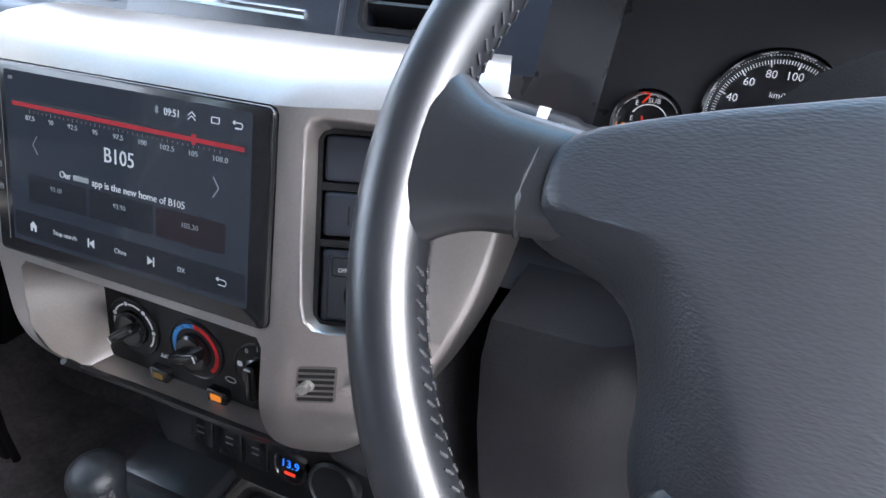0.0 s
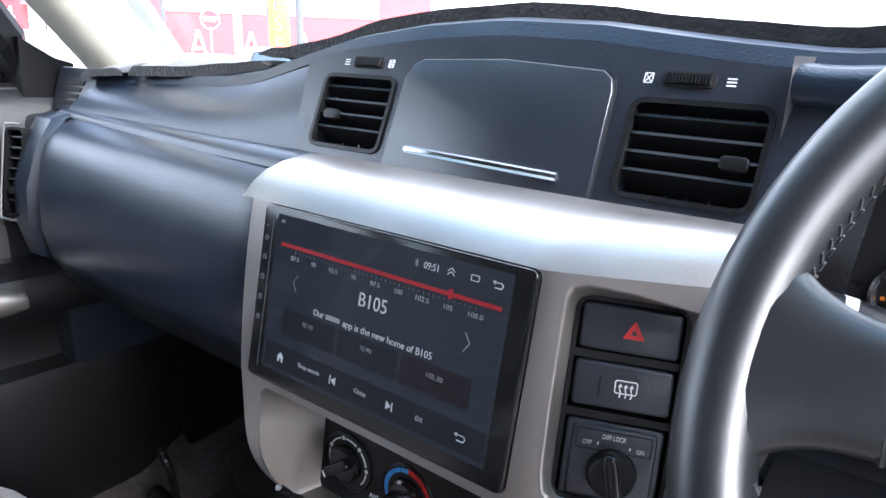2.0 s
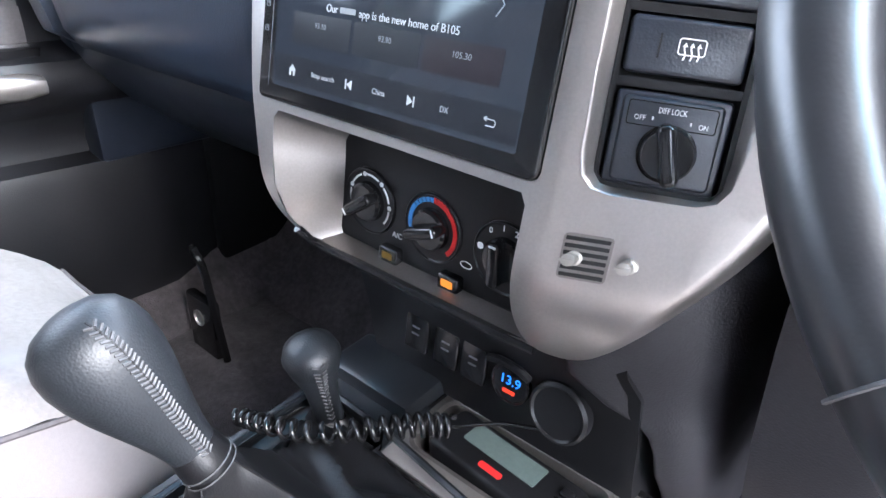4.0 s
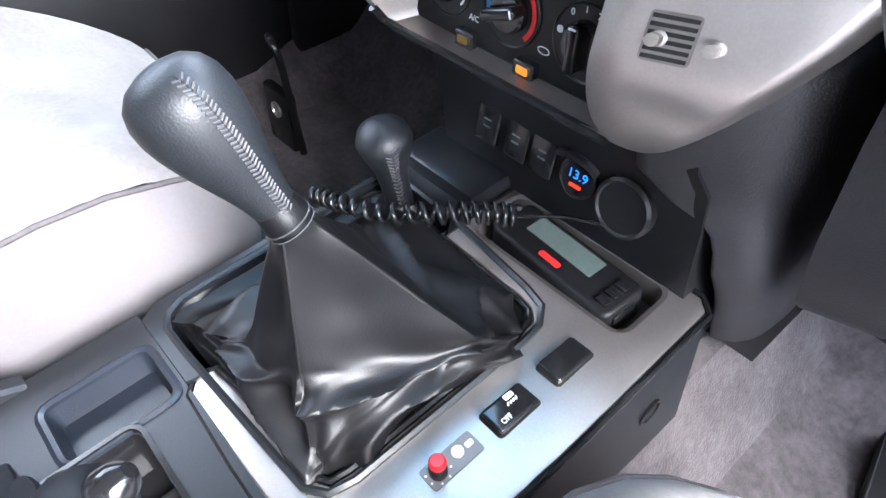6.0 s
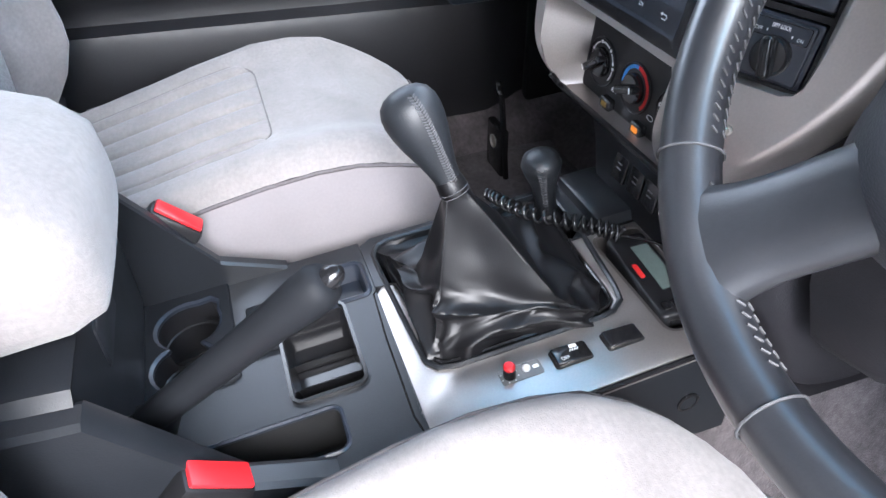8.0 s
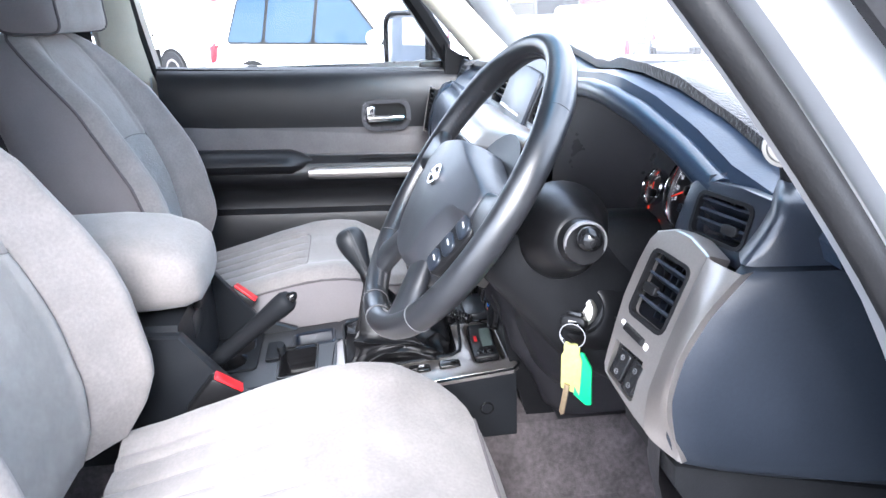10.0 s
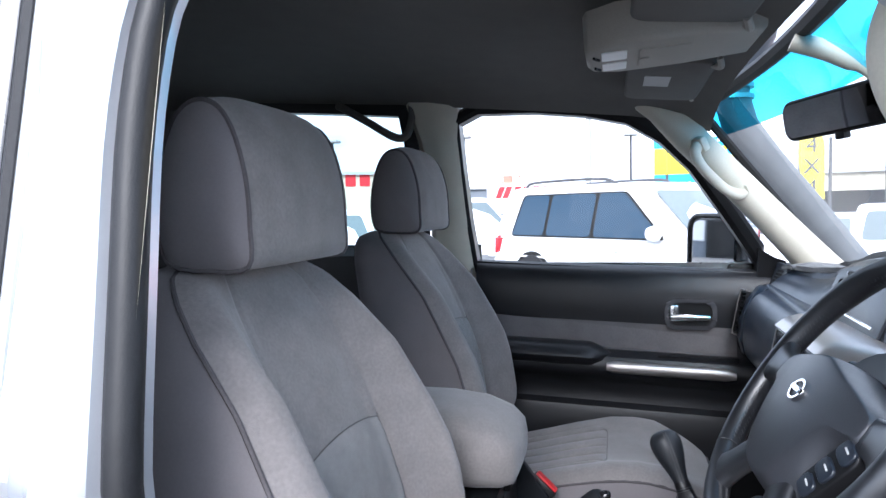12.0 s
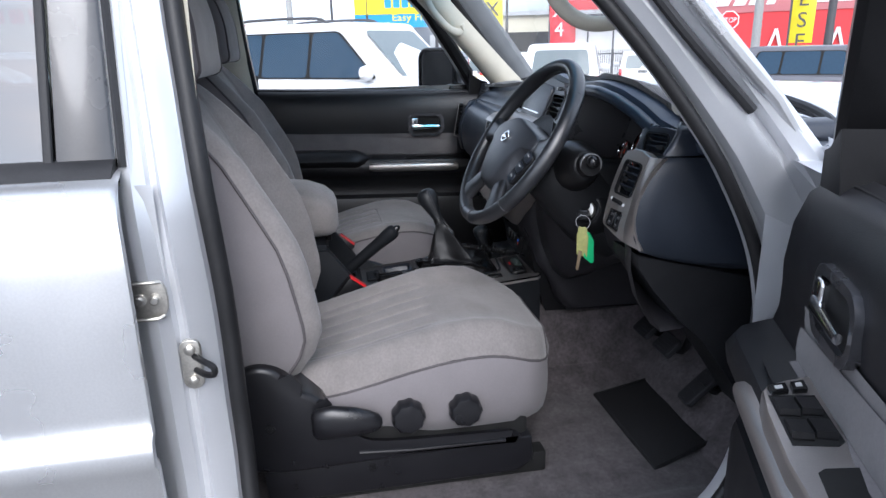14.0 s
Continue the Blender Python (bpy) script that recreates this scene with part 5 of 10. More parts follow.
    for u, sg in ((0.184, -1), (0.835, 1)):
        bm = B()
        mm = put(u, 0.391)
        tube(bm, [mm @ Vector(q) for q in ((-sg * 0.0018, 0.006, 0), (sg * 0.0022, 0, 0), (-sg * 0.0018, -0.006, 0))], 0.0004, 5)
        part("arrow_mark", bm, "screen_text" if sg > 0 else "screen_grey", h, smooth=0)
    # touch keys down the side of the surround
    for k, (u, v) in enumerate(((0.022, 0.06), (0.022, 0.12), (0.024, 0.189), (0.024, 0.299), (0.024, 0.414), (0.024, 0.532), (0.024, 0.650))):
        bm = B()
        e = put(u, v) @ Matrix.Translation((0, 0, -0.0005))
        if k < 2:
            prism(bm, rrect(0.0022, 0.0010, 0.0003, 1), 0, 0.0003, e)
        else:
            band(bm, rrect(0.0038, 0.0038, 0.0017 if k == 2 else 0.0008, 3), rrect(0.0028, 0.0028, 0.0012 if k == 2 else 0.0005, 3), 0, 0.0003, e)
            prism(bm, rrect(0.0007, 0.0026, 0.0002, 1, 0.0002, 0.001), 0, 0.0003, e)
        part("touch_key", bm, "screen_grey", h, smooth=0)


def screen_mat():
    g = lambda nm, c, s: material(nm, tuple(0.6 * v for v in c), 0.22, emit=c, emit_strength=0.48 * s, spot=0.02, rough_var=0.02)
    M["screen_white"] = g("display_white", (0.36, 0.385, 0.41), 0.20)
    M["screen_text"] = g("display_text", (0.22, 0.24, 0.26), 0.15)
    M["screen_grey"] = g("display_grey", (0.14, 0.15, 0.17), 0.12)
    M["screen_dim"] = g("display_dim", (0.020, 0.022, 0.028), 0.20)
    M["screen_tile"] = g("display_tile", (0.013, 0.015, 0.020), 0.18)
    M["screen_tile_red"] = g("display_tile_red", (0.016, 0.012, 0.016), 0.18)
    M["screen_red"] = g("display_red", (0.30, 0.022, 0.032), 0.16)
    m = material("display_glass", (0.010, 0.012, 0.016), 0.08, emit=(0.020, 0.025, 0.034), emit_strength=0.13, spot=0.03, rough_var=0.02)
    return m


build_head_unit()


def build_heater():
    p = thing("heater_panel", (-0.03, -0.09, 0.98), "black heater control panel with three rotary knobs", "heater controls")
    m = plane_m((-0.0385, -0.0815, 1.0145), X1, Vector((0, 0.03, 1)))
    bm = B()
    prism(bm, rrect(0.196, 0.088, 0.004, 3, 0, 0.008), -0.01, 0.0, m, 0.001)
    part("panel", bm, "black", p)
    for cx, cy, kind in ((-0.0615, 0.002, "mode"), (0.0005, 0.0005, "temp"), (0.0620, -0.0005, "fan")):
        mm = m @ Matrix.Translation((cx, cy, 0))
        bm = B()
        lathe(bm, [(0.0255, 0), (0.0255, 0.001), (0.0245, 0.002), (0.0235, 0.001), (0, 0.001)], mm, 40)
        dial = part("dial", bm, "black", p, "round dial with printed scale")
        bm = B()
        lathe(bm, [(0.0150, 0.0005), (0.0148, 0.006), (0.013, 0.008), (0, 0.0085)], mm, 28)
        knob = part("knob", bm, "black_gloss", p, "glossy black rotary knob")
        ang = {"mode": 215, "temp": 20, "fan": 90}[kind]
        mk = mm @ Matrix.Rotation(radians(ang), 4, "Z")
        bm = B()
        prism(bm, rrect(0.031, 0.0085, 0.004, 4), 0.004, 0.0165, mk, 0.0025)
        part("knob_grip", bm, "black_gloss", knob)
        mark("pointer", rrect(0.0012, 0.0055, 0.0004, 1, 0.0135, 0), mk @ Matrix.Translation((0, 0, 0.0165)), "white_mark", knob, 0.0004)
        def arc(a0, a1, r0, r1, mt, seg=8):
            bm = B()
            pts = [(r1 * math.cos(radians(lerp(a0, a1, k / seg))), r1 * math.sin(radians(lerp(a0, a1, k / seg)))) for k in range(seg + 1)]
            pts += [(r0 * math.cos(radians(lerp(a1, a0, k / seg))), r0 * math.sin(radians(lerp(a1, a0, k / seg)))) for k in range(seg + 1)]
            prism(bm, pts, 0.001, 0.0016, mm)
            part("scale_arc", bm, mt, dial, smooth=0)
        if kind == "temp":
            for k in range(12):
                arc(212 - 10.5 * k, 212 - 10.5 * k - (7.5 if k > 5 else 10), 0.0188, 0.0222, "blue_mark", 2)
            arc(82, -48, 0.0188, 0.0222, "red_mark", 14)
            for k in range(5):
                arc(88 - 8 * k, 84 - 8 * k, 0.0188, 0.0228, "red_mark", 2)
        elif kind == "mode":
            for k in range(5):
                arc(200 - 52 * k, 200 - 52 * k - 34, 0.0195, 0.0208, "white_mark", 4)
            for k in range(5):
                a = radians(208 - 52 * k)
                mark("mode_mark", rrect(0.0034, 0.0034, 0.0012, 2, 0.0203 * math.cos(a), 0.0203 * math.sin(a)), mm @ Matrix.Translation((0, 0, 0.001)), "white_mark", dial)
        else:
            for s, a in (("0", 128), ("1", 98), ("2", 70), ("3", 42), ("4", 14)):
                lettering("lettering", s, 0.0058, mm @ Matrix.Translation((0.0205 * math.cos(radians(a)), 0.0205 * math.sin(radians(a)), 0.0012)), "white_mark", dial)
            mark("fan_mark", rrect(0.0045, 0.0045, 0.0016, 2, -0.0200, 0.003), mm @ Matrix.Translation((0, 0, 0.001)), "white_mark", dial)
    for cx, cy, lens in ((-0.0370, -0.0320, "amber_off"), (0.0205, -0.0325, "amber")):
        mm = m @ Matrix.Translation((cx, cy, 0))
        bm = B()
        prism(bm, rrect(0.018, 0.012, 0.002, 3), 0, 0.007, mm, 0.0015)
        b = part("push_button", bm, "black_gloss", p, "small black push button")
        mark("lamp", rrect(0.0100, 0.0055, 0.001, 2), mm @ Matrix.Translation((0, 0, 0.0069)), lens, b, 0.0006, "amber indicator lamp")
    lettering("lettering", "A/C", 0.0062, m @ Matrix.Translation((-0.0335, -0.0170, 0.0003)), "white_mark", p, 0.0095)
    bm = B()
    mm = m @ Matrix.Translation((0.0310, -0.0165, 0))
    tube(bm, [mm @ Vector((0.0048 * math.cos(a), 0.0024 * math.sin(a), 0.0004)) for a in (k * math.pi / 8 for k in range(17))], 0.0004, 4)
    part("car_mark", bm, "white_mark", p, smooth=0)


build_heater()


def build_passenger_dash():
    # glovebox face
    bm = B()
    rows = []
    prof = ((-0.008, 1.232), (-0.028, 1.226), (-0.046, 1.212), (-0.058, 1.190), (-0.066, 1.150), (-0.068, 1.105), (-0.062, 1.070), (-0.048, 1.048), (-0.030, 1.040))
    for a, z in prof:
        row = []
        for k in range(27):
            x = lerp(-0.668, -0.200, k / 26)
            e = 1 - 0.55 * max(0, (abs(k - 13) - 11.2) / 1.8) ** 2
            row.append(Vector((x, a * (1.05 - 0.10 * (x + 0.43)) * e - 0.004, z)))
        rows.append(row)
    loft(bm, rows, False, False)
    part("glovebox_lid", bm, "dash_soft", dash, "soft black bulging glovebox face")
    # under the dash
    bm = B()
    rows = []
    for x in [-0.72 + 0.57 * k / 10 for k in range(11)]:
        rows.append([Vector((x, y, z)) for y, z in ((-0.034, 1.044), (-0.030, 1.030), (-0.02, 1.01), (0.03, 0.955), (0.10, 0.90), (0.22, 0.86), (0.50, 0.86))])
    loft(bm, rows, False, False)
    part("under_panel", bm, "dash", dash, "black panel under the glovebox")
    # passenger end: silver pod with a tall vent
    bm = B()
    rows = []
    for z, y in ((1.238, -0.010), (1.232, -0.030), (1.20, -0.052), (1.15, -0.070), (1.10, -0.074), (1.06, -0.064), (1.04, -0.03)):
        rows.append([Vector((-0.738, y + 0.020, z)), Vector((-0.726, y + 0.003, z)), Vector((-0.700, y - 0.004, z)), Vector((-0.672, y - 0.002, z)), Vector((-0.666, y + 0.012, z))])
    loft(bm, rows, False, False)
    part("vent_pod", bm, "dash_soft", dash, "black vent surround at the passenger end")
    m = plane_m((-0.7165, -0.054, 1.161), Vector((1, 0.32, 0)), Vector((0.095, 0.25, 1)))
    build_vent("side_vent", dash, m @ Matrix.Translation((0, 0, 0.016)), 0.027, 0.108, 7, 1, 0.0, "tall black louvred vent", deep=0.03)
    bm = B()
    tube(bm, smooth_path([m @ Vector((x, y, 0.017)) for x, y in ((0.010, 0.061), (-0.012, 0.060), (-0.0185, 0.050), (-0.0185, -0.050), (-0.012, -0.060), (0.010, -0.061))], 4), 0.0018, 8)
    part("vent_bezel", bm, "silver_dark", dash, "thin silver edge round the vent")
    m = plane_m((-0.752, 0.029, 1.257), Vector((1, 0.11, 0)), Vector((0, 0.35, 1)))
    bm = B()
    prism(bm, rrect(0.092, 0.066, 0.006, 3, 0.010, 0.004), -0.02, 0.0, m, 0.002)
    dv = part("demister_pod", bm, "dash", dash, "black corner panel with demister slots")
    for k in range(4):
        bm = B()
        x, y = -0.0235 + 0.0048 * k, -0.0165 + 0.0095 * k
        prism(bm, [(x, y), (x + 0.039, y), (x + 0.0415, y + 0.0062), (x + 0.0025, y + 0.0062)], -0.001, 0.0012, m)
        part("slot", bm, "hole", dv)
    # left and right ends and back closing
    for x0, x1, y0, z1 in ((-0.80, -0.735, -0.02, 1.228), (0.745, 0.785, 0.165, 1.262)):
        bm = B()
        box(bm, (x0, y0, 0.86), (x1, 0.30, z1), 0.012)
        part("end_cover", bm, "dash", dash)


build_passenger_dash()


def build_lower_stack():
    bm = B()
    # black block under the silver stack, leaning forward to the console
    rows = []
    for z, y, x0, x1 in ((0.974, -0.066, -0.140, 0.105), (0.958, -0.068, -0.145, 0.110), (0.940, -0.060, -0.150, 0.118), (0.90, -0.050, -0.150, 0.118), (0.86, -0.044, -0.150, 0.118), (0.80, -0.030, -0.150, 0.118), (0.70, 0.0, -0.150, 0.118)):
        rows.append([Vector((x0, y + 0.25, z)), Vector((x0, y + 0.01, z)), Vector((x0 + 0.01, y, z)), Vector((x1, y, z)), Vector((x1, y + 0.25, z))])
    loft(bm, rows, False, False)
    part("lower_panel", bm, "black", dash, "black lower centre panel")
    m = plane_m((-0.02, -0.051, 0.897), X1, Vector((0, 0.15, 1)))
    for cx in (-0.058, -0.026, 0.002):
        bm = B()
        prism(bm, rrect(0.024, 0.034, 0.002, 2, cx, 0), 0, 0.004, m, 0.0015)
        b = part("rocker_switch", bm, "black_gloss", dash, "black rocker switch")
        for dy in (0.004, -0.002):
            mark("print_bar", rrect(0.008, 0.0014, 0.0003, 1, cx, dy), m @ Matrix.Translation((0, 0, 0.004)), "dim_mark", b)
    mm = m @ Matrix.Translation((0.038, -0.001, 0))
    bm = B()
    lathe(bm, [(0.0170, 0), (0.0170, 0.004), (0.015, 0.005), (0.0145, 0.004), (0, 0.004)], mm, 28)
    vm = part("volt_meter", bm, "black_gloss", dash, "round voltmeter with blue digits")
    lettering("lettering", "13.9", 0.0105, mm @ Matrix.Translation((0, 0.002, 0.0044)), "blue_led", vm, 0.0165)
    mark("red_bar", rrect(0.011, 0.0030, 0.0006, 1, 0, -0.0068), mm @ Matrix.Translation((0, 0, 0.0042)), "red_glow", vm)
    bm = B()
    tube(bm, smooth_path([mm @ Vector(q) for q in ((-0.020, 0.014, 0.006), (-0.008, 0.019, 0.010), (0.008, 0.018, 0.010), (0.016, 0.012, 0.006))], 4), 0.0035, 6)
    part("cap_strap", bm, "black", vm)
    mm = m @ Matrix.Translation((0.0830, 0.000, 0.004))
    bm = B()
    lathe(bm, [(0.0235, -0.002), (0.0235, 0.006), (0.021, 0.008), (0.0195, 0.0065), (0, 0.006)], mm, 32)
    part("socket_cap", bm, "black", dash, "round black socket cap")
    # knee side panel between stack and driver's foot well, with the curved edge of the socket recess
    bm = B()
    front = [(-0.078, 1.070), (-0.078, 1.040), (-0.078, 1.000), (-0.074, 0.970), (-0.066, 0.945), (-0.060, 0.925), (-0.057, 0.915), (-0.055, 0.905), (-0.053, 0.890), (-0.048, 0.870), (-0.024, 0.835), (-0.008, 0.806), (0.002, 0.778), (0.014, 0.752), (0.036, 0.736)]
    left = lambda z: curve_at([(0.880, 0.128), (0.895, 0.126), (0.908, 0.120), (0.916, 0.112), (0.922, 0.100), (0.928, 0.084), (0.945, 0.070), (1.10, 0.070)], z)[0]
    cols = ((0.0, 0.030), (0.0, 0.004), (0.05, 0.001), (0.12, 0.0), (0.40, 0.002), (0.62, 0.005), (0.78, 0.012), (0.88, 0.022), (0.95, 0.038), (0.99, 0.06), (1.0, 0.10))
    rows = []
    for f, o in cols:
        rows.append([Vector((lerp(left(z), 0.160, f), y + o + 0.28 * (lerp(left(z), 0.160, f) - 0.10), z)) for y, z in front])
    rows.append([Vector((0.172, 0.30, z)) for y, z in front])
    loft(bm, rows, False, False)
    part("knee_panel", bm, "knee_grain", dash, "black grained side panel of the centre stack", smooth=60)
    bm = B()
    loft(bm, [[Vector((x, y, z)) for x in (0.120, 0.166)] for y, z in ((0.040, 0.736), (0.30, 0.730))], False, False)
    part("knee_panel_base", bm, "knee_grain", dash)


build_lower_stack()


# ---- instrument cluster ----
def build_cluster():
    c = thing("instrument_cluster", (0.33, 0.15, 1.08), "instrument cluster with white on black dials and red needles", "instrument cluster")
    tilt = Vector((0, 0.30, 1)).normalized()
    m = plane_m((0.335, 0.160, 1.183), X1, tilt)
    bm = B()
    prism(bm, rrect(0.40, 0.20, 0.02), -0.01, -0.002, m)
    part("backing", bm, "cluster_face", c, "dark grey face plate")
    # cowl walls of the cavity
    bm = B()
    rows = []
    xs = [0.150 + 0.455 * k / 32 for k in range(33)]
    def lip(x):
        return Vector((x, 0.040 - 0.030 * math.exp(-((x - 0.40) / 0.17) ** 2), arch_z(x) - 0.026))
    for f in (0.0, 0.25, 0.6, 1.0):
        rows.append([lip(x).lerp(Vector((lerp(x, 0.335 + (x - 0.335) * 0.82, 1), 0.185, min(arch_z(x) - 0.06, 1.275))), f) for x in xs])
    loft(bm, rows, False, False)
    part("hood", bm, "dash", c, "black hood over the dials")
    bm = B()
    tube(bm, [lip(x) + Vector((0, -0.003, 0.004)) for x in xs], 0.0125, 10)
    part("hood_lip", bm, "dash_soft", c)
    bm = B()
    for x0, x1 in ((0.150, 0.195), (0.605, 0.560)):
        loft(bm, [[Vector((x0, 0.02, z)), Vector((x1, 0.185, z))] for z in (1.335 if x0 < 0.3 else 1.285, 1.2, 1.08)], False, False)
    loft(bm, [[Vector((x, y, z)) for x in (0.15, 0.605)] for y, z in ((0.0, 1.085), (0.10, 1.09), (0.19, 1.095))], False, False)
    part("cavity_side", bm, "cluster_face", c)
    def dial(cx, cy, r, name):
        mm = m @ Matrix.Translation((cx - 0.335, (cy - 1.183) * 1.044, 0.004))
        bm = B()
        lathe(bm, [(r, -0.006), (r + 0.0015, 0.004), (r - 0.001, 0.0065), (r - 0.003, 0.003), (r - 0.004, -0.004)], mm, 48, caps=False)
        d = part(name, bm, "chrome", c, "dial with chrome ring")
        bm = B()
        lathe(bm, [(r - 0.003, -0.0045), (0, -0.0045)], mm, 48)
        part("dial_face", bm, "cluster_face", d)
        return d, mm
    def ticks(d, mm, r, a0, a1, n, major):
        bm = B()
        for k in range(n + 1):
            a = radians(lerp(a0, a1, k / n))
            ln = 0.0052 if k % major == 0 else 0.003
            mt = mm @ Matrix.Rotation(a, 4, "Z") @ Matrix.Translation((r - 0.006 - ln / 2, 0, -0.0042))
            prism(bm, rrect(ln, 0.0010 if k % major == 0 else 0.0006, 0.0001, 1), 0, 0.0003, mt)
        part("tick_scale", bm, "dial_white", d, smooth=0)
    def needle(d, mm, ln, ang):
        bm = B()
        mt = mm @ Matrix.Rotation(radians(ang), 4, "Z")
        prism(bm, [(0, 0.0016), (ln, 0.0006), (ln, -0.0006), (0, -0.0016)], 0.0005, 0.0016, mt)
        part("needle", bm, "red_glow", d, "red needle", smooth=0)
        bm = B()
        lathe(bm, [(0.0072, -0.003), (0.0072, 0.002), (0.005, 0.003), (0, 0.003)], mm, 24)
        part("needle_hub", bm, "black", d)
    M["dial_white"] = material("dial_print", (0.7, 0.7, 0.7), 0.6, emit=(0.8, 0.82, 0.85), emit_strength=0.06)
    d, mm = dial(0.318, 1.186, 0.050, "speedometer")
    ticks(d, mm, 0.050, 212, -32, 90, 10)
    for k in range(10):
        a = radians(212 - 244 * k / 9)
        lettering("lettering", str(20 * k), 0.0082, mm @ Matrix.Translation((0.0335 * math.cos(a), 0.0335 * math.sin(a), -0.0040)), "dial_white", d)
    lettering("lettering", "km/h", 0.0062, mm @ Matrix.Translation((0, 0.018, -0.0040)), "dial_white", d)
    needle(d, mm, 0.036, 208)
    mark("odometer", rrect(0.030, 0.011, 0.001, 1, 0, -0.026), mm @ Matrix.Translation((0, 0, -0.0042)), "screen_tile", d)
    d, mm = dial(0.437, 1.176, 0.050, "tachometer")
    ticks(d, mm, 0.050, 212, -32, 60, 10)
    for k in range(7):
        a = radians(212 - 244 * k / 6)
        lettering("lettering", str(k), 0.0082, mm @ Matrix.Translation((0.0335 * math.cos(a), 0.0335 * math.sin(a), -0.0040)), "dial_white", d)
    needle(d, mm, 0.036, 172)
    d, mm = dial(0.230, 1.170, 0.0265, "fuel_gauge")
    bm = B()
    pts = [(0.0150 * math.cos(radians(a)), 0.0150 * math.sin(radians(a))) for a in range(150, 25, -8)]
    tube(bm, [mm @ Vector((x, y + 0.001, -0.004)) for x, y in pts], 0.0005, 4)
    part("fuel_scale", bm, "dial_white", d, smooth=0)
    for s, x, y in (("E", -0.0130, 0.0035), ("F", 0.0125, 0.0020), ("E", -0.0110, 0.0160), ("SUB", 0.002, 0.0190)):
        lettering("lettering", s, 0.0055, mm @ Matrix.Translation((x, y, -0.0040)), "dial_white", d)
    mark("pump_mark", rrect(0.0045, 0.0050, 0.0006, 1, 0.0130, -0.007), mm @ Matrix.Translation((0, 0, -0.0042)), "dial_white", d)
    bm = B()
    prism(bm, [(-0.001, 0.0), (-0.0062, 0.0165), (-0.0074, 0.0160), (-0.0035, 0.0)], 0.0005, 0.0015, mm @ Matrix.Translation((0.002, -0.010, 0)))
    prism(bm, [(-0.006, 0.016), (-0.001, 0.0225), (-0.0022, 0.0228), (-0.0070, 0.0165)], 0.0005, 0.0015, mm)
    part("needle", bm, "red_glow", d, "red needle", smooth=0)
    bm = B()
    lathe(bm, [(0.006, -0.003), (0.006, 0.002), (0, 0.003)], mm @ Matrix.Translation((0.001, -0.0095, 0)), 20)
    part("needle_hub", bm, "black", d)
    mark("fuel_lamp", rrect(0.003, 0.003, 0.0012, 3, -0.0185, -0.002), mm @ Matrix.Translation((0, 0, -0.0042)), "amber", d)
    d2, mm2 = dial(0.527, 1.166, 0.0265, "temperature_gauge")
    needle(d2, mm2, 0.018, 150)
    for x, z in ((0.400, 1.236), (0.270, 1.130), (0.227, 1.139)):
        mark("warning_lamp", rrect(0.005, 0.005, 0.0015, 2), m @ Matrix.Translation((x - 0.335, (z - 1.183) * 1.044, 0)), "red_glow", c, 0.001, "red warning lamp")


build_cluster()


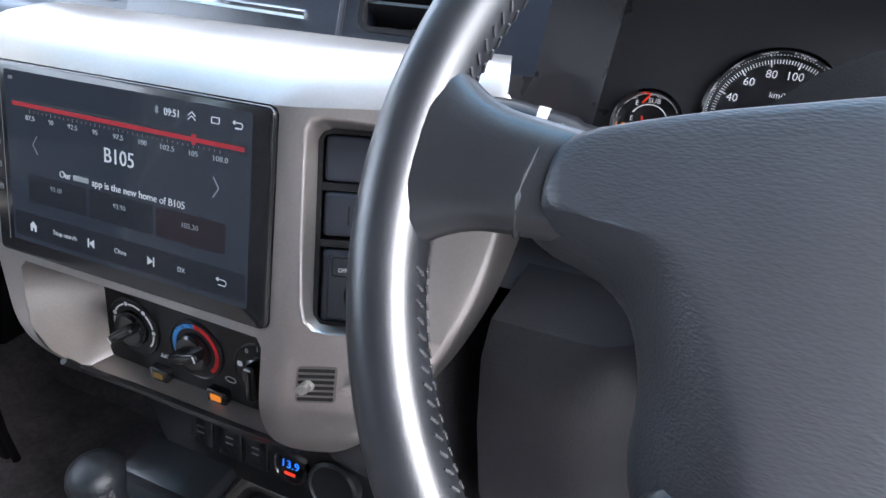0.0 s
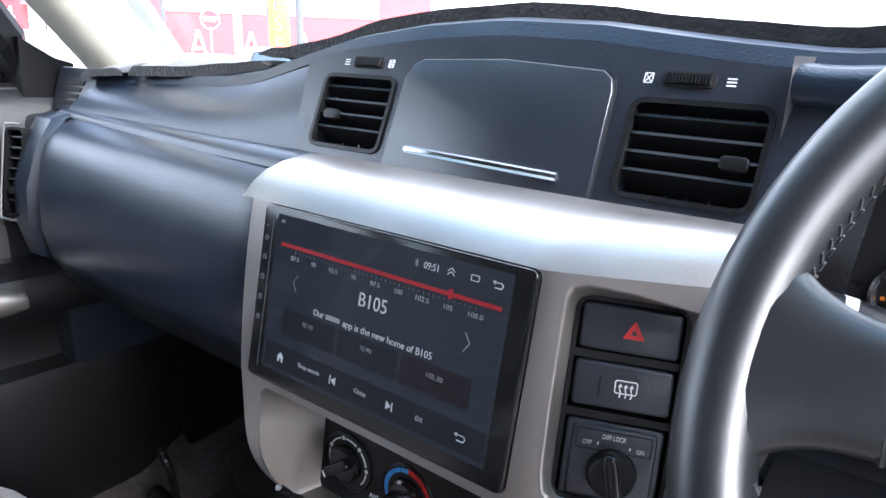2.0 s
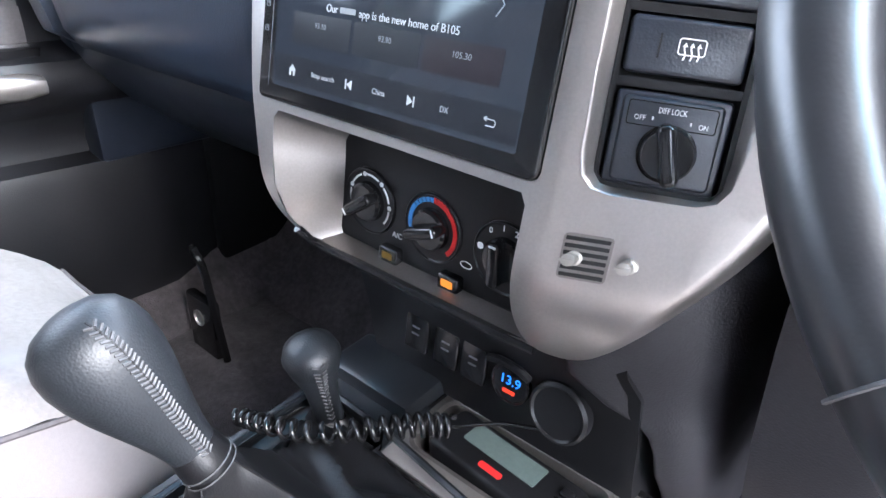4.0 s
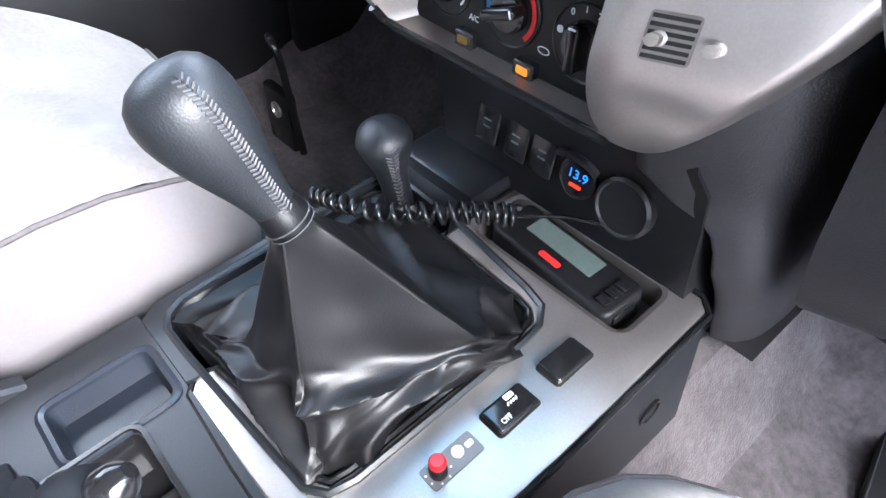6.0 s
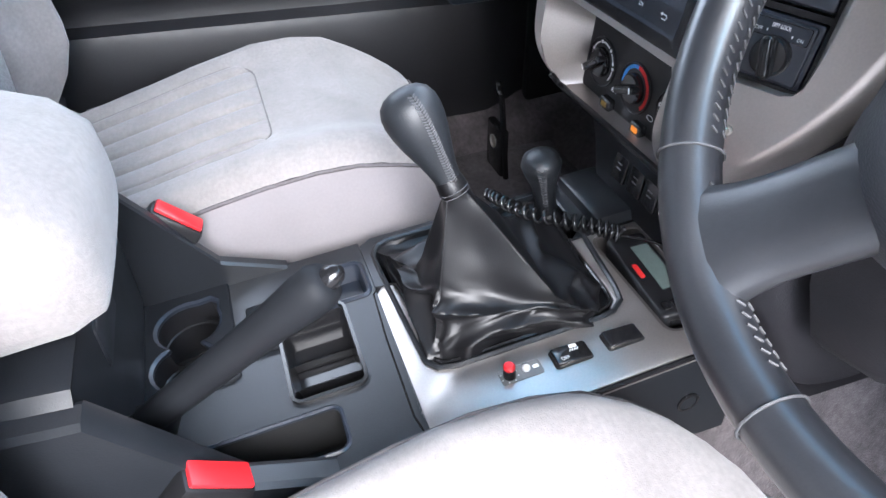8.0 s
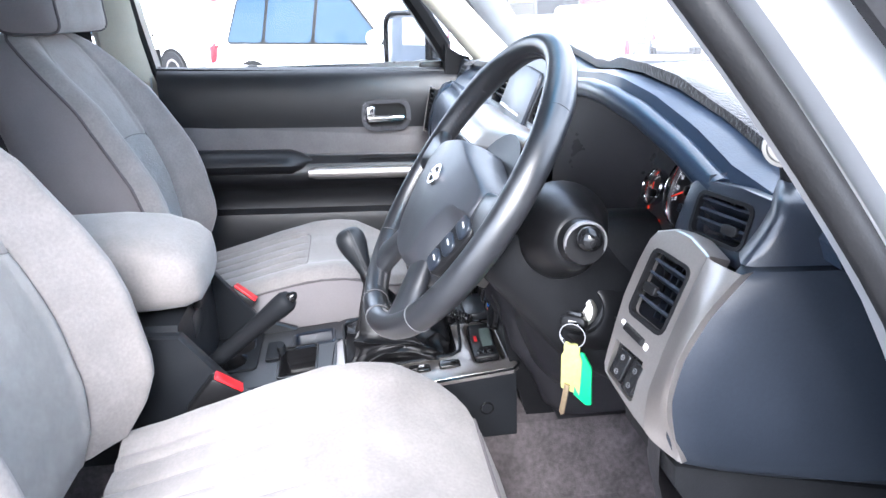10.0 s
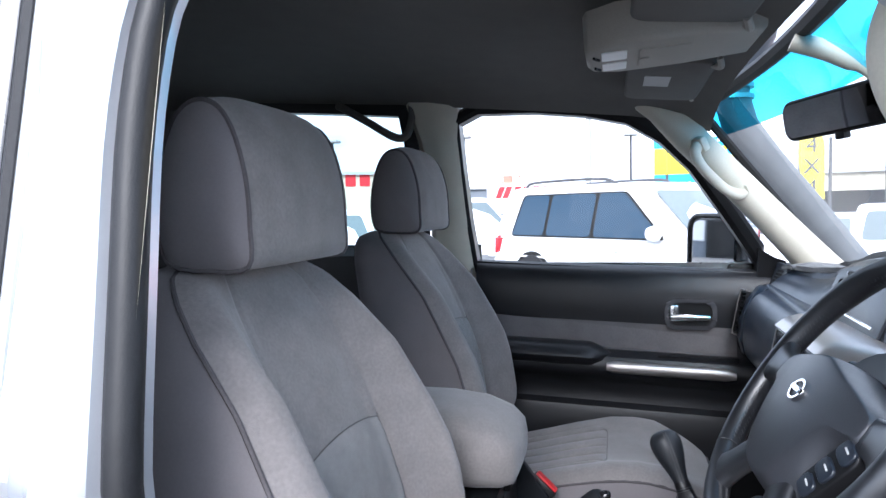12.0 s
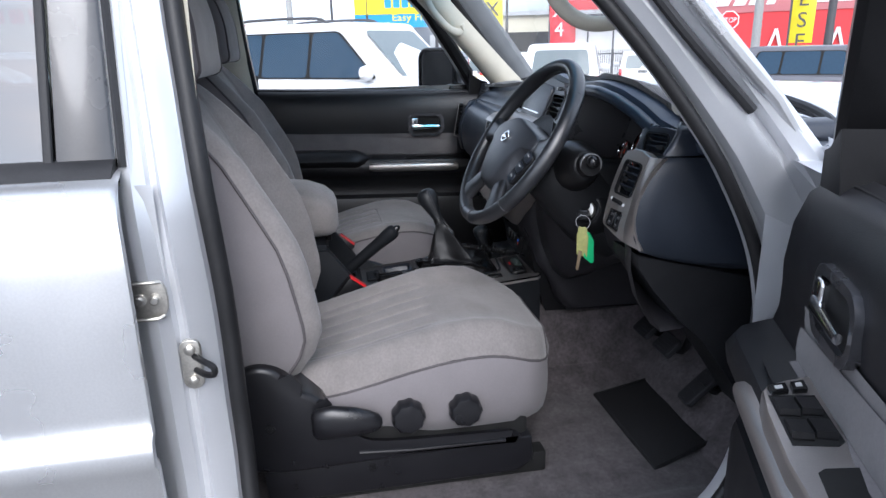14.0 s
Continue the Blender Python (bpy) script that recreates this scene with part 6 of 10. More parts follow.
def build_driver_end():
    # silver surround with vent and switches
    m = plane_m((0.6325, -0.031, 1.1905), Vector((1, 0.22, 0)), Vector((0, 0.35, 1)))
    e = thing("side_vent_panel", (0.65, -0.04, 1.03), "satin silver panel with side vent and switches", "dash panel")
    ridge = [(0.0368, 0.045), (0.0352, 0.030), (0.0326, 0.0059), (0.0305, -0.030), (0.0299, -0.060), (0.0306, -0.082), (0.0375, -0.104), (0.0416, -0.1117)]
    outer = [(-0.0336, 0.0372), (-0.028, 0.0465), (-0.0079, 0.0543), (0.012, 0.0535)] + ridge + [(0.024, -0.1085), (-0.0125, -0.0981), (-0.029, -0.0925), (-0.0335, -0.0865), (-0.0354, -0.0747), (-0.0385, -0.045), (-0.0405, -0.0186), (-0.0380, 0.015)]
    vm = m @ Matrix.Translation((-0.0010, -0.0003, 0)) @ Matrix.Rotation(radians(-4.5), 4, "Z")
    turned = lambda pts, cx, cy, a: [(cx + x * math.cos(a) - y * math.sin(a), cy + x * math.sin(a) + y * math.cos(a)) for x, y in pts]
    vent = turned(rrect(0.0485, 0.0630, 0.006, 3), -0.0010, -0.0003, radians(-4.5))
    sw = [(-0.0300, -0.0600), (0.0125, -0.0625), (0.0165, -0.0990), (0.0140, -0.1010), (-0.0240, -0.0935), (-0.0270, -0.0905)]
    bm = B()
    holed(bm, outer, [vent, sw], m, 0.010)
    loft(bm, [[m @ Vector((x, y, z)) for x, y in offset_outline(outer, o)] for o, z in ((0, 0), (0.0015, -0.0012), (0.002, -0.004), (0.002, -0.010), (0.002, -0.024))], True, False)
    # the band that turns from the front face to the end cover
    edge = [(-0.0124, 1.2394), (-0.0213, 1.2298), (-0.0403, 1.204), (-0.0566, 1.1674), (-0.0601, 1.1328), (-0.0557, 1.1115), (-0.0450, 1.086), (-0.0420, 1.077)]
    rows = []
    for (x, v), (ey, ez) in zip(ridge, edge):
        a, b = m @ Vector((x, v, 0)), Vector((0.7195, ey, ez))
        out = Vector((0.30, -0.90, 0.30)).normalized()
        rows.append([a, a.lerp(b, 0.12) + out * 0.0030, a.lerp(b, 0.35) + out * 0.0055, a.lerp(b, 0.70) + out * 0.0045, a.lerp(b, 0.93) + out * 0.0020, b, b + Vector((-0.004, 0.012, 0))])
    fine_rows = []
    for i in range(len(rows) - 1):
        p0, p1, p2, p3 = rows[max(i - 1, 0)], rows[i], rows[i + 1], rows[min(i + 2, len(rows) - 1)]
        for j in range(5):
            t = j / 5
            fine_rows.append([0.5 * (2 * q1 + (q2 - q0) * t + (2 * q0 - 5 * q1 + 4 * q2 - q3) * t * t + (3 * q1 - q0 - 3 * q2 + q3) * t ** 3) for q0, q1, q2, q3 in zip(p0, p1, p2, p3)])
    fine_rows.append(rows[-1])
    loft(bm, fine_rows, False, False)
    part("surround", bm, "silver", e, "satin silver surround", smooth=35)
    build_vent("vent", e, vm @ Matrix.Translation((0, 0, -0.001)), 0.0465, 0.0610, 4, 4, -0.012, "black louvred side vent", "dash")
    bm = B()
    prism(bm, sw, -0.012, -0.006, m)
    part("switch_plate", bm, "black", e)
    for cx, cy, w, h in ((-0.0137, -0.0780, 0.0190, 0.0275), (0.0065, -0.0815, 0.0165, 0.0315)):
        mm = m @ Matrix.Translation((cx, cy, 0)) @ Matrix.Rotation(radians(-7), 4, "Z")
        bm = B()
        prism(bm, rrect(w, h, 0.0025, 2), -0.008, 0.0005, mm, 0.0018)
        b = part("rocker_switch", bm, "black_gloss", e, "black rocker switch")
        for k in (-1, 1):
            bm = B()
            lathe(bm, [(0.0026, 0), (0.0026, 0.0004), (0.0018, 0.0004), (0.0018, 0)], mm @ Matrix.Translation((0.0005, 0.0075 * k, 0.0005)), 14, caps=False)
            prism(bm, rrect(0.0030, 0.0007, 0.0002, 1, 0.0005, 0.0075 * k), 0.0005, 0.0009, mm)
            part("print_mark", bm, "dim_mark", b, smooth=0)
    tm = m @ Matrix.Translation((-0.0100, -0.0460, 0)) @ Matrix.Rotation(radians(-8), 4, "Z")
    bm = B()
    prism(bm, rrect(0.031, 0.0075, 0.002, 2), -0.002, 0.0006, tm)
    part("wheel_slot", bm, "hole", e)
    bm = B()
    prof = [(-0.014, 0.0)] + [pt for q in range(10) for pt in ((-0.0135 + 0.0026 * q, 0.0015), (-0.0133 + 0.0026 * q, 0.0030), (-0.0118 + 0.0026 * q, 0.0030), (-0.0116 + 0.0026 * q, 0.0015))] + [(0.0135, 0.0)]
    loft(bm, [[tm @ Vector((x, y, z * k)) for x, z in prof] for y, k in ((-0.0030, 0.1), (-0.0024, 1.0), (0.0024, 1.0), (0.0030, 0.1))], False, False)
    part("thumb_wheel", bm, "black", e)
    mark("print_mark", rrect(0.0045, 0.0045, 0.001, 2, -0.0185, 0.0015), tm, "white_mark", e)
    mark("print_mark", rrect(0.0050, 0.0055, 0.001, 2, 0.0195, -0.001), tm, "white_mark", e)
    # upper vent block, black
    m2 = plane_m((0.633, 0.0183, 1.252), Vector((1, 0.21, 0.01)), Vector((0, 0.27, 1)))
    bm = B()
    face = [(-0.040, 0.0265), (0.010, 0.0290), (0.0550, 0.0255), (0.0612, 0.0205), (0.0625, 0.0143), (0.0440, -0.0290), (0.0400, -0.0318), (-0.0472, -0.0235), (-0.0500, -0.0190), (-0.0455, 0.0220)]
    holed(bm, face, [rrect(0.0620, 0.0370, 0.005, 3, 0.0, 0.0005)], m2, 0.03)
    loft(bm, [[m2 @ Vector((x, y, z)) for x, y in offset_outline(face, d)] for d, z in ((0, 0), (0.002, -0.001), (0.003, -0.004), (0.004, -0.02), (0.010, -0.06))], True, False)
    part("upper_block", bm, "dash", e, "black block with small vent")
    build_vent("vent", e, m2 @ Matrix.Translation((0, 0.0005, 0.0)), 0.0600, 0.0350, 3, 2, 0.012, "small black vent", "dash")
    # end cap facing the door
    bm = B()
    rows = []
    for z, y0, x in ((1.240, 0.006, 0.706), (1.238, -0.004, 0.714), (1.230, -0.013, 0.717), (1.204, -0.036, 0.717), (1.17, -0.051, 0.719), (1.136, -0.058, 0.720), (1.10, -0.055, 0.719), (1.074, -0.043, 0.717), (1.062, -0.010, 0.716), (1.045, 0.05, 0.714), (1.025, 0.139, 0.710)):
        rows.append([Vector((x - 0.016, y0 + 0.004, z)), Vector((x - 0.004, y0, z)), Vector((x, y0 + 0.006, z)), Vector((x + 0.004, y0 + 0.03, z)), Vector((x + 0.012, max(0.10, y0 + 0.05), z)), Vector((x + 0.022, max(0.16, y0 + 0.07), z)), Vector((x + 0.03, 0.30, z))])
    loft(bm, rows, False, False)
    part("end_cap", bm, "end_cover", e, "dark grey removable end cover")
    bm = B()
    rows = []
    for z, y0, x in ((1.2425, -0.006, 0.714), (1.252, 0.000, 0.715), (1.264, 0.008, 0.715), (1.278, 0.016, 0.713), (1.287, 0.019, 0.709), (1.293, 0.027, 0.700), (1.296, 0.040, 0.684)):
        rows.append([Vector((x - 0.030, y0 + 0.012, z)), Vector((x - 0.010, y0 + 0.001, z)), Vector((x - 0.003, y0 + 0.001, z)), Vector((x, y0 + 0.007, z)), Vector((x + 0.005, y0 + 0.04, z)), Vector((x + 0.014, y0 + 0.11, z)), Vector((x + 0.024, 0.30, z))])
    loft(bm, rows, False, False)
    part("dash_corner", bm, "dash", e, "black rounded end of the dash top", smooth=60)
    bm = B()
    o = [(-0.042, 1.066), (0.02, 1.050), (0.145, 1.018), (0.30, 0.978), (0.30, 0.640), (0.24, 0.690), (0.165, 0.800), (0.105, 0.880), (0.048, 0.932), (-0.010, 1.000), (-0.040, 1.045)]
    loft(bm, [[Vector((x, 0.05 + (y - 0.05) * s, 0.97 + (z - 0.97) * s)) for y, z in o] for x, s in ((0.60, 0.97), (0.694, 1.0), (0.703, 0.995), (0.706, 0.97))])
    part("side_panel", bm, "dash_low", e, "black lower side panel", smooth=40)
    # knee bolster below
    bm = B()
    rows = []
    for x in [0.180 + 0.505 * k / 28 for k in range(29)]:
        back = curve_at([(0.18, 0.0), (0.25, 0.0), (0.33, 0.060), (0.58, 0.060), (0.66, 0.015), (0.74, 0.02)], x)[0]
        zb = curve_at([(0.18, 0.84), (0.24, 0.855), (0.30, 0.90), (0.38, 0.955), (0.60, 0.955), (0.68, 0.90), (0.74, 0.90)], x)[0]
        rows.append([Vector((x, y + back, lerp(zb, 1.092, f))) for y, f in ((0.03, 1.0), (-0.046, 0.985), (-0.060, 0.90), (-0.058, 0.68), (-0.042, 0.38), (-0.012, 0.10), (0.012, 0.0), (0.06, 0.02), (0.20, 0.30), (0.40, 0.40))])
    loft(bm, rows, False, False)
    part("knee_bolster", bm, "knee_grain", e, "black lower dash panel over the pedals")


build_driver_end()


def build_dash_mat():
    """The fuzzy black cover lying on the dash top: two loose flaps and the long main piece."""
    t = thing("dash_mat", (0.0, 0.15, 1.29), "black felt mat with loose flaps lying on the dashboard top", "dash mat")

    def piece(name, x0, x1, n, up, curl):
        bm = B()
        rows = []
        xs = [lerp(x0, x1, k / n) for k in range(n + 1)]
        for f in (-0.02, 0.0, 0.01, 0.05, 0.12, 0.2, 0.4, 0.6, 0.8, 1.0):
            row = []
            for x in xs:
                ly = 0.045 - 0.030 * math.exp(-((x - 0.40) / 0.17) ** 2)
                front = ly + 0.034 + 0.018 * math.sin(x * 11 + 1) * 0.3
                if x < -0.36:
                    front = 0.030 + 0.045 * ((x + 0.72) / 0.36) ** 2
                y = lerp(front, 0.36 - 0.25 * (abs(x) / 0.75) ** 2.5, max(f, 0.0))
                z = arch_z(x)
                dyy = y - ly
                ease = max(0.0, min(1.0, (dyy - 0.03) / 0.15))
                dz = curve_at([(0.0, -0.006), (0.02, 0.0), (0.05, 0.002), (0.12, -0.004), (0.22, -0.022), (0.33, -0.05), (0.40, -0.09)], dyy)[0]
                zz = lerp(z, 1.292 + 0.3 * (z - 1.292), ease) + dz
                edge = min(1.0, min(x - x0, x1 - x) / 0.012)
                lift = 0.001 if f < 0 else (0.009 + up) * (0.35 + 0.65 * edge) + 0.0035 * noise.noise(Vector((x * 14, y * 14, 2)))
                lift += curl * max(0.0, 1 - (x - x0) / 0.10) ** 2 * max(0.0, 1 - max(f, 0.0) * 2)
                row.append(Vector((x, y, zz + lift)))
            rows.append(row)
        loft(bm, rows, False, False)
        part(name, bm, "felt", t)

    piece("flap", -0.715, -0.612, 12, 0.001, 0.0)
    piece("flap", -0.600, -0.372, 22, 0.004, 0.0)
    piece("cover", -0.385, 0.66, 60, 0.003, 0.016)


M["felt"] = material("felt", (0.020, 0.020, 0.022), 1.0, grain=1.0, grain_size=0.004, spot=0.3, spot_size=0.02, sheen=0.4, spec=0.1)
build_dash_mat()


def build_round_disc():
    d = thing("dash_disc", (0.672, 0.055, 1.285), "small round chrome disc on a black foot on the dash", "disc")
    m = plane_m((0.672, 0.040, 1.322), Vector((0.60, 0.80, 0)), Vector((0, 0, 1)))
    bm = B()
    lathe(bm, [(0.0150, -0.007), (0.0165, -0.002), (0.0158, 0.002), (0.013, 0.0025), (0.012, 0.0005), (0, 0.0005)], m, 28)
    part("rim", bm, "steel", d)
    bm = B()
    tube(bm, [(0.672, 0.046, 1.312), (0.672, 0.052, 1.295), (0.672, 0.055, 1.284)], [0.008, 0.010, 0.015], 10)
    part("foot", bm, "black", d)


build_round_disc()


def build_footwell_bits():
    """A bent rod and a bracket with a round hole beside the passenger's foot well."""
    r = thing("grab_rod", (-0.56, 0.02, 0.60), "bent black steel rod beside the passenger foot well", "rod")
    bm = B()
    tube(bm, smooth_path([(-0.555, 0.030, 0.575), (-0.555, 0.022, 0.66), (-0.556, 0.015, 0.74), (-0.566, 0.012, 0.765), (-0.580, 0.016, 0.768)], 6), 0.006, 8)
    part("bar", bm, "black_gloss", r)
    b = thing("seat_bracket", (-0.62, 0.04, 0.56), "black steel bracket with a round bolt hole on the floor", "bracket")
    bm = B()
    box(bm, (-0.66, 0.030, 0.556), (-0.585, 0.048, 0.66), 0.006)
    part("plate", bm, "black_gloss", b)
    bm = B()
    m = plane_m((-0.622, 0.0295, 0.624), X1, Z1)
    lathe(bm, [(0.013, -0.002), (0.014, 0.002), (0.010, 0.003), (0.009, 0.0005), (0, 0.0005)], m, 20)
    part("bolt_ring", bm, "steel", b)


build_footwell_bits()


# ---- steering wheel and column ----
WT = radians(34.4)
WM = plane_m((0.370, -0.166, 1.230), Vector((1, 0.033, 0)), Vector((-0.02, math.sin(WT), math.cos(WT))))
WR, WRT = 0.188, 0.0150


def build_wheel():
    w = thing("steering_wheel", (0.370, -0.16, 1.05), "black leather four-spoke steering wheel with stitched rim", "steering wheel")
    bm = B()
    rings = []
    n = 96
    for k in range(n):
        a = 2 * math.pi * k / n
        fat = 1.0 + 0.10 * (math.exp(-((a - 0.75) / 0.25) ** 2) + math.exp(-((a - 2.39) / 0.25) ** 2))
        ring = []
        for j in range(16):
            b = 2 * math.pi * j / 16
            r = WR + WRT * fat * 0.96 * math.cos(b)
            ring.append(WM @ Vector((r * math.cos(a), r * math.sin(a), WRT * fat * 1.08 * math.sin(b))))
        rings.append(ring)
    rings.append(rings[0])
    loft(bm, rings, True, False)
    rim = part("rim", bm, "leather", w, "worn black leather rim", smooth=80)
    for deg in (40, 140, 222, 318, 262, 278):
        bm = B()
        a = radians(deg)
        pts = []
        for j in range(17):
            b = 2 * math.pi * j / 16
            r = WR + (WRT * 1.03) * math.cos(b)
            pts.append(WM @ Vector((r * math.cos(a), r * math.sin(a), WRT * 1.11 * math.sin(b))))
        tube(bm, pts, 0.0007, 5, caps=False)
        part("seam", bm, "stitch", rim)
    # zigzag lacing along the inside of the rim
    for a0, a1 in ((148, 176), (192, 220), (55, 125), (4, 32), (320, 348), (228, 258), (282, 312)):
        k = a0
        bm = B()
        while k < a1:
            a = radians(k)
            for b0, b1, da in ((2.76, 3.0, 0.8), (3.28, 3.52, 0.8)):
                q = []
                for b, d in ((b0, 0), (b1, da)):
                    r = WR + WRT * 0.992 * math.cos(b)
                    aa = radians(k + d)
                    q.append(WM @ Vector((r * math.cos(aa), r * math.sin(aa), WRT * 1.072 * math.sin(b))))
                tube(bm, q, 0.0006, 5)
            k += 1.9
        part("stitching", bm, "stitch", rim, "grey lacing along the inner rim")
    # spokes
    def spoke(p0, p1, h0, h1, d0, d1, name, flare):
        bm = B()
        rings = []
        a, b = Vector(p0), Vector(p1)
        t = (b - a).normalized()
        s = Vector((-t.y, t.x))
        for k in range(17):
            f = k / 16
            c = a.lerp(b, f)
            hh = lerp(h0, h1, f) * (1 + flare * max(0.0, (f - 0.45) / 0.55) ** 2.2)
            zc = lerp(d0, d1, f)
            ring = []
            for j in range(14):
                an = 2 * math.pi * j / 14
                cx, cz = math.cos(an), math.sin(an)
                ring.append(WM @ Vector((*(c + s * (hh * math.copysign(abs(cx) ** 0.7, cx))), zc + lerp(0.0105, 0.0125, f) * math.copysign(abs(cz) ** 0.8, cz))))
            rings.append(ring)
        loft(bm, rings)
        return part(name, bm, "leather", w, "leather covered spoke", smooth=70)
    for sg in (-1, 1):
        spoke((sg * 0.112, 0.003), (sg * 0.186, 0.006), 0.0190, 0.0255, -0.0010, 0.001, "spoke", 0.95)
        spoke((sg * 0.050, -0.085), (sg * 0.103, -0.160), 0.023, 0.024, 0.0, 0.0, "lower_spoke", 0.55)
        bm = B()
        tube(bm, [WM @ Vector((sg * (0.1392 - 0.0035 * q - 0.003 * q * q), 0.003 + 0.0205 * q, 0.0096 - 0.0085 * q ** 4)) for q in (-1.0, -0.9, -0.7, -0.4, 0, 0.4, 0.7, 0.9, 1.0)], 0.0014, 8)
        part("spoke_seam", bm, "leather", w)
    # airbag cover
    bm = B()
    half = [((0, 0.052), (0, 0.046)), ((-0.041, 0.0447), (-0.040, 0.039)), ((-0.0645, 0.040), (-0.063, 0.034)), ((-0.096, 0.033), (-0.093, 0.0275)), ((-0.131, 0.0225), (-0.125, 0.017)), ((-0.1385, 0.003), (-0.131, 0.003)), ((-0.1370, -0.0150), (-0.126, -0.0075)),
            ((-0.1121, -0.0236), (-0.104, -0.0100)), ((-0.097, -0.0365), (-0.0875, -0.0185)), ((-0.0894, -0.0592), (-0.0745, -0.040)), ((-0.0880, -0.0813), (-0.0637, -0.0600)), ((-0.080, -0.100), (-0.055, -0.080)), ((-0.062, -0.112), (-0.043, -0.095)), ((-0.035, -0.117), (-0.022, -0.104)), ((0, -0.118), (0, -0.106))]
    full = half + [((-a[0], a[1]), (-b[0], b[1])) for a, b in reversed(half[1:-1])]
    oo, rr = round_outline([a for a, b in full], 3), round_outline([b for a, b in full], 3)
    rings = []
    for f, sc, rise in ((0.0, 1.0, -0.9), (0.0, 1.0, 0.0), (0.10, 1.0, 0.22), (0.28, 1.0, 0.45), (0.5, 1.0, 0.67), (0.72, 1.0, 0.84), (0.9, 1.0, 0.945), (1.0, 0.995, 0.985), (1.0, 0.96, 1.0), (1.0, 0.88, 1.0), (1.0, 0.72, 1.0), (1.0, 0.52, 1.0), (1.0, 0.3, 1.0), (1.0, 0.02, 1.0)):
        ring = []
        for (ax, ay), (bx, by) in zip(oo, rr):
            x, y = lerp(ax, bx, f) * sc, -0.025 + (lerp(ay, by, f) + 0.025) * sc
            face = 0.0303 - 0.98 * x * x - 1.5 * (y + 0.02) ** 2
            ring.append(WM @ Vector((x, y, lerp(-0.008, face, rise))))
        rings.append(ring)
    loft(bm, rings)
    hub = part("airbag_cover", bm, "hub", w, "grained black airbag cover", smooth=60)
    # plain ring badge
    mm = WM @ Matrix.Translation((0.004, -0.004, 0.0300)) @ Matrix.Rotation(radians(-4), 4, "X") @ Matrix.Scale(0.8, 4)
    bm = B()
    el = lambda a, b: [(a * math.cos(2 * math.pi * k / 28), b * math.sin(2 * math.pi * k / 28)) for k in range(28)]
    band(bm, el(0.0200, 0.0165), el(0.0160, 0.0130), 0, 0.003, mm)
    prism(bm, rrect(0.046, 0.0085, 0.001, 2), 0.0005, 0.0032, mm, 0.0008)
    part("badge", bm, "chrome", hub, "plain chrome ring badge")
    # horn marks pressed into the cover
    for sg in (-1, 1):
        bm = B()
        mm = WM @ Matrix.Translation((sg * 0.110, 0.0075, 0.0147)) @ Matrix.Rotation(radians(sg * 9), 4, "Y")
        prism(bm, [(-0.006, 0.0025), (-0.002, 0.001), (0.006, 0.0035), (0.006, -0.0035), (-0.002, -0.001), (-0.006, -0.0025)], 0, 0.0006, mm)
        part("horn_mark", bm, "stitch", hub, smooth=0)
    # buttons on the lower part of the hub
    mm = WM @ Matrix.Translation((0.116, -0.047, 0.004)) @ Matrix.Rotation(radians(-24), 4, "Z") @ Matrix.Rotation(radians(12), 4, "Y")
    bm = B()
    prism(bm, rrect(0.034, 0.080, 0.014, 4), -0.014, 0.004, mm, 0.003)
    pod = part("button_pod", bm, "black", w, "pod of cruise and audio buttons")
    for y, wd in ((0.028, 0.024), (0.0, 0.024), (-0.026, 0.022)):
        bm = B()
        prism(bm, rrect(wd, 0.021, 0.006, 3, 0, y), 0.003, 0.007, mm, 0.0015)
        b = part("button", bm, "dash", pod)
        mark("print_mark", rrect(0.009, 0.0022, 0.0008, 1, 0, y + 0.003), mm @ Matrix.Translation((0, 0, 0.007)), "label_grey", b)
    # back of the hub
    bm = B()
    lathe(bm, [(0.085, -0.028), (0.075, -0.045), (0.055, -0.06), (0.05, -0.09)], WM, 28)
    part("hub_back", bm, "black", w)


M["hub"] = material("airbag_grain", (0.030, 0.032, 0.038), 0.40, spec=0.75, grain=0.3, grain_size=0.0012, bump_kind="leather", spot=0.08, streak=(0.5, 1.5, 1.5))
build_wheel()


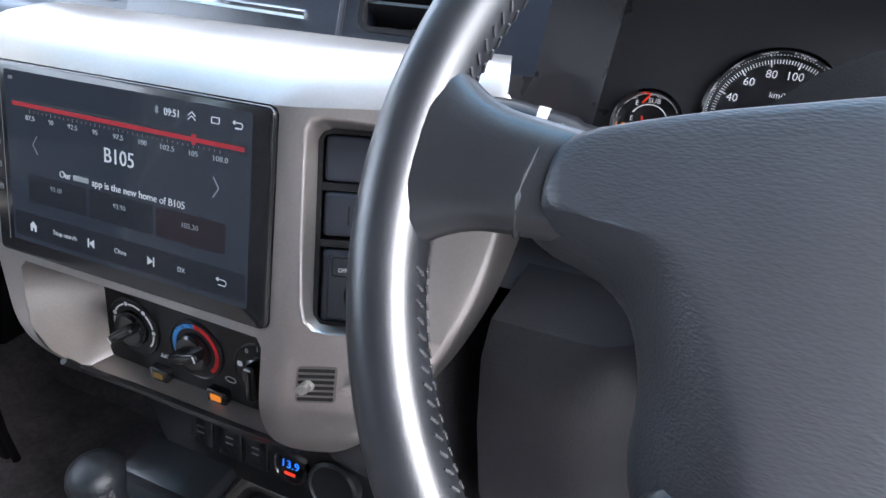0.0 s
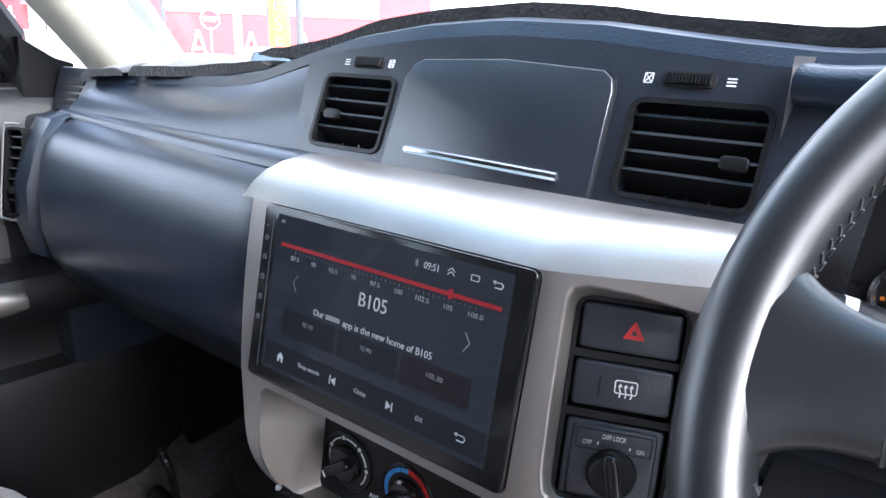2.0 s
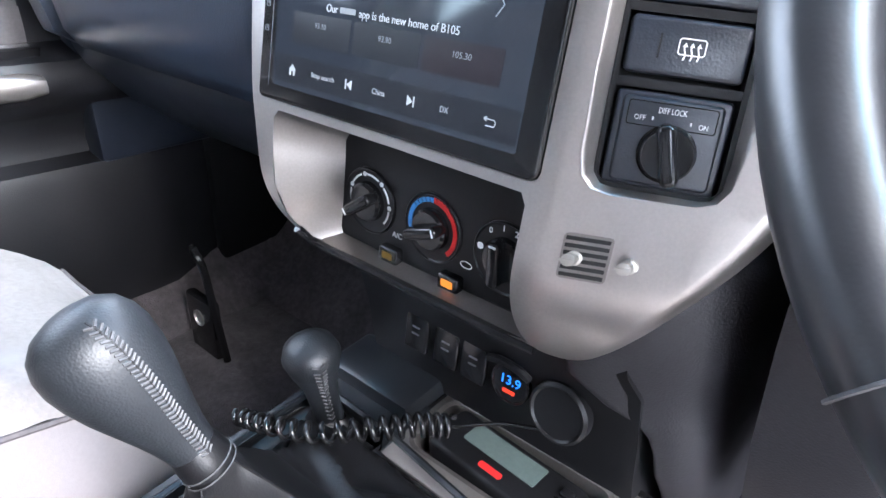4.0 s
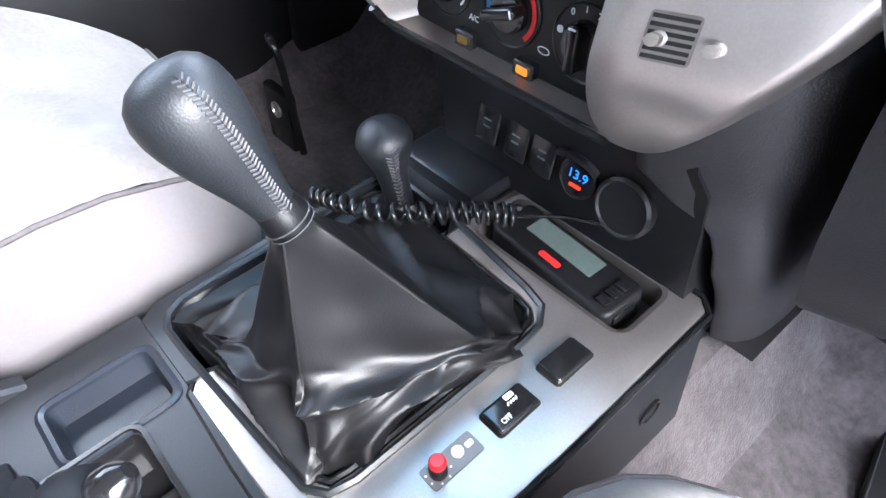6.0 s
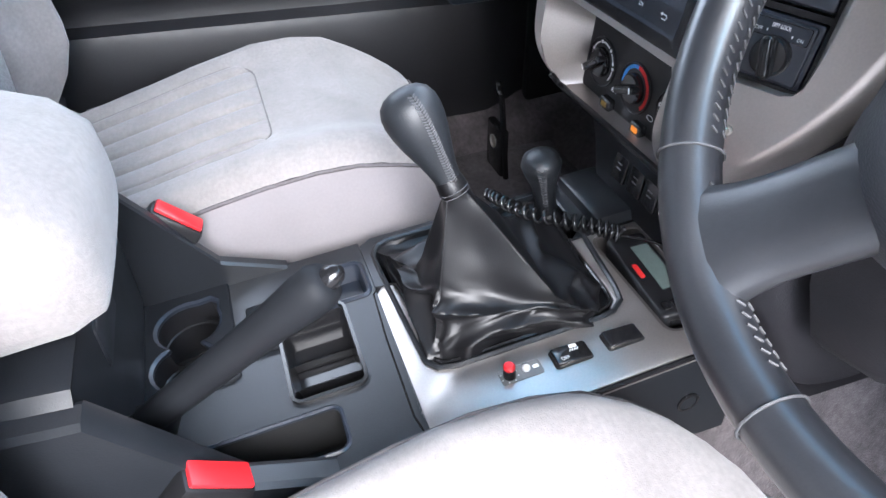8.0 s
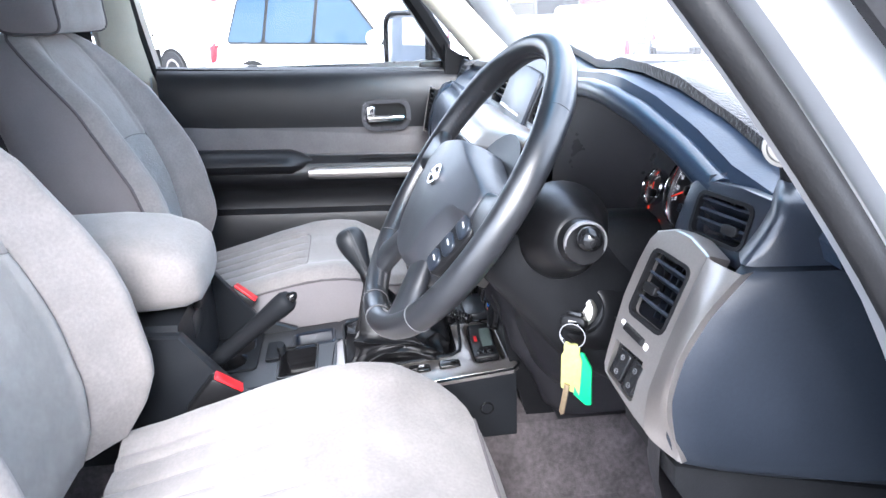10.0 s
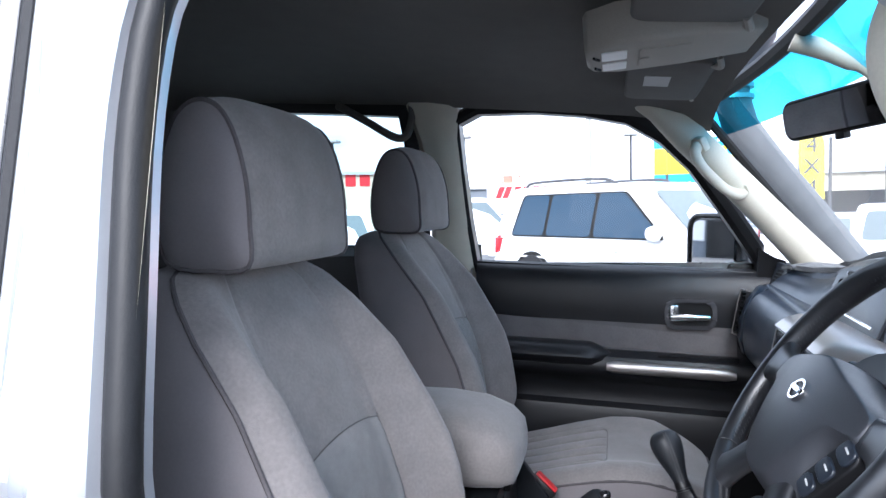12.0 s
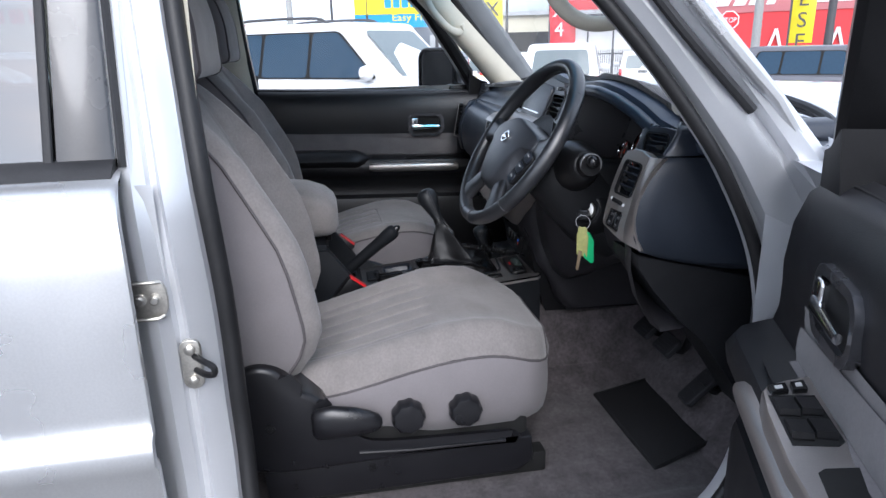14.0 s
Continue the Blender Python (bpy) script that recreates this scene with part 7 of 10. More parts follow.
def build_column():
    c = thing("steering_column", (0.38, -0.05, 1.0), "black steering column shroud with ignition barrel", "steering column")
    bm = B()
    ax = WM.to_3x3() @ Vector((0, 0, -1))
    o = Vector((0.375, -0.166, 1.222))
    rings = []
    for d, w, h, dz in ((0.060, 0.050, 0.050, 0.0), (0.066, 0.066, 0.066, -0.004), (0.10, 0.072, 0.070, -0.010), (0.15, 0.076, 0.076, -0.022), (0.20, 0.078, 0.080, -0.035), (0.28, 0.075, 0.075, -0.04)):
        p = o + ax * d + Vector((0.012, 0, dz))
        up = WM.to_3x3() @ Vector((0, 1, 0))
        ring = []
        for j in range(20):
            a = 2 * math.pi * j / 20
            cx, cz = math.cos(a), math.sin(a)
            ring.append(p + X1 * (w * math.copysign(abs(cx) ** 0.75, cx)) + up * (h * math.copysign(abs(cz) ** 0.75, cz)))
        rings.append(ring)
    loft(bm, rings)
    part("shroud", bm, "dash_low", c, "black column shroud", smooth=60)
    # stalk with round grey end, seen end-on
    M["stalk_grey"] = material("stalk_ring_plastic", (0.30, 0.30, 0.31), 0.35, metal=0.5, spot=0.1)
    bm = B()
    p = Vector((0.440, -0.062, 1.182))
    q = Vector((0.522, -0.059, 1.199))
    tube(bm, [p, p.lerp(q, 0.3), p.lerp(q, 0.55), p.lerp(q, 0.80), p.lerp(q, 0.93), q], [0.036, 0.032, 0.027, 0.0245, 0.0240, 0.0225], 24)
    s = part("indicator_stalk", bm, "black", c, "black stalk with round switch end")
    bm = B()
    tube(bm, [Vector((0.380, -0.040, 1.165)), p.lerp(q, -0.1), p.lerp(q, 0.25), p.lerp(q, 0.55), p.lerp(q, 0.78), p.lerp(q, 0.80)], [0.062, 0.056, 0.047, 0.037, 0.029, 0.024], 28)
    part("stalk_pod", bm, "black", c, "rounded black pod that carries the stalk", smooth=60)
    bm = B()
    d = (q - p).normalized()
    m = plane_m(q, Vector((0, 0.98, -0.18)), Vector((0, 0.18, 0.98)))
    lathe(bm, [(0.0215, -0.010), (0.0232, -0.003), (0.0230, 0.001), (0.0208, 0.0012), (0.0200, -0.003)], m, 32, caps=False)
    part("stalk_ring", bm, "stalk_grey", s, "dull grey ring")
    bm = B()
    lathe(bm, [(0.0195, -0.002), (0.0185, -0.004), (0.0, -0.006)], m, 28)
    part("stalk_end", bm, "black", s)
    bm = B()
    tip = q + Vector((0.008, 0.000, 0.007))
    lathe(bm, [(0.0005, -0.0135), (0.006, -0.0122), (0.0105, -0.0080), (0.0130, -0.0010), (0.0132, 0.003), (0.0118, 0.0085), (0.0080, 0.0128), (0.0035, 0.0145), (0.0004, 0.0148)], plane_m(tip, Vector((0, 0.98, -0.18)), Vector((-0.35, 0.17, 0.92))), 24)
    part("stalk_tip", bm, "black_gloss", s)
    # wiper stalk on the other side
    bm = B()
    p = Vector((0.300, -0.060, 1.205))
    q = Vector((0.150, -0.085, 1.232))
    tube(bm, [p, p.lerp(q, 0.3), p.lerp(q, 0.5), p.lerp(q, 0.52), p.lerp(q, 0.72), p.lerp(q, 0.79), p.lerp(q, 0.81)], [0.009, 0.009, 0.010, 0.0118, 0.0118, 0.0105, 0.006], 14)
    s2 = part("wiper_stalk", bm, "black", c, "black wiper stalk with white print")
    bm = B()
    tube(bm, [p.lerp(q, 0.61), p.lerp(q, 0.645)], 0.0122, 14)
    part("stalk_band", bm, "screen_white_trim", s2, "pale grey band")
    # ignition barrel
    m = plane_m((0.450, -0.036, 1.089), Vector((0.62, 0.78, 0.0)), Vector((-0.22, 0.175, 0.96)))
    bm = B()
    lathe(bm, [(0.066, -0.085), (0.062, -0.050), (0.054, -0.026), (0.043, -0.010), (0.0385, -0.005), (0.0345, 0.0), (0.0310, 0.0012), (0.0285, -0.001), (0.0265, -0.007), (0.0, -0.007)], m, 36)
    ig = part("ignition_housing", bm, "black", c, "black ignition surround")
    bm = B()
    lathe(bm, [(0.0210, -0.004), (0.0210, 0.004), (0.0185, 0.0065), (0.013, 0.007), (0.0125, 0.0055), (0.0, 0.0055)], m, 28)
    part("lock_barrel", bm, "steel", ig, "metal lock barrel")
    bm = B()
    prism(bm, rrect(0.020, 0.008, 0.0035, 4, 0, -0.004), 0.004, 0.016, m, 0.002)
    part("key_head_slot", bm, "black_gloss", ig)
    bm = B()
    rings = []
    for y, cx, zc, w, h in ((-0.104, 0.385, 1.150, 0.026, 0.028), (-0.096, 0.386, 1.144, 0.042, 0.048), (-0.074, 0.388, 1.131, 0.050, 0.062), (-0.040, 0.387, 1.119, 0.050, 0.071), (0.01, 0.388, 1.112, 0.052, 0.076), (0.07, 0.390, 1.108, 0.054, 0.078)):
        rings.append([Vector((cx + w * math.copysign(abs(math.cos(a)) ** 0.7, math.cos(a)), y, zc + h * math.copysign(abs(math.sin(a)) ** 0.7, math.sin(a)))) for a in (2 * math.pi * j / 24 for j in range(24))])
    loft(bm, rings)
    part("lower_shroud", bm, "dash_low", c, "rounded lower column shroud", smooth=60)
    # hanging keys
    k = thing("key_bunch", (0.476, -0.051, 0.95), "car key on a ring with yellow and green tags", "keys")
    bm = B()
    prism(bm, rrect(0.031, 0.017, 0.0075, 6, 0, -0.014), 0.008, 0.019, m, 0.003)
    part("key_head", bm, "black", k, "black key head in the lock")
    mark("key_mark", rrect(0.010, 0.0035, 0.0015, 3, 0, -0.013), m @ Matrix.Translation((0, 0, 0.019)), "label_grey", k)
    hang = Vector((math.cos(radians(55)), math.sin(radians(55)), 0))
    rc = Vector((0.4735, -0.0500, 1.0690))
    bm = B()
    tube(bm, [rc + hang * (0.0150 * math.sin(a)) + Vector((0, 0, 0.0150 * math.cos(a))) for a in (2 * math.pi * j / 28 for j in range(29))], 0.0012, 6, caps=False)
    tube(bm, [rc + hang * (0.0150 * math.sin(a)) + Vector((0.002, -0.0015, 0.0150 * math.cos(a))) for a in (2 * math.pi * j / 28 for j in range(29))], 0.0012, 6, caps=False)
    part("ring", bm, "chrome", k, "steel split ring")

    def hanging(name, outline, thick, mt, at, turn, label, lean=0.0, swing=0.0):
        mm = Matrix.Translation(at) @ Matrix.Rotation(radians(turn), 4, "Z") @ Matrix.Rotation(radians(90 + lean), 4, "X") @ Matrix.Rotation(radians(swing), 4, "Z")
        bm = B()
        prism(bm, outline, -thick / 2, thick / 2, mm, min(0.001, thick * 0.3))
        return part(name, bm, mt, k, label)
    yo = [(-0.008, 0.003), (-0.010, -0.003), (-0.0095, -0.009), (-0.0125, -0.015), (-0.0125, -0.060), (-0.004, -0.0625), (0.0115, -0.0645), (0.0125, -0.018), (0.0095, -0.010), (0.0095, -0.002), (0.004, 0.003), (-0.002, 0.001)]
    hanging("yellow_tag", yo, 0.004, "yellow_tag", (0.4755, -0.0515, 1.0560), 52, "worn yellow plastic key tag", 3)
    go = [(-0.003, 0.004), (-0.009, -0.004), (-0.0105, -0.052), (0.004, -0.064), (0.0105, -0.062), (0.011, -0.014), (0.006, -0.004), (0.002, 0.004)]
    hanging("green_tag", go, 0.004, "green_tag", (0.4800, -0.0400, 1.0430), 58, "bright green key tag", 0, 3)
    hanging("second_key", [(-0.0035, 0.010), (-0.0038, -0.031), (-0.001, -0.036), (0.003, -0.033), (0.0035, 0.010)], 0.0024, "brass", (0.4765, -0.0570, 0.9960), 50, "worn brass key blade", 3, -8)


M["screen_white_trim"] = material("pale_plastic", (0.55, 0.55, 0.54), 0.5)
build_column()


# ---- pedals and mat ----
def build_pedals():
    for nm, x, y, z, w, h in (("brake_pedal", 0.36, 0.235, 0.70, 0.075, 0.055), ("clutch_pedal", 0.25, 0.235, 0.70, 0.07, 0.055), ("accelerator_pedal", 0.50, 0.25, 0.66, 0.05, 0.12)):
        p = thing(nm, (x, y, z), "black ribbed rubber %s" % nm.replace("_", " "), "pedal")
        m = plane_m((x, y, z), X1, Vector((0, 0.75, 0.66)))
        bm = B()
        prism(bm, rrect(w, h, 0.010, 3), -0.004, 0.010, m, 0.003)
        for k in range(4):
            box(bm, (-w / 2 + 0.008, -h / 2 + 0.008 + k * (h - 0.016) / 4, 0.009), (w / 2 - 0.008, -h / 2 + 0.012 + k * (h - 0.016) / 4, 0.0125), 0, m=m)
        part("pad", bm, "rubber", p)
        bm = B()
        tube(bm, smooth_path([m @ Vector((0, 0.0, 0.0)), m @ Vector((0, 0.03, -0.04)), Vector((x, y + 0.09, z + 0.16)), Vector((x, y + 0.10, z + 0.30))], 4), 0.010, 8)
        part("arm", bm, "black", p)
    bm = B()
    m = plane_m((0.475, 0.150, 0.556), X1, Vector((0, 1, 0.06)))
    prism(bm, [(-0.165, -0.085), (0.165, -0.085), (0.10, 0.105), (-0.20, 0.105)], 0, 0.006, m, 0.002)
    hp = thing("heel_pad", (0.475, 0.150, 0.556), "black rubber heel mat on the carpet", "floor mat")
    part("pad", bm, "mat", hp)
    bm = B()
    edge = [m @ Vector((x, y, 0.006)) for x, y in ((-0.162, -0.082), (0.162, -0.082), (0.098, 0.102), (-0.197, 0.102), (-0.162, -0.082))]
    tube(bm, edge, 0.003, 6)
    part("raised_edge", bm, "mat", hp)


build_pedals()


# ---- front seats ----
M["seam_grey"] = material("seat_seam", (0.130, 0.120, 0.116), 0.9, spot=0.1)
M["seat_plastic"] = material("seat_plastic", (0.010, 0.010, 0.012), 0.30, grain=0.15, grain_size=0.0008, spot=0.12)


def build_seat(name, cx, inboard, label, dy, lift=0.0, shift=0.0, sewn=1.0, raised=0.0):
    """A front seat about x = cx. inboard: the sign of x towards the middle of the car; shift, raised: the cushion's offset; sewn: depth of its pleats."""
    s = thing(name, (cx, -0.45 + dy, 0.56), label, "car seat", group="front seats")

    def V(x, y, z):
        return Vector((cx + x, y + dy, z + lift * max(0.0, min(1.0, (z - 0.60) / 0.2))))

    def C(x, y, z):
        return V(x + shift * max(0.3, min(1.0, 0.65 + 1.75 * inboard * x)), y, z + raised * max(0.0, min(1.0, (z - 0.60) / 0.2)))

    # cushion: sections from nose to back, across the width
    def cush_z(u, y):
        """Top of the cushion; u from -1 to 1 across."""
        crown = curve_at([(-0.66, 0.806), (-0.60, 0.816), (-0.52, 0.835), (-0.45, 0.854), (-0.36, 0.874), (-0.30, 0.877), (-0.25, 0.871), (-0.21, 0.859), (-0.18, 0.849), (-0.155, 0.840), (-0.142, 0.834), (-0.135, 0.828)], y)[0]
        bol = 0.020 * math.exp(-((abs(u) - 0.82) / 0.24) ** 2) * min(1.0, max(0.0, (-0.15 - y) / 0.12) + 0.15)
        edge = 0.013 * max(0.0, (abs(u) - 0.86) / 0.14) ** 2 if u * inboard > 0 else 0.050 * max(0.0, (abs(u) - 0.70) / 0.30) ** 2
        return crown + bol - edge
    half = lambda y: curve_at([(-0.66, 0.185), (-0.55, 0.200), (-0.35, 0.211), (-0.28, 0.210), (-0.235, 0.208), (-0.20, 0.199), (-0.175, 0.184), (-0.155, 0.162), (-0.142, 0.137), (-0.135, 0.108)], y)[0]
    us = [-1 + 2 * k / 36 for k in range(37)]
    ys = [-0.66, -0.62, -0.57, -0.51, -0.45, -0.39, -0.33, -0.28, -0.235, -0.20, -0.175, -0.155, -0.142, -0.135]

    def pleat(u, y):
        """Pleats sewn along the middle of the cushion."""
        if abs(u) < 0.62 and y < -0.368:
            ph = (u + 0.50) / 0.25
            f = abs(ph - round(ph)) * 0.25
            fade = min(1.0, (0.62 - abs(u)) / 0.06) * min(1.0, (-0.368 - y) / 0.02)
            return fade * (0.0055 * (1 - (1 - f / 0.125) ** 2) - 0.009 * math.exp(-(f / 0.016) ** 2))
        return 0.0
    def border(u, y):
        """Distance from the rounded edge of the pleated area, in metres."""
        px, py = abs(u) * 0.21, y + 0.365
        qx, qy = px - (0.130 - 0.045), py + 0.045
        return math.hypot(max(qx, 0.0), max(qy, 0.0)) + min(max(qx, qy), 0.0) - 0.045
    def seam(u, y):
        """The sewn edge of the pleated area."""
        return -0.0035 * math.exp(-(border(u, y) / 0.0045) ** 2)
    ysf = [lerp(a, b, j / 8) for a, b in zip(ys, ys[1:]) for j in range(8)] + [ys[-1]]
    usf = [-1 + 2 * k / 160 for k in range(161)]
    bm = B()
    loft(bm, [[C(u * half(y), y, cush_z(u, y) + sewn * (pleat(u, y) + seam(u, y))) for u in usf] for y in ysf], False, False)
    part("cushion_top", bm, "fabric", s, "grey velour cushion with sewn pleats", smooth=80)
    line = [(-0.619, lerp(-0.64, -0.41, k / 12)) for k in range(13)] + [((-0.085 - 0.045 * math.cos(a)) / 0.21, -0.41 + 0.045 * math.sin(a)) for a in (math.pi / 2 * k / 8 for k in range(1, 9))]
    line += [(lerp(-0.085, 0.085, k / 10) / 0.21, -0.365) for k in range(1, 10)] + [(-u, y) for u, y in reversed(line)]
    bm = B()
    tube(bm, [C(u * half(y), y, cush_z(u, y) - 0.0022 - 0.0012 * (1 - sewn)) for u, y in line], 0.0010, 5)
    part("cushion_seam", bm, "seam_grey", s, "sewn border round the pleats")
    # side skirts and nose
    bm = B()
    loop = [(-1, y) for y in ys] + [(u, -0.135) for u in us[1:-1]] + [(1, y) for y in reversed(ys)]
    rows = []
    for f, out in ((0.0, 0.0), (0.06, 0.004), (0.35, 0.011), (0.7, 0.008), (0.95, -0.004), (1.0, -0.02)):
        row = []
        for u, y in loop:
            zt = cush_z(u, y)
            zb = 0.676 + 0.036 * max(0, (-0.42 - y) / 0.24)
            nose = max(0.0, 1 - abs(u) ** 4) if y > -0.14 else 0.0
            row.append(C(u * (half(y) + (out if abs(u) == 1 else 0)), y + nose * out * 2.4, lerp(zt, zb, f)))
        rows.append(row)
    loft(bm, rows, False, False)
    part("cushion_skirt", bm, "fabric_side", s, "grey cloth seat skirt", smooth=60)
    bm = B()
    pts = [C(u * (half(y) + 0.001), y + (0.002 if y > -0.14 else 0), cush_z(u, y) - 0.001) for u, y in loop]
    tube(bm, pts, 0.0025, 6)
    part("cushion_piping", bm, "piping", s, "dark piping along the cushion edge")

    # backrest: sections by height
    BK = [(0.835, -0.700, 0.195, 0.115), (0.88, -0.690, 0.212, 0.125), (0.95, -0.695, 0.226, 0.13), (1.05, -0.716, 0.232, 0.13), (1.15, -0.748, 0.228, 0.125), (1.25, -0.784, 0.214, 0.115), (1.32, -0.812, 0.196, 0.10), (1.36, -0.832, 0.172, 0.085), (1.382, -0.850, 0.140, 0.06), (1.390, -0.862, 0.10, 0.03)]
    def back_row(z):
        y, w, d = curve_at([(a, b, c, e) for a, b, c, e in BK], z)
        return y, w, d
    zs = [0.835 + (1.390 - 0.835) * k / 46 for k in range(47)]
    arc_z = lambda u: 1.163 - 0.05 * min(abs(u), 0.53) ** 2

    def front(u, z):
        y, w, d = back_row(z)
        bol = 0.085 * max(0.0, min(1.0, (abs(u) - 0.42) / 0.38)) ** 1.5 * curve_at([(0.835, 0.55), (0.92, 0.95), (1.10, 1.0), (1.25, 0.70), (1.34, 0.25), (1.39, 0.0)], z)[0]
        belly = 0.020 * math.cos(u * 1.4) * math.sin(max(0, min(1, (z - 0.84) / 0.5)) * math.pi)
        rnd = 0.030 * max(0.0, (abs(u) - 0.86) / 0.14) ** 2
        g = 0.0
        # curved seam between the two cloths, and the bolster seams
        arc = arc_z(u)
        if abs(u) < 0.52:
            g -= 0.003 * math.exp(-((z - arc) / 0.006) ** 2)
        g -= lerp(0.009, 0.0035, max(0.0, min(1.0, (z - arc) / 0.03))) * math.exp(-((abs(u) - 0.53) / lerp(0.018, 0.03, max(0.0, min(1.0, (z - arc) / 0.03)))) ** 2)
        if z < arc and abs(u) < 0.52:
            g += 0.003 * min(1.0, (arc - z) / 0.02) * min(1.0, (0.52 - abs(u)) / 0.05)
        return V(u * w, y + bol + belly - rnd + g, z)
    uf = sorted([-1 + 2 * k / 80 for k in range(81)] + [-0.53, 0.53])
    low = lambda us: [[front(u, lerp(0.835, arc_z(u), k / 34)) for u in us] for k in range(35)]
    high = lambda us: [[front(u, lerp(arc_z(u), 1.390, k / 28)) for u in us] for k in range(29)]
    bm = B()
    loft(bm, high(uf), False, False)
    loft(bm, low([u for u in uf if u <= -0.53]), False, False)
    loft(bm, low([u for u in uf if u >= 0.53]), False, False)
    part("backrest_front", bm, "fabric", s, "grey velour backrest with curved seam", smooth=80)
    bm = B()
    loft(bm, low([u for u in uf if abs(u) <= 0.531]), False, False)
    part("backrest_insert", bm, "fabric_weave", s, "paler ribbed cloth insert below the curved seam", smooth=80)
    for line in ([(lerp(-0.51, 0.51, k / 24), arc_z(lerp(-0.51, 0.51, k / 24))) for k in range(25)], [(-0.53, lerp(0.86, 1.155, k / 20)) for k in range(21)], [(0.53, lerp(0.86, 1.155, k / 20)) for k in range(21)]):
        bm = B()
        tube(bm, [front(u, z) + Vector((0, 0.0010, 0)) for u, z in line], 0.0010, 5)
        part("backrest_seam", bm, "seam_grey", s, "dark sewn seam")
    bm = B()
    rows = []
    for z in zs:
        y, w, d = back_row(z)
        row = [front(-1, z)]
        for k in range(15):
            t = k / 14
            a = math.pi * t
            xx = -math.copysign(abs(math.cos(a)) ** 0.35, math.cos(a)) * (w + 0.004 * math.sin(a))
            row.append(V(xx, y - 0.03 - d * math.sin(a) ** 0.6, z))
        row.append(front(1, z))
        rows.append(row)
    loft(bm, rows, False, False)
    top = rows[-1] + [front(u, zs[-1]) for u in [1 - 2 * k / 20 for k in range(1, 20)]]
    vs = [bm.verts.new(q) for q in top]
    bm.faces.new(vs)
    part("backrest_shell", bm, "fabric_side", s, "grey cloth backrest sides", smooth=60)
    for sg in (-1, 1):
        bm = B()
        pts = [front(sg, z) + Vector((sg * 0.001, 0.001, 0)) for z in zs]
        tube(bm, pts, 0.0029, 6)
        part("backrest_piping", bm, "piping", s, "dark piping along the backrest edge")
    # head restraint
    h = part("headrest", headrest(V, True), "fabric", s, "grey velour headrest", smooth=70)
    for sg in (-1, 1):
        part("headrest_side", headrest(V, False, sg), "fabric_side", h, "", smooth=70)
        bm = B()
        tube(bm, head_outline(V, sg), 0.0030, 6)
        part("headrest_piping", bm, "piping", h)
    for sg in (-1, 1):
        bm = B()
        tube(bm, [V(sg * 0.055, -0.862, 1.34), V(sg * 0.055, -0.855, 1.42)], 0.0055, 10)
        part("post", bm, "chrome", s, "chrome headrest post")
        bm = B()
        lathe(bm, [(0.013, 0), (0.013, 0.006), (0.009, 0.010), (0.006, 0.010)], Matrix.Translation(V(sg * 0.055, -0.860, 1.386)), 14)
        part("post_collar", bm, "black", s)
    # seat base: black side covers, rails, knobs
    ob = -inboard
    sm = plane_m(V(ob * 0.205, 0, 0), Vector((0, ob, 0)), Z1)
    flat = lambda pts: [(y * ob, z) for y, z in pts]
    bm = B()
    prism(bm, round_outline(flat([(-0.775, 0.66), (-0.772, 0.80), (-0.765, 0.862), (-0.738, 0.878), (-0.705, 0.872), (-0.680, 0.852), (-0.660, 0.826), (-0.632, 0.806), (-0.612, 0.786), (-0.600, 0.735), (-0.560, 0.702), (-0.50, 0.682), (-0.28, 0.672), (-0.245, 0.669), (-0.245, 0.655), (-0.50, 0.650)]), 3), -0.05, 0.024, sm, 0.012)
    cover = part("side_cover", bm, "seat_plastic", s, "black moulded seat side cover", smooth=50)
    bm = B()
    tube(bm, [V(ob * 0.229, y, z) for y, z in ((-0.555, 0.676), (-0.45, 0.668), (-0.26, 0.663))], 0.0040, 8)
    part("cover_ridge", bm, "seat_plastic", cover)
    bm = B()
    prism(bm, flat([(-0.735, 0.575), (-0.74, 0.655), (-0.20, 0.655), (-0.195, 0.60), (-0.23, 0.575)]), -0.02, 0.012, sm, 0.006)
    part("rail_cover", bm, "seat_plastic", s, "black rail cover", smooth=40)
    # pan and rails in the hole black, so under-seat shade is in their colour
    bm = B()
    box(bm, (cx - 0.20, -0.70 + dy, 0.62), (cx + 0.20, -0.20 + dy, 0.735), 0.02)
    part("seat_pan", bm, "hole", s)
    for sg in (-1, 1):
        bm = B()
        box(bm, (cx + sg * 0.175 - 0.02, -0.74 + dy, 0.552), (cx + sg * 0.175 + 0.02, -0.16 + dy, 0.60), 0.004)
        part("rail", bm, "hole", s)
    # recline lever, two ribbed knobs
    bm = B()
    rings = []
    for y, z, hh, w in ((-0.640, 0.758, 0.020, 0.006), (-0.632, 0.758, 0.032, 0.012), (-0.60, 0.760, 0.034, 0.017), (-0.56, 0.756, 0.030, 0.017), (-0.53, 0.752, 0.023, 0.015), (-0.514, 0.750, 0.016, 0.011), (-0.508, 0.750, 0.006, 0.004)):
        rings.append([V(ob * (0.246 + w * math.cos(a)), y, z + hh * math.sin(a)) for a in (2 * math.pi * j / 14 for j in range(14))])
    loft(bm, rings)
    part("recline_lever", bm, "seat_plastic", s, "black recline lever", smooth=60)
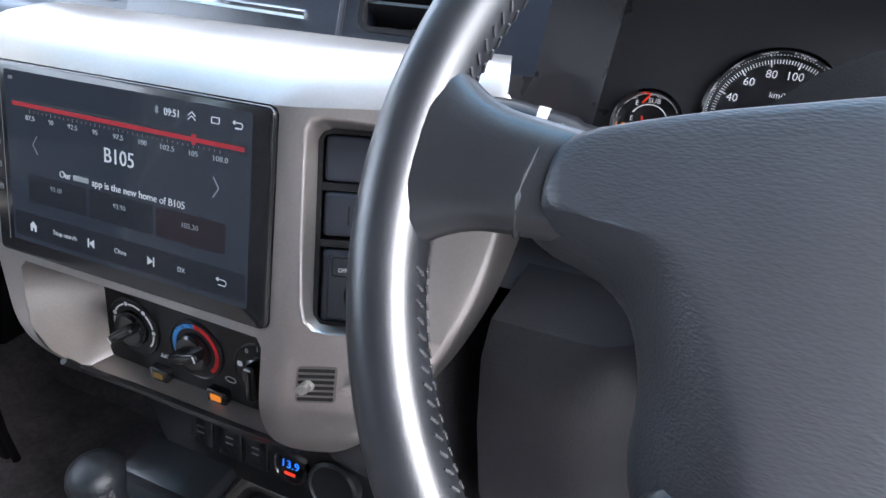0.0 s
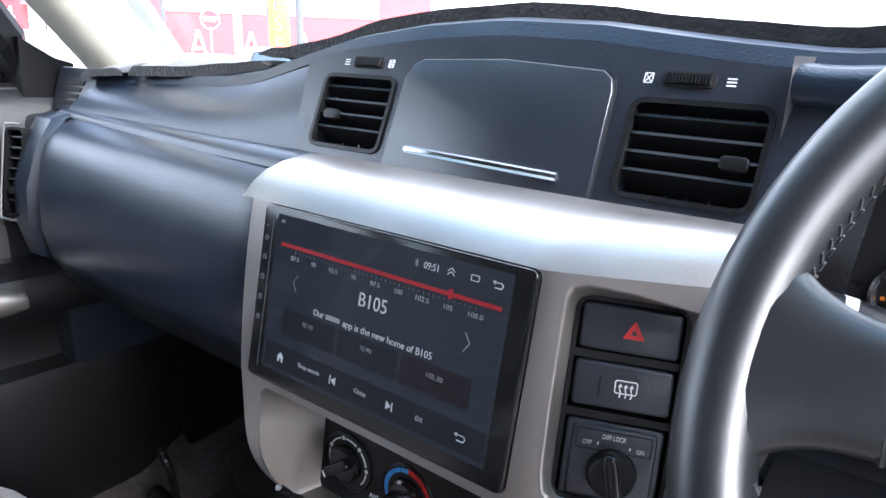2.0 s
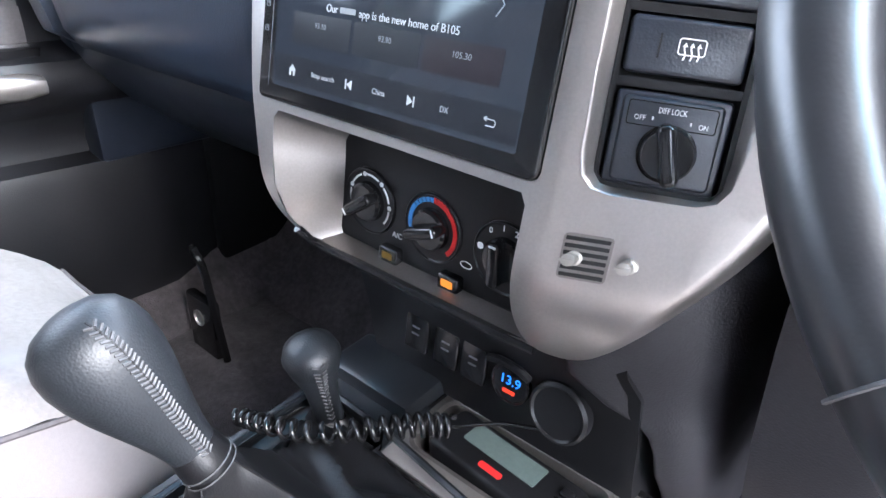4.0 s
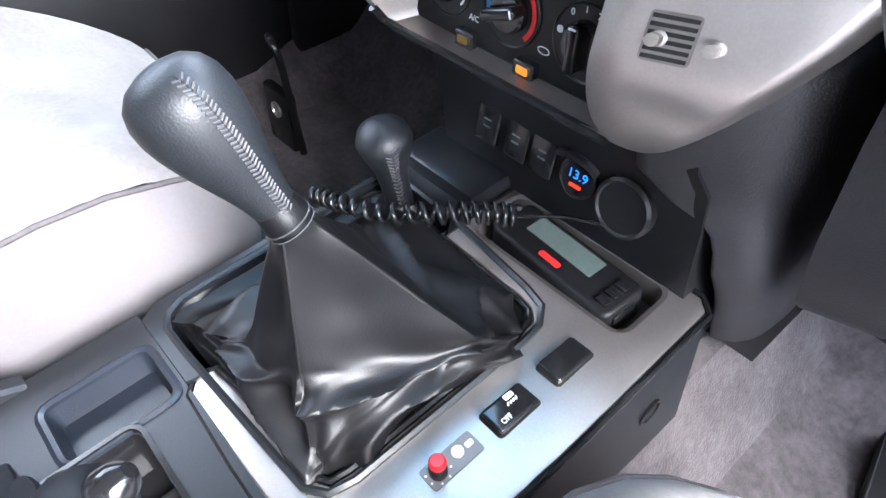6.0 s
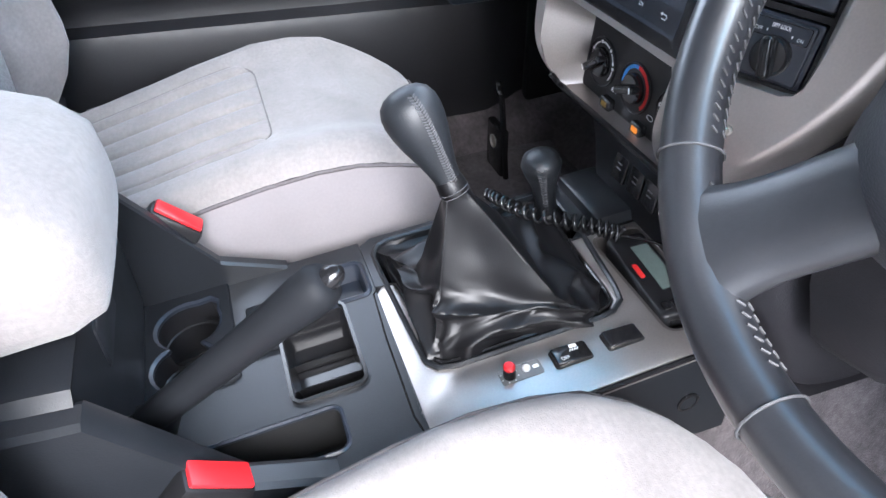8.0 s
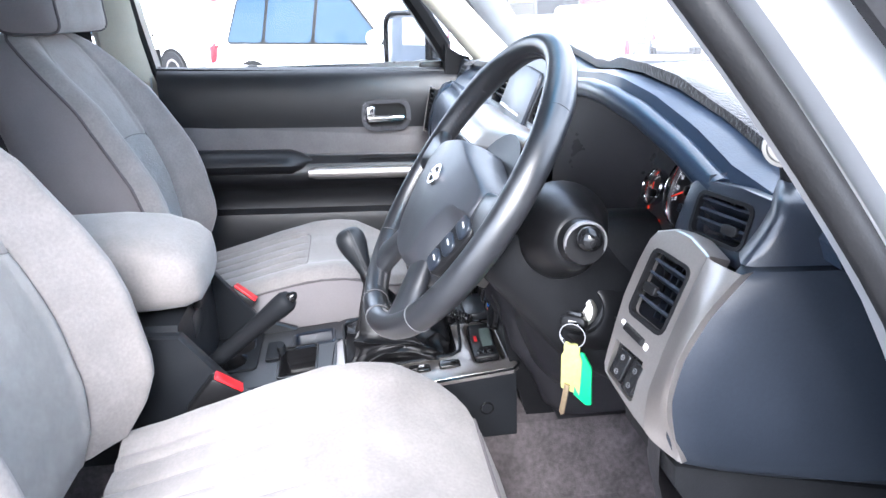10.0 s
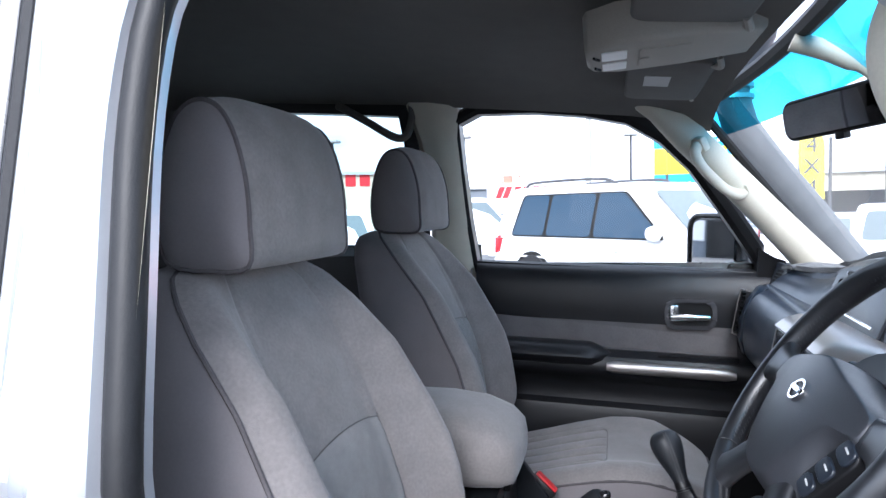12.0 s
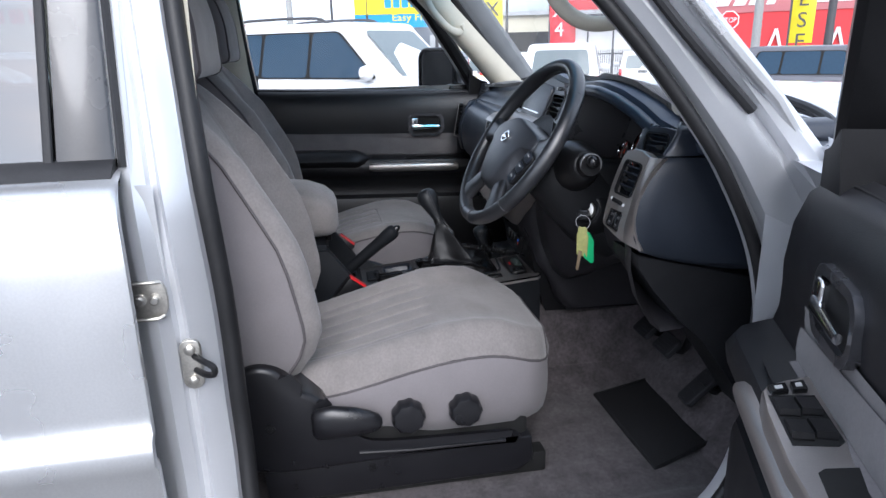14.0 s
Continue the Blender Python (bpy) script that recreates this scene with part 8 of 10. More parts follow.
    for y in (-0.456, -0.342):
        bm = B()
        m = plane_m(V(ob * 0.218, y, 0.743), Vector((0, ob, 0)), Z1)
        n = 48
        prof = ((0.031, -0.004), (0.033, 0.004), (0.032, 0.020), (0.028, 0.0255), (0.022, 0.0270), (0.0, 0.0270))
        rings = [[m @ Vector((r * (1 + (0.045 if r > 0.026 else 0) * math.cos(9 * 2 * math.pi * j / n)) * math.cos(2 * math.pi * j / n), r * (1 + (0.045 if r > 0.026 else 0) * math.cos(9 * 2 * math.pi * j / n)) * math.sin(2 * math.pi * j / n), z)) for j in range(n)] for r, z in prof]
        loft(bm, rings)
        part("adjuster_knob", bm, "seat_plastic", s, "ribbed black adjuster knob")
    for y, z in ((-0.717, 0.753), (-0.53, 0.63)):
        bm = B()
        lathe(bm, [(0.009, 0), (0.009, 0.003), (0.005, 0.003), (0.004, 0.001), (0, 0.001)], plane_m(V(ob * 0.2345, y, z), Vector((0, ob, 0)), Z1) if z > 0.7 else plane_m(V(ob * 0.2165, y, z), Vector((0, ob, 0)), Z1), 14)
        part("screw_plug", bm, "black", s)
    return s


def head_section(V, x, t):
    """A point round the headrest's side outline, t in turns."""
    pts = [(-0.776, 1.392), (-0.772, 1.44), (-0.776, 1.50), (-0.792, 1.555), (-0.815, 1.585), (-0.845, 1.590), (-0.872, 1.570), (-0.893, 1.52), (-0.902, 1.46), (-0.897, 1.41), (-0.880, 1.392), (-0.83, 1.387)]
    f = round_outline(pts, 4)
    y, z = f[int(t * len(f)) % len(f)]
    k = abs(x) / 0.132
    return V(x, -0.84 + (y + 0.84) * (1 - 0.10 * k ** 4), 1.387 + (z - 1.387) * (1 - 0.06 * k ** 4))


def head_outline(V, sg):
    return [head_section(V, sg * 0.132, k / 48) + Vector((sg * 0.001, 0, 0)) for k in range(49)]


def headrest(V, middle, sg=1):
    bm = B()
    if middle:
        loft(bm, [[head_section(V, -0.132 + 0.264 * k / 14, j / 48) for j in range(48)] for k in range(15)], True, False)
    else:
        if sg:
            rings = []
            for sc, dx in ((1.0, 0.0), (0.90, 0.008), (0.65, 0.014), (0.3, 0.017), (0.02, 0.018)):
                ring = []
                c = V(sg * 0.132, -0.838, 1.485)
                for j in range(48):
                    p = head_section(V, sg * 0.132, j / 48)
                    ring.append(c + (p - c) * sc + Vector((sg * dx, 0, 0)))
                rings.append(ring)
            loft(bm, rings)
    return bm


driver_seat = build_seat("driver_seat", 0.392, -1, "grey cloth driver seat with dark piping and side knobs", 0.0, 0.0, -0.012, 0.4, 0.007)
passenger_seat = build_seat("passenger_seat", -0.415, 1, "grey cloth passenger seat with dark piping", -0.045, 0.013)


def build_buckles():
    for nm, x, y, z, rx, rz in (("seat_belt_buckle", 0.140, -0.520, 0.855, 40, 8), ("seat_belt_buckle", -0.176, -0.532, 0.880, 40, -8)):
        b = thing(nm, (x, y, z - 0.08), "black seat belt buckle with red button beside the seat", "belt buckle", group="belt buckles")
        m = Matrix.Translation((x, y, z)) @ Matrix.Rotation(radians(-rx), 4, "X") @ Matrix.Rotation(radians(rz), 4, "Z")
        bm = B()
        box(bm, (-0.015, -0.030, -0.075), (0.015, 0.030, 0.004), 0.006, m=m)
        part("case", bm, "black", b)
        bm = B()
        box(bm, (-0.011, -0.026, 0.002), (0.011, 0.026, 0.0075), 0.002, m=m)
        part("release_button", bm, "red", b, "red release button")
        bm = B()
        box(bm, (-0.011, -0.016, -0.20), (0.011, 0.016, -0.07), 0.004, m=m)
        part("stem", bm, "black", b)


build_buckles()


# ---- centre console ----
def cz(y):
    """Height of the console's top."""
    return 0.836 + 0.085 * y


CM = plane_m((0, 0, 0.836), X1, Vector((0, 1, 0.085)))
CK = math.hypot(1, 0.085)
console = thing("centre_console", (0, -0.35, 0.70), "black centre console with satin silver gear surround", "centre console")


def cxy(x, y):
    return (x, y * CK)


def build_console():
    # silver surround with boot opening and pocket
    outer = [(-0.055, -0.030), (0.126, -0.030), (0.133, -0.036), (0.134, -0.20), (0.131, -0.330), (0.124, -0.345), (0.10, -0.349), (0.0, -0.347), (-0.066, -0.343), (-0.074, -0.336), (-0.072, -0.329),
             (-0.05, -0.3265), (0.02, -0.3255), (0.045, -0.324), (0.0570, -0.316), (0.0600, -0.300), (0.0600, -0.145), (0.0575, -0.130), (0.047, -0.120), (0.03, -0.117), (-0.055, -0.116)]
    pocket = rrect(0.158, 0.064, 0.014, 5, 0.030, -0.068)
    bm = B()
    holed(bm, [cxy(*p) for p in outer], [pocket], CM, 0.002)
    o = [cxy(*p) for p in outer]
    loft(bm, [[CM @ Vector((x, y, z)) for x, y in offset_outline(o, d)] for d, z in ((0, 0), (0.003, -0.001), (0.005, -0.0045), (0.0052, -0.012))], True, False)
    sv = part("gear_surround", bm, "silver", console, "satin silver gear lever surround", smooth=40)
    bm = B()
    loft(bm, [[CM @ Vector((x, y, z)) for x, y in offset_outline(pocket, d)] for d, z in ((0.001, 0.0012), (-0.003, 0.0), (-0.005, -0.010), (-0.006, -0.024))], True, False)
    loft(bm, [[CM @ Vector((x, y, -0.024)) for x, y in offset_outline(pocket, d)] for d in (-0.006, -0.03)], True, True)
    part("pocket", bm, "silver_dark", sv, "moulded pocket")
    # black frame round the rest of the boot opening
    bm = B()
    frame_o = [(-0.055, -0.118), (-0.055, -0.060), (-0.158, -0.060), (-0.160, -0.33), (-0.150, -0.345), (-0.076, -0.345), (-0.074, -0.332), (-0.125, -0.332), (-0.140, -0.326), (-0.146, -0.314), (-0.146, -0.118), (-0.130, -0.100), (-0.07, -0.100)]
    prism(bm, [cxy(*p) for p in frame_o], -0.10, 0.002, CM)
    part("boot_frame", bm, "console", console, "black frame of the boot opening", smooth=20)
    # body sides
    bm = B()
    side = lambda x, dx: [[Vector((x, y, cz(y) - 0.010)), Vector((x + dx * 0.4, y, cz(y) - 0.05)), Vector((x + dx, y, 0.70))] for y in (-0.03, -0.12, -0.22, -0.32, -0.42, -0.55, -0.66)]
    loft(bm, side(0.136, 0.010), False, False)
    loft(bm, side(-0.162, -0.004), False, False)
    loft(bm, [[Vector((x, -0.03, z)) for x in (-0.162, 0.136)] for z in (0.82, 0.70)], False, False)
    part("console_side", bm, "console", console, "black console side")
    # plug on the side
    bm = B()
    m = plane_m((0.1415, -0.084, 0.757), Vector((0, 1, 0)), Z1)
    lathe(bm, [(0.0125, -0.004), (0.0125, 0.0015), (0.0100, 0.002), (0.0095, -0.003), (0.0, -0.003)], m, 24)
    part("side_plug", bm, "black_gloss", console, "round recessed plug")
    # black rear deck with tray, coin box and cup holders
    deck = [(-0.160, -0.345), (0.136, -0.347), (0.136, -0.66), (-0.160, -0.66)]
    tray = rrect(0.058, 0.082, 0.010, 3, -0.099, -0.392 * CK)
    coin = rrect(0.112, 0.068, 0.008, 3, -0.0120, -0.4195 * CK)
    # two round wells that run into each other, with a notch on each outer side
    cup_at = ((-0.104, -0.545, 0.0365), (-0.047, -0.552, 0.0340))
    cups = []
    for (x, y, r), a0, a1 in ((cup_at[0], 38, 322), (cup_at[1], 218, 502)):
        for k in range(17):
            a = radians(lerp(a0, a1, k / 16))
            q = r * (1.22 if 5 <= k <= 6 and x < -0.09 else 1.0)
            cups.append((x + q * math.cos(a), y + q * math.sin(a)))
    hb = rrect(0.050, 0.20, 0.010, 3, 0.085, -0.515 * CK)
    bm = B()
    holed(bm, [cxy(*p) for p in deck], [tray, coin, [cxy(*p) for p in cups], hb], CM, 0.004)
    dk = part("rear_deck", bm, "console", console, "black grained console deck")
    for nm, o, d, mt, ins in (("tray", tray, 0.022, "dash", 0.006), ("coin_box", coin, 0.045, "black_gloss", 0.004), ("brake_slot", hb, 0.06, "hole", 0.0), ("cup_well", [cxy(*p) for p in cups], 0.065, "black", 0.004)):
        bm = B()
        vs = loft(bm, [[CM @ Vector((x, y, z)) for x, y in offset_outline(o, q)] for q, z in ((0.0, -0.003), (-ins, -d))], True, False)
        bm.faces.new(vs[-1])
        part(nm, bm, mt, dk)
    for x, y, r in cup_at:
        bm = B()
        lathe(bm, [(r - 0.0040, -0.064), (r - 0.0035, -0.030), (r - 0.0005, -0.028), (r - 0.001, -0.022)], CM @ Matrix.Translation((x, y * CK, 0)), 28, caps=False)
        lathe(bm, [(r - 0.004, -0.062), (0.020, -0.061), (0.019, -0.062), (0, -0.062)], CM @ Matrix.Translation((x, y * CK, 0)), 28)
        part("cup_holder", bm, "black", dk, "round cup holder")
    bm = B()
    band(bm, offset_outline(coin, 0.004), offset_outline(coin, 0.0005), -0.001, 0.004, CM)
    part("coin_rim", bm, "black_gloss", dk)
    for k, dx in enumerate((-0.03, 0.006, 0.024)):
        bm = B()
        box(bm, (-0.004 + dx, -0.452, -0.044), (-0.002 + dx, -0.389, -0.034 + 0.004 * k), 0.0006, m=CM)
        part("coin_rib", bm, "black", dk)
    # rounded lips round the openings, a dark joint round the silver
    for nm, o, r, mt in (("tray_lip", tray, 0.0035, "dash"), ("cup_lip", [cxy(*p) for p in cups], 0.004, "dash"), ("slot_lip", hb, 0.0025, "dash"), ("surround_joint", offset_outline([cxy(*p) for p in outer], 0.0068), 0.0026, "black_gloss")):
        bm = B()
        q = o
        tube(bm, [CM @ Vector((x, y, -0.0005 if nm != "surround_joint" else -0.002)) for x, y in q] + [CM @ Vector((q[0][0], q[0][1], -0.0005 if nm != "surround_joint" else -0.002))], r, 6, caps=False)
        part(nm, bm, mt, dk)
    bm = B()
    line = [(-0.150, -0.116), (-0.143, -0.104), (-0.13, -0.100), (-0.06, -0.102), (0.03, -0.113), (0.05, -0.118), (0.0605, -0.132), (0.0625, -0.15), (0.0625, -0.300), (0.058, -0.318), (0.045, -0.327), (0.02, -0.3285), (-0.10, -0.334), (-0.13, -0.334), (-0.144, -0.326), (-0.150, -0.312), (-0.150, -0.116)]
    tube(bm, [CM @ Vector((*cxy(x, y), 0.001)) for x, y in line], 0.0032, 6, caps=False)
    part("boot_ring", bm, "console", console, "black ring round the boot opening")
    # plate round the cup wells
    bm = B()
    plate = [cxy(*p) for p in ((-0.155, -0.500), (-0.012, -0.500), (-0.008, -0.506), (-0.008, -0.592), (-0.014, -0.598), (-0.152, -0.598), (-0.158, -0.590), (-0.158, -0.506))]
    holed(bm, plate, [[cxy(*p) for p in cups]], CM @ Matrix.Translation((0, 0, 0.004)), 0.008)
    loft(bm, [[CM @ Vector((x, y, z)) for x, y in offset_outline(plate, d)] for d, z in ((0, 0.004), (0.0015, 0.003), (0.002, 0.0))], True, False)
    part("cup_plate", bm, "grip", dk, "grey plate round the cup wells", smooth=30)
    # sliding lid beside the brake
    bm = B()
    box(bm, (-0.100, -0.4860, 0.0), (-0.030, -0.4590, 0.007), 0.003, m=CM)
    part("lid_slide", bm, "grip", dk, "worn grey sliding lid")
    bm = B()
    lathe(bm, [(0.012, 0.0), (0.012, 0.012), (0.010, 0.016), (0, 0.016)], CM @ Matrix.Translation((-0.062, -0.4560, 0.0)) @ Matrix.Diagonal((1.3, 0.7, 1, 1)), 16)
    part("lid_catch", bm, "grip", dk)
    # wedges rising to the arm rest box
    for x0, x1 in ((-0.168, -0.152), (0.112, 0.139)):
        bm = B()
        yz = [(-0.43, cz(-0.43) + 0.002), (-0.50, 0.828), (-0.585, 0.945), (-0.66, 0.95), (-0.66, 0.75), (-0.43, 0.75)]
        xm = (x0 + x1) / 2
        loft(bm, [[Vector((lerp(xm, x, f), y, z - d)) for y, z in yz] for x, f, d in ((x0, 1, 0.003), (x0, 0.6, 0), (x1, 0.6, 0), (x1, 1, 0.003))])
        part("wedge", bm, "console", console, "raised side of the console", smooth=20)
    bm = B()
    rings = []
    for y, zt in ((-0.590, 0.953), (-0.62, 0.955), (-0.75, 0.955), (-0.90, 0.95), (-0.92, 0.94)):
        rings.append([Vector((x, y, z)) for x, z in ((-0.150, 0.70), (-0.140, zt - 0.01), (-0.13, zt), (0.11, zt), (0.122, zt - 0.01), (0.132, 0.70))])
    loft(bm, rings)
    part("storage_box", bm, "console", console, "black storage box under the armrest", smooth=25)
    bm = B()
    loft(bm, [[Vector((x, -0.5885, z)) for x in (-0.151, 0.112)] for z in (0.955, 0.80)], False, False)
    box(bm, (-0.05, -0.596, 0.885), (0.03, -0.586, 0.930), 0.004)
    part("box_front", bm, "console", console, "front wall of the storage box")
    # switches on the silver strip
    for y, lit in ((-0.1970, True), (-0.1425, False)):
        m = CM @ Matrix.Translation((0.0938, y * CK, 0.0))
        bm = B()
        prism(bm, rrect(0.0225, 0.0390, 0.003, 3), 0, 0.0008, m)
        part("switch_well", bm, "hole", sv)
        bm = B()
        prism(bm, rrect(0.0205, 0.0370, 0.003, 3), 0.0, 0.0050, m @ Matrix.Rotation(radians(-4), 4, "X"), 0.0018)
        b = part("console_switch", bm, "black_gloss", sv, "black rectangular console switch")
        if lit:
            mm = m @ Matrix.Rotation(radians(-4), 4, "X") @ Matrix.Translation((0, 0, 0.0050)) @ Matrix.Rotation(radians(90), 4, "Z")
            lettering("lettering", "OFF", 0.0058, mm @ Matrix.Translation((-0.0085, -0.0052, 0)), "white_mark", b, 0.0085)
            bm = B()
            for x in (0.002, 0.007):
                tube(bm, [mm @ Vector((x - 0.003 + 0.0014 * q, 0.001 + 0.002 * (q % 2), 0.0003)) for q in range(4)], 0.0006, 4)
            prism(bm, rrect(0.008, 0.004, 0.001, 2, 0.0045, 0.0065), 0, 0.0004, mm)
            part("skid_mark", bm, "white_mark", b, smooth=0)
    m = CM @ Matrix.Translation((0.0937, -0.2485 * CK, 0.0))
    bm = B()
    prism(bm, rrect(0.0170, 0.0420, 0.002, 2), 0.0, 0.0010, m)
    pl = part("dimmer_plate", bm, "plate_grey", sv, "small grey label plate")
    mark("print_bar", rrect(0.0040, 0.0060, 0.0006, 1, -0.001, 0.0155), m @ Matrix.Translation((0, 0, 0.001)), "white_mark", pl)
    bm = B()
    lathe(bm, [(0.0042, 0), (0.0042, 0.002), (0.0025, 0.0035), (0, 0.0035)], m @ Matrix.Translation((-0.0015, 0.0060, 0.001)), 14)
    part("lamp_lens", bm, "lens_white", pl)
    bm = B()
    lathe(bm, [(0.0060, 0), (0.0060, 0.007), (0.0056, 0.008), (0.0054, 0.0115)], m @ Matrix.Translation((0.0, -0.0115, 0.001)), 20)
    kb = part("dimmer_knob", bm, "black", pl, "small black knob with red cap")
    bm = B()
    lathe(bm, [(0.0057, 0.0110), (0.0057, 0.0140), (0.0042, 0.0158), (0, 0.0158)], m @ Matrix.Translation((0.0, -0.0115, 0.001)), 20)
    part("knob_cap", bm, "red", kb, "red knob cap")
    for a in range(7):
        aa = radians(200 + 46 * a)
        mark("dial_dot", rrect(0.0014, 0.0014, 0.0006, 2, 0.0078 * math.cos(aa), -0.0115 + 0.0085 * math.sin(aa)), m @ Matrix.Translation((0, 0, 0.001)), "white_mark", pl)
    # flat lid ahead of the transfer lever
    bm = B()
    box(bm, (-0.160, -0.085, -0.03), (-0.060, -0.030, 0.016), 0.006, m=CM)
    part("front_lid", bm, "console", console, "black lid ahead of the transfer lever")


M["dash_light"] = material("worn_grey_plastic", (0.10, 0.105, 0.11), 0.5, grain=0.3, grain_size=0.0012, spot=0.15)
M["plate_grey"] = material("grey_label", (0.16, 0.16, 0.16), 0.4, spot=0.05)
build_console()


def build_armrest():
    a = thing("armrest", (-0.01, -0.72, 0.955), "grey cloth armrest lid on the console box", "armrest")
    bm = B()
    rings = []
    for y, zb, zt, w in ((-0.555, 0.985, 1.035, 0.070), (-0.562, 0.968, 1.055, 0.095), (-0.585, 0.960, 1.075, 0.108), (-0.63, 0.957, 1.092, 0.114), (-0.70, 0.957, 1.100, 0.117), (-0.80, 0.957, 1.100, 0.117), (-0.90, 0.957, 1.092, 0.115), (-0.93, 0.96, 1.07, 0.10)):
        ring = []
        cm, hh = (zb + zt) / 2, (zt - zb) / 2
        for j in range(24):
            t = 2 * math.pi * j / 24
            c, s = math.cos(t), math.sin(t)
            ring.append(Vector((-0.012 + w * math.copysign(abs(c) ** 0.55, c), y, cm + hh * math.copysign(abs(s) ** 0.6, s))))
        rings.append(ring)
    loft(bm, rings)
    part("pad", bm, "fabric", a, "", smooth=70)
    bm = B()
    box(bm, (-0.025, -0.592, 0.935), (0.010, -0.575, 0.965), 0.005)
    part("latch", bm, "black", a)


build_armrest()


# ---- levers ----
def build_gear_lever():
    g_lever = thing("gear_lever", (-0.02, -0.24, 0.82), "black leather gear lever with stitched knob and wrinkled boot", "gear lever")
    neck = Vector((-0.0175, -0.2775, 0.9640))
    top = Vector((-0.0520, -0.3120, 1.0470))
    # boot: a taut four-sided cone down to a break line, slack folds from there to the opening
    bm = B()
    side = 44
    n = 4 * side

    def loop(corners, window):
        """A closed four-cornered line, its corners rounded."""
        raw = [Vector(corners[i]).lerp(Vector(corners[(i + 1) % 4]), s / side) for i in range(4) for s in range(side)]
        return [sum((raw[(k + d) % n] for d in range(-window, window + 1)), Vector()) / (2 * window + 1) for k in range(n)]
    mouth = loop([(x, y, cz(y) - 0.001) for x, y in ((0.060, -0.326), (0.060, -0.118), (-0.146, -0.118), (-0.146, -0.326))], 4)
    waist = loop([(0.012, -0.300, 0.869), (0.060, -0.196, 0.862), (-0.088, -0.190, 0.858), (-0.048, -0.306, 0.846)], 1)
    axis = (top - neck).to_track_quat("Z", "Y").to_matrix().to_4x4()
    up = (axis.to_3x3() @ Vector((0, 0, 1)))
    throat = []
    for k in range(n):
        d = waist[k] - Vector((-0.016, -0.248, 0.86))
        d = d - up * d.dot(up)
        throat.append(neck - up * 0.010 + d.normalized() * 0.0140)
    middle = Vector((-0.016, -0.248, 0))
    rings = []
    low, high = 44, 30
    for k in range(low + high + 1):
        ring = []
        for j in range(n):
            s = (j % side) / side
            hang = math.sin(math.pi * s)
            out = Vector((waist[j].x - middle.x, waist[j].y - middle.y, 0)).normalized()
            w = waist[j] + Vector((0, 0, -0.010 * hang ** 1.5)) + out * (0.004 * hang)
            if k <= low:
                g = k / low
                p = mouth[j].lerp(w, g ** 1.15)
                p.z = lerp(mouth[j].z, w.z, g ** (1.3 + 1.3 * (1 - hang) ** 2))
                # the cloth dips just inside the opening, then rises
                p.z += (-0.014 * math.sin(math.pi * min(1, g / 0.34)) if g < 0.34 else 0.006 * math.sin(math.pi * (g - 0.34) / 0.66) ** 2) * (0.4 + 0.6 * hang)
                slack = min(1, g / 0.12) * min(1, (1 - g) / 0.16)
                lean = s * 2.3 + 0.55 * math.sin(g * 4.2 + j // side * 1.7)
                n1 = noise.noise(Vector((0.62 * lean + 3.1 * (j // side), g * 1.5 + s * 0.9, 1.7)))
                n2 = noise.noise(Vector((lean * 1.1 + 1.3 * (j // side), g * 2.2 - s * 1.4, 6.2)))
                n3 = noise.noise(Vector((s * 6.0 + 2.0 * (j // side), g * 1.2, 3.3)))
                knot = math.exp(-(min(s, 1 - s) / 0.16) ** 2)
                fold = slack * (0.019 * (max(0.0, 1 - 2.6 * abs(n1)) ** 1.4 - 0.34) + 0.005 * (max(0.0, 1 - 2.4 * abs(n2)) ** 1.2 - 0.35) + 0.006 * knot * n3)
            else:
                g = (k - low) / high
                p = w.lerp(throat[j], g)
                n1 = noise.noise(Vector((s * 2.4 + 4.0 * (j // side), g * 2.6, 0.4)))
                fold = -0.007 * hang * math.sin(math.pi * g) + 0.006 * n1 * math.exp(-(g / 0.30) ** 2) * min(1, g / 0.05)
            ring.append(p + out * fold + Vector((0, 0, 0.35 * fold)))
        rings.append(ring)
    loft(bm, rings, True, False)
    boot = part("boot", bm, "boot", g_lever, "wrinkled black leather boot", smooth=75)
    # corner seams of the boot
    for j in range(0, n, side):
        bm = B()
        tube(bm, [rings[k][j] for k in range(6, len(rings))], 0.0007, 5)
        part("boot_seam", bm, "boot", boot)
    bm = B()
    lathe(bm, [(0.0132, -0.012), (0.0142, -0.006), (0.0138, 0.000), (0.0128, 0.006)], Matrix.Translation(neck) @ (top - neck).to_track_quat("Z", "Y").to_matrix().to_4x4(), 20)
    part("collar", bm, "boot", g_lever)
    # knob: pear shape
    km = Matrix.Translation(neck) @ axis
    ln = (top - neck).length
    prof = [(0.0122, 0.0), (0.0126, 0.07), (0.0142, 0.17), (0.0170, 0.28), (0.0205, 0.40), (0.0240, 0.52), (0.0265, 0.64), (0.0275, 0.74), (0.0266, 0.83), (0.0232, 0.91), (0.0170, 0.965), (0.0090, 0.992), (0.001, 1.0)]
    bm = B()
    lathe(bm, [(r, f * ln) for r, f in prof], km, 48)
    knob = part("knob", bm, "knob_leather", g_lever, "black stitched leather knob", smooth=80)
    def on(f, a, extra=0.0):
        r = curve_at([(b, c) for c, b in prof], f)[0] + extra
        return km @ Vector((r * math.cos(a), r * math.sin(a), f * ln))
    # stitched seam facing the driver, as herringbone
    best = max((a * math.pi / 36 for a in range(72)), key=lambda a: (on(0.6, a) - on(0.6, a + math.pi)).dot(Vector((0.85, 0.15, 0.25))))
    bm = B()
